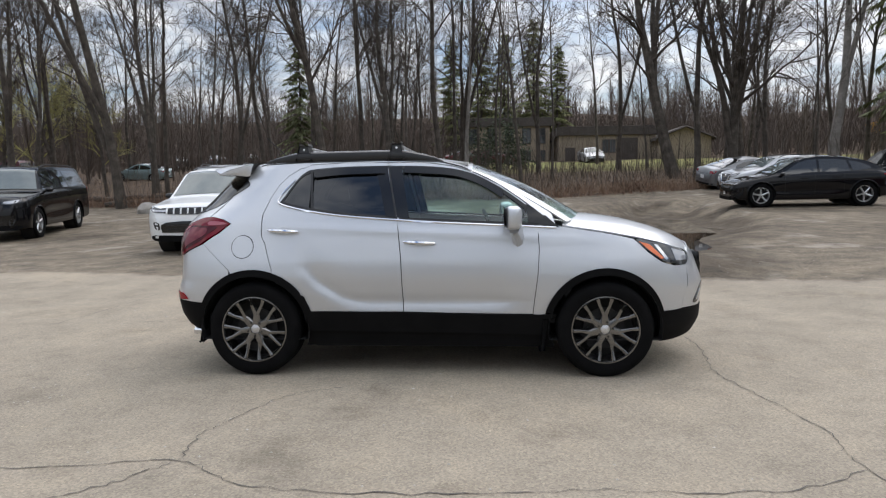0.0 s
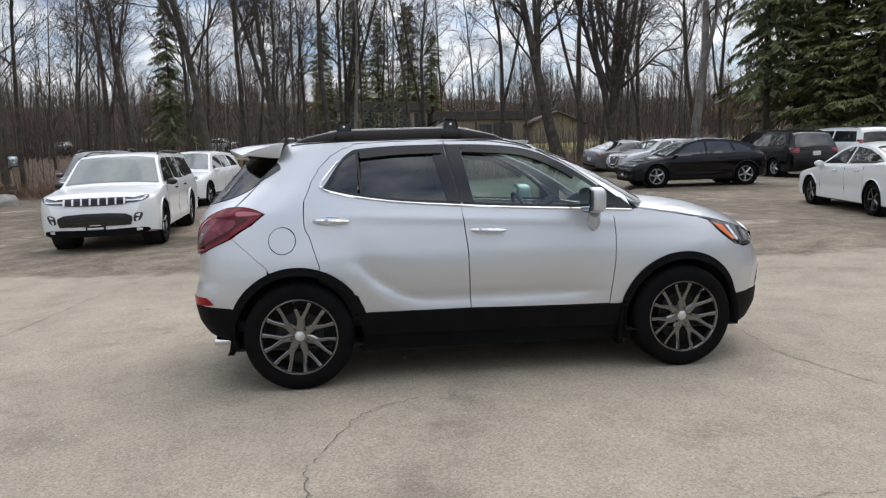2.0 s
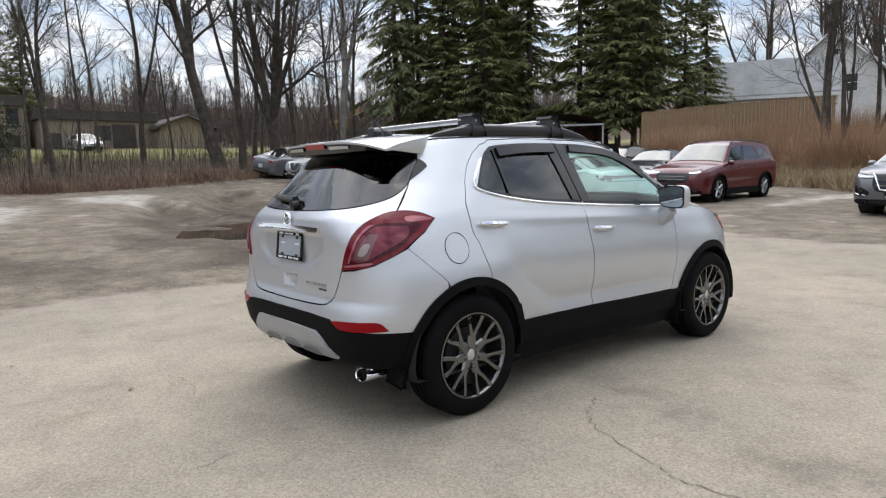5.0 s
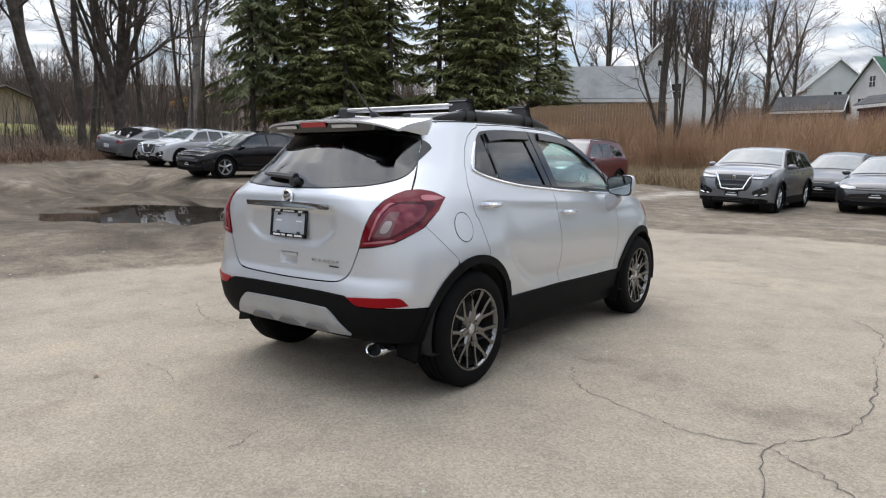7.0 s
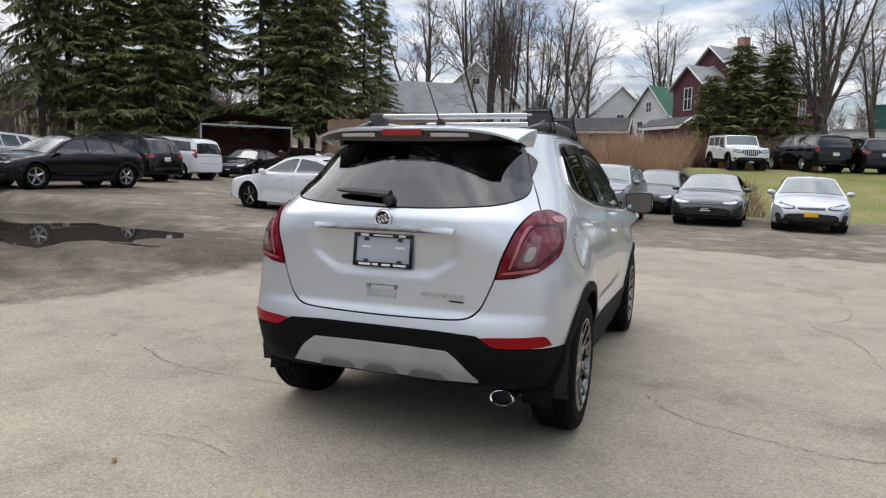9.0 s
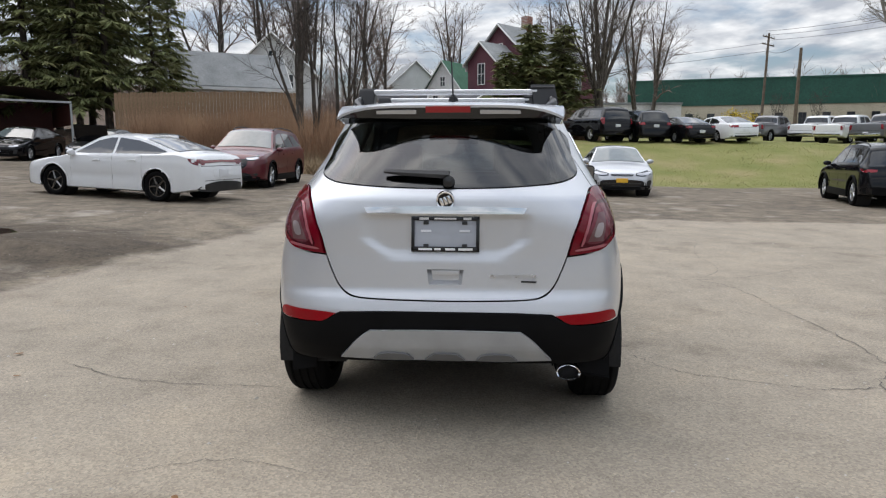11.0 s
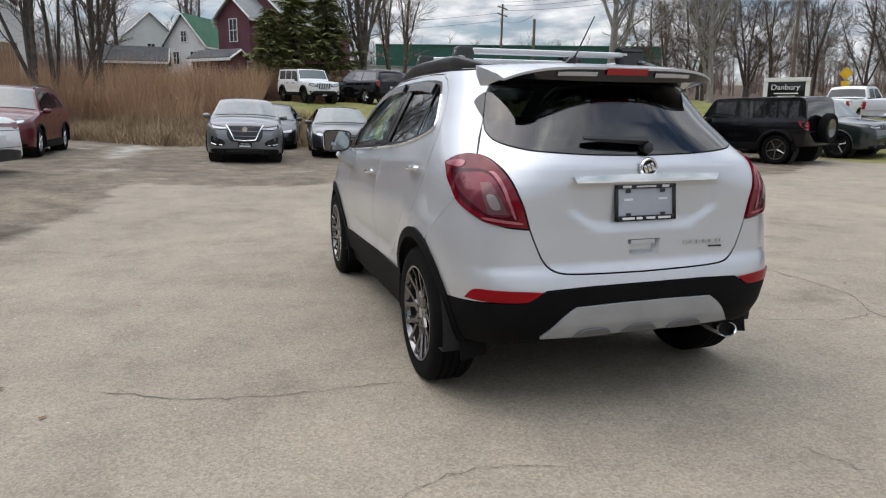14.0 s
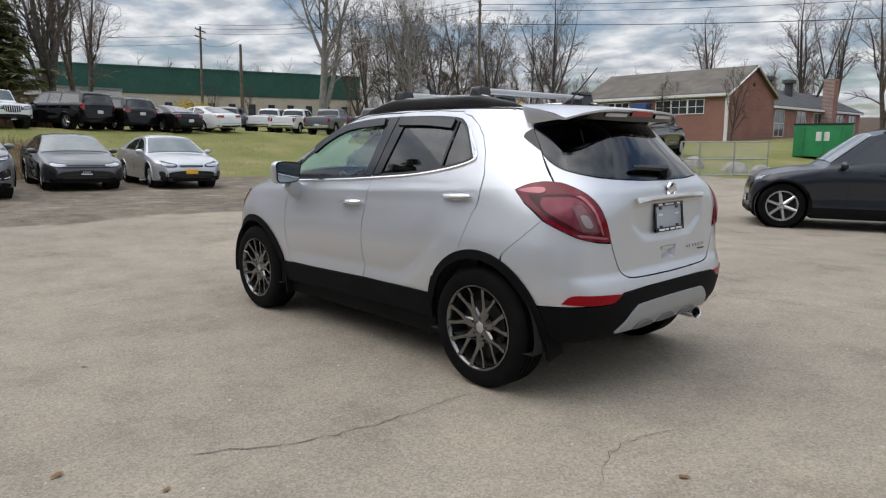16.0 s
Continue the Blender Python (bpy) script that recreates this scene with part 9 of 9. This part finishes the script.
def utility_pole(x, y, h, lean=0.0, arms=1):
    root = empty("utility_pole")
    root.matrix_world = Matrix.Translation((x, y, G(x, y))) @ pose(0, 0, 0, lean, lean, 0)
    bm = bmesh.new()
    add_tube(bm, [(0, 0, -0.5), (0, 0, h)], [0.19, 0.13], 10)
    part("pole", bm, M_POLE, root)
    for k in range(arms):
        z = h - 0.5 - 0.9 * k
        part("crossarm", box_bm(-0.06, 0.06, -1.2, 1.2, z - 0.06, z + 0.06, 0.01, pose(0, 0, 0, 0, 0, 35)), M_POLE, root)
        for q in (-1.1, -0.55, 0.55, 1.1):
            p = pose(0, 0, 0, 0, 0, 35) @ Vector((0, q, z + 0.06))
            bm = bmesh.new()
            add_tube(bm, [p, p + Vector((0, 0, 0.16))], [0.03, 0.045], 6)
            part("insulator", bm, M_GALV, root)
    bm = bmesh.new()
    add_tube(bm, [(0.2, 0, h - 2.6), (0.2, 0, h - 1.8)], 0.16, 8)
    part("transformer", bm, M_GALV, root)
    return tagged(root, "wooden utility pole with crossarms", "pole", "utility poles by the road")


utility_pole(83.2, -34.6, 12.6, 2.5, 2)
utility_pole(60.5, -28.8, 8.2, 1.5, 0)
utility_pole(46.7, -48.7, 13.4, 0, 2)
utility_pole(66.0, -70.0, 11.0, 0, 1)


def wire(a, b, sag, r=0.02):
    a, b = Vector(a), Vector(b)
    bm = bmesh.new()
    pts = []
    for k in range(17):
        t = k / 16
        p = a.lerp(b, t)
        p.z -= sag * 4 * t * (1 - t)
        pts.append(p)
    add_tube(bm, pts, r, 4)
    tagged(part("power_line", bm, M_SATIN), "black overhead power line", "cable", "overhead lines by the road")


pa, pb, pc, pd = (83.2, -34.6, 16.4), (60.5, -28.8, 11.6), (46.7, -48.7, 16.0), (-12.0, -62.0, 12.5)
for dz in (0.0, -0.5, -1.1):
    wire((pc[0], pc[1], pc[2] + dz), (pd[0], pd[1], pd[2] + dz), 0.9)
    wire((pa[0], pa[1], pa[2] + dz), (pc[0], pc[1], pc[2] + dz), 1.0)
wire((pc[0], pc[1], pc[2] - 2.4), (pd[0], pd[1], pd[2] - 2.6), 0.8, 0.03)
wire((83.2, -34.6, 15.0), (110, 20, 14.0), 1.0)
wire((83.2, -34.6, 14.0), (110, 20, 13.0), 1.0)
wire((60.5, -28.8, 11.4), (83.2, -34.6, 14.2), 0.6)

# chain-link gate at the south side
gate = empty("chain_link_gate")
gate.matrix_world = Matrix.Translation((6.85, -19.9, G(6.85, -19.9) + 0.05)) @ pose(0, 0, 0, 0, 0, 62)
for x in (-1.75, -0.35, 1.05, 1.75):
    bm = bmesh.new()
    add_tube(bm, [(x, 0, 0), (x, 0, 1.25)], 0.024, 8)
    part("post", bm, M_GALV, gate)
for z in (0.06, 0.62, 1.22):
    bm = bmesh.new()
    add_tube(bm, [(-1.75, 0, z), (1.75, 0, z)], 0.022, 8)
    part("rail", bm, M_GALV, gate)
bm = bmesh.new()
for k in range(60):
    x = -1.75 + 3.5 * k / 59
    for s in (-1, 1):
        e = max(-1.75, min(1.75, x + s * 0.55))
        add_tube(bm, [(x, 0, 0.07), (e, 0, 0.07 + abs(e - x) * 2.1)], 0.0025, 3, cap=False)
tagged(part("wire_mesh", bm, M_GALV, gate), kind="stuff")
tagged(gate, "galvanised chain-link gate at the lot's edge", "gate")

bin_ = empty("dumpster")
bin_.matrix_world = Matrix.Translation((8.6, -34.6, G(8.6, -34.6))) @ pose(0, 0, 0, 0, 0, 20)
bm = bmesh.new()
add_box(bm, -1.3, 1.3, -0.9, 0.9, 0.12, 1.7, 0.03)
part("container", bm, M_DUMP, bin_)
part("lid", box_bm(-1.33, 1.33, -0.93, 0.93, 1.7, 1.78, 0.02), M_SATIN, bin_)
for x in (-0.9, 0.0, 0.9):
    part("rib", box_bm(x - 0.05, x + 0.05, 0.9, 0.98, 0.2, 1.6, 0.01), M_DUMP, bin_)
part("notice", box_bm(-0.3, 0.3, 0.9, 0.905, 0.9, 1.35), M_WTRIM, bin_, smooth=False)
tagged(bin_, "bright green steel dumpster", "dumpster")


def boulder(x, y, w, h, seed, label):
    rng = random.Random(seed)
    bm = bmesh.new()
    bmesh.ops.create_icosphere(bm, subdivisions=4, radius=1.0)
    for v in bm.verts:
        n = 1 + 0.16 * noise.noise(v.co * 1.6 + Vector((seed, 0, 0))) + 0.06 * noise.noise(v.co * 5)
        v.co = Vector((v.co.x * w * n, v.co.y * w * 0.8 * n, max(-0.1, v.co.z * h * n)))
    ob = part("boulder", bm, M_STONE)
    ob.matrix_world = Matrix.Translation((x, y, G(x, y))) @ pose(0, 0, 0, 0, 0, seed * 40)
    tagged(ob, label, "boulder")


boulder(-13.2, 20.6, 0.55, 0.42, 3, "pale rounded boulder at the wood's edge")
boulder(9.4, -22.6, 0.45, 0.4, 4, "grey boulder on the school lawn")
boulder(7.8, -22.9, 0.5, 0.4, 5, "grey boulder on the school lawn")
boulder(6.6, -22.4, 0.45, 0.38, 6, "grey boulder on the school lawn")
boulder(5.0, -20.0, 0.28, 0.12, 7, "flat pale stone at the asphalt's edge")

# fallen logs at the edge of the wood
for x, y, L, r, turn in ((-15.4, 24.6, 3.4, 0.13, 20), (-13.6, 25.6, 2.6, 0.09, -25), (-17.8, 26.8, 4.0, 0.15, 8), (-9.6, 25.2, 2.4, 0.08, 40)):
    bm = bmesh.new()
    pts = []
    for k in range(7):
        q = -L / 2 + L * k / 6
        px, py = x + q * math.cos(radians(turn)), y + q * math.sin(radians(turn))
        pts.append((px, py, G(px, py) + r * 0.7 + 0.04 * math.sin(k * 1.9)))
    add_tube(bm, pts, [r * (1.0 - 0.07 * k) for k in range(7)], 9)
    tagged(part("log", bm, M_BARK), "fallen grey-brown log in the leaf litter", "log", "fallen logs in the wood")

# yellow diamond road sign
ys = empty("road_sign")
ys.matrix_world = Matrix.Translation((38.86, -46.35, G(38.86, -46.35))) @ pose(0, 0, 0, 0, 0, 132)
part("post", box_bm(-0.04, 0.04, -0.04, 0.04, 0, 3.2, 0.01), M_GALV, ys)
part("plate", box_bm(0.04, 0.06, -0.36, 0.36, -0.36, 0.36, 0.01, Matrix.Translation((0, 0, 2.75)) @ pose(0, 0, 0, 45, 0, 0)), M_YSIGN, ys, "yellow diamond plate")
part("lower_plate", box_bm(0.04, 0.06, -0.28, 0.28, 1.75, 2.15, 0.01), M_YSIGN, ys, "yellow square plate")
tagged(ys, "yellow diamond warning sign on a steel post", "sign")

# yellow digger on the far yard
dg = empty("digger")
dg.matrix_world = Matrix.Translation((50.0, 83.0, G(50.0, 83.0))) @ pose(0, 0, 0, 0, 0, 20)
M_DIG = grainy("machine_yellow", (0.50, 0.24, 0.015), (0.62, 0.32, 0.03), 1.0, 0.5, 0.1)
for sd in (-1, 1):
    part("track", box_bm(-1.9, 1.9, sd * 1.35 - 0.3, sd * 1.35 + 0.3, 0.0, 0.9, 0.3, segs=3), M_TYRE, dg)
part("house", box_bm(-2.0, 1.4, -1.3, 1.3, 1.05, 2.3, 0.15), M_DIG, dg, "yellow engine house")
part("cab", box_bm(0.1, 1.6, 0.2, 1.3, 1.1, 3.0, 0.12), M_DIG, dg)
part("cab_glass", box_bm(0.25, 1.63, 0.15, 1.33, 1.9, 2.8, 0.05), M_PANE, dg)
bm = bmesh.new()
add_tube(bm, [(1.2, -0.3, 1.9), (3.2, -0.3, 4.2), (5.4, -0.3, 3.6)], [0.34, 0.30, 0.22], 4)
part("boom", bm, M_DIG, dg)
bm = bmesh.new()
add_tube(bm, [(5.2, -0.3, 3.9), (5.9, -0.3, 1.5)], [0.24, 0.16], 4)
part("stick", bm, M_DIG, dg)
part("bucket", box_bm(5.3, 6.2, -0.9, 0.3, 0.6, 1.5, 0.2), M_SATIN, dg)
tagged(dg, "yellow tracked digger on the yard beyond the trees", "digger")

# carport of red-brown sheet metal
cp = empty("carport")
cp.matrix_world = Matrix.Translation((30.6, 25.6, G(30.6, 25.6))) @ pose(0, 0, 0, 0, 0, 42)
bm = bmesh.new()
rows = []
for k in range(13):
    a = math.pi * k / 12
    rows.append((math.cos(a) * 2.6, 2.0 + math.sin(a) * 0.75))
va = [bm.verts.new((-3.0, p, q)) for p, q in rows]
vb = [bm.verts.new((3.0, p, q)) for p, q in rows]
for i in range(12):
    bm.faces.new((va[i], va[i + 1], vb[i + 1], vb[i]))
part("roof", bm, M_BROWNROOF, cp)
for sd in (-1, 1):
    part("side_panel", box_bm(-3.0, 3.0, sd * 2.57, sd * 2.62, 0.9, 2.0), M_GARAGE, cp, smooth=False)
part("back_panel", box_bm(2.95, 3.0, -2.6, 2.6, 0.0, 2.3), M_GARAGE, cp, smooth=False)
part("front_beam", box_bm(-3.06, -2.98, -2.6, 2.6, 2.02, 2.12), M_GALV, cp, "pale metal front beam", smooth=False)
for y in (-2.55, 2.55):
    part("post", box_bm(-3.06, -2.98, y - 0.05, y + 0.05, 0, 2.0), M_GALV, cp, "pale metal post", smooth=False)
tagged(cp, "red-brown sheet metal carport behind the cars", "carport")

# board fence along the bank
fence = empty("board_fence")
tagged(fence, "weathered brown board fence behind the parked cars", "fence")
fa, fb2 = Vector((32.6, 20.6)), Vector((39.0, 12.0))
n = int((fb2 - fa).length / 0.20)
me = None
for k in range(n):
    q = fa.lerp(fb2, k / n)
    if me is None:
        bm = box_bm(-0.012, 0.012, -0.094, 0.094, 0.0, 2.3, 0.006, segs=1)
        first = part("board", bm, M_FENCE, fence, smooth=False)
        me = first.data
        ob = first
    else:
        ob = new("board", me)
        ob.parent = fence
    ob.matrix_local = Matrix.Translation((q.x, q.y, G(q.x, q.y) + 0.35 + 0.03 * math.sin(k * 1.7))) @ pose(0, 0, 0, 0, 0, math.degrees(math.atan2(fb2.y - fa.y, fb2.x - fa.x)) - 90)
for z in (0.7, 2.2):
    bm = bmesh.new()
    pts = []
    for k in range(13):
        q = fa.lerp(fb2, k / 12)
        pts.append((q.x + 0.05, q.y + 0.05, G(q.x, q.y) + z))
    add_tube(bm, pts, 0.045, 4)
    part("rail", bm, M_FENCE, fence, smooth=False)

# fallen leaves and chips on the asphalt
M_LEAF = grainy("fallen_leaf", (0.16, 0.075, 0.03), (0.28, 0.15, 0.06), 9, 0.9, 0.1)
M_CHIP = grainy("pale_chips", (0.30, 0.28, 0.24), (0.50, 0.47, 0.42), 9, 0.9, 0.1)
rngl = random.Random(77)
for x, y in ((-0.825, 2.889), (-1.25, 2.6), (-1.05, 3.15), (-2.6, 1.0), (0.6, 2.4), (-3.1, 2.2), (2.4, 3.2), (3.6, -1.6), (-0.4, -3.0), (-2.9, -1.6)):
    bm = bmesh.new()
    o = smooth_line([(0.05, 0), (0.02, 0.018), (-0.03, 0.02), (-0.045, 0), (-0.025, -0.022), (0.022, -0.016)], 3)
    vs = [bm.verts.new((a, b, 0.006 + 0.25 * abs(b) + 0.08 * abs(a))) for a, b in o]
    bm.faces.new(vs)
    ob = part("leaf", bm, M_LEAF, smooth=False)
    s = rngl.uniform(0.35, 0.7)
    ob.matrix_world = Matrix.Translation((x, y, G(x, y) + 0.004)) @ pose(0, 0, 0, 0, 0, rngl.uniform(0, 360)) @ Matrix.Scale(s, 4)
    tagged(ob, "curled brown leaf lying on the asphalt", "leaf", "fallen leaves")
verts, faces = [], []
for _ in range(2600):
    x, y = rngl.uniform(-7, 9), rngl.uniform(-6, 8)
    z = G(x, y)
    r = rngl.uniform(0.003, 0.010) * (1.8 if rngl.random() < 0.06 else 1)
    i = len(verts)
    a = rngl.uniform(0, math.tau)
    for k in range(4):
        verts.append((x + r * math.cos(a + k * 1.57) * rngl.uniform(0.6, 1.3), y + r * math.sin(a + k * 1.57) * rngl.uniform(0.6, 1.3), z + 0.001))
    verts.append((x, y, z + r * 0.7))
    faces += [(i + k, i + (k + 1) % 4, i + 4) for k in range(4)]
me = bpy.data.meshes.new("grit")
me.from_pydata(verts, [], faces)
me.materials.append(M_CHIP)
tagged(new("grit", me), "pale stone chips scattered on the asphalt", "grit", kind="stuff")
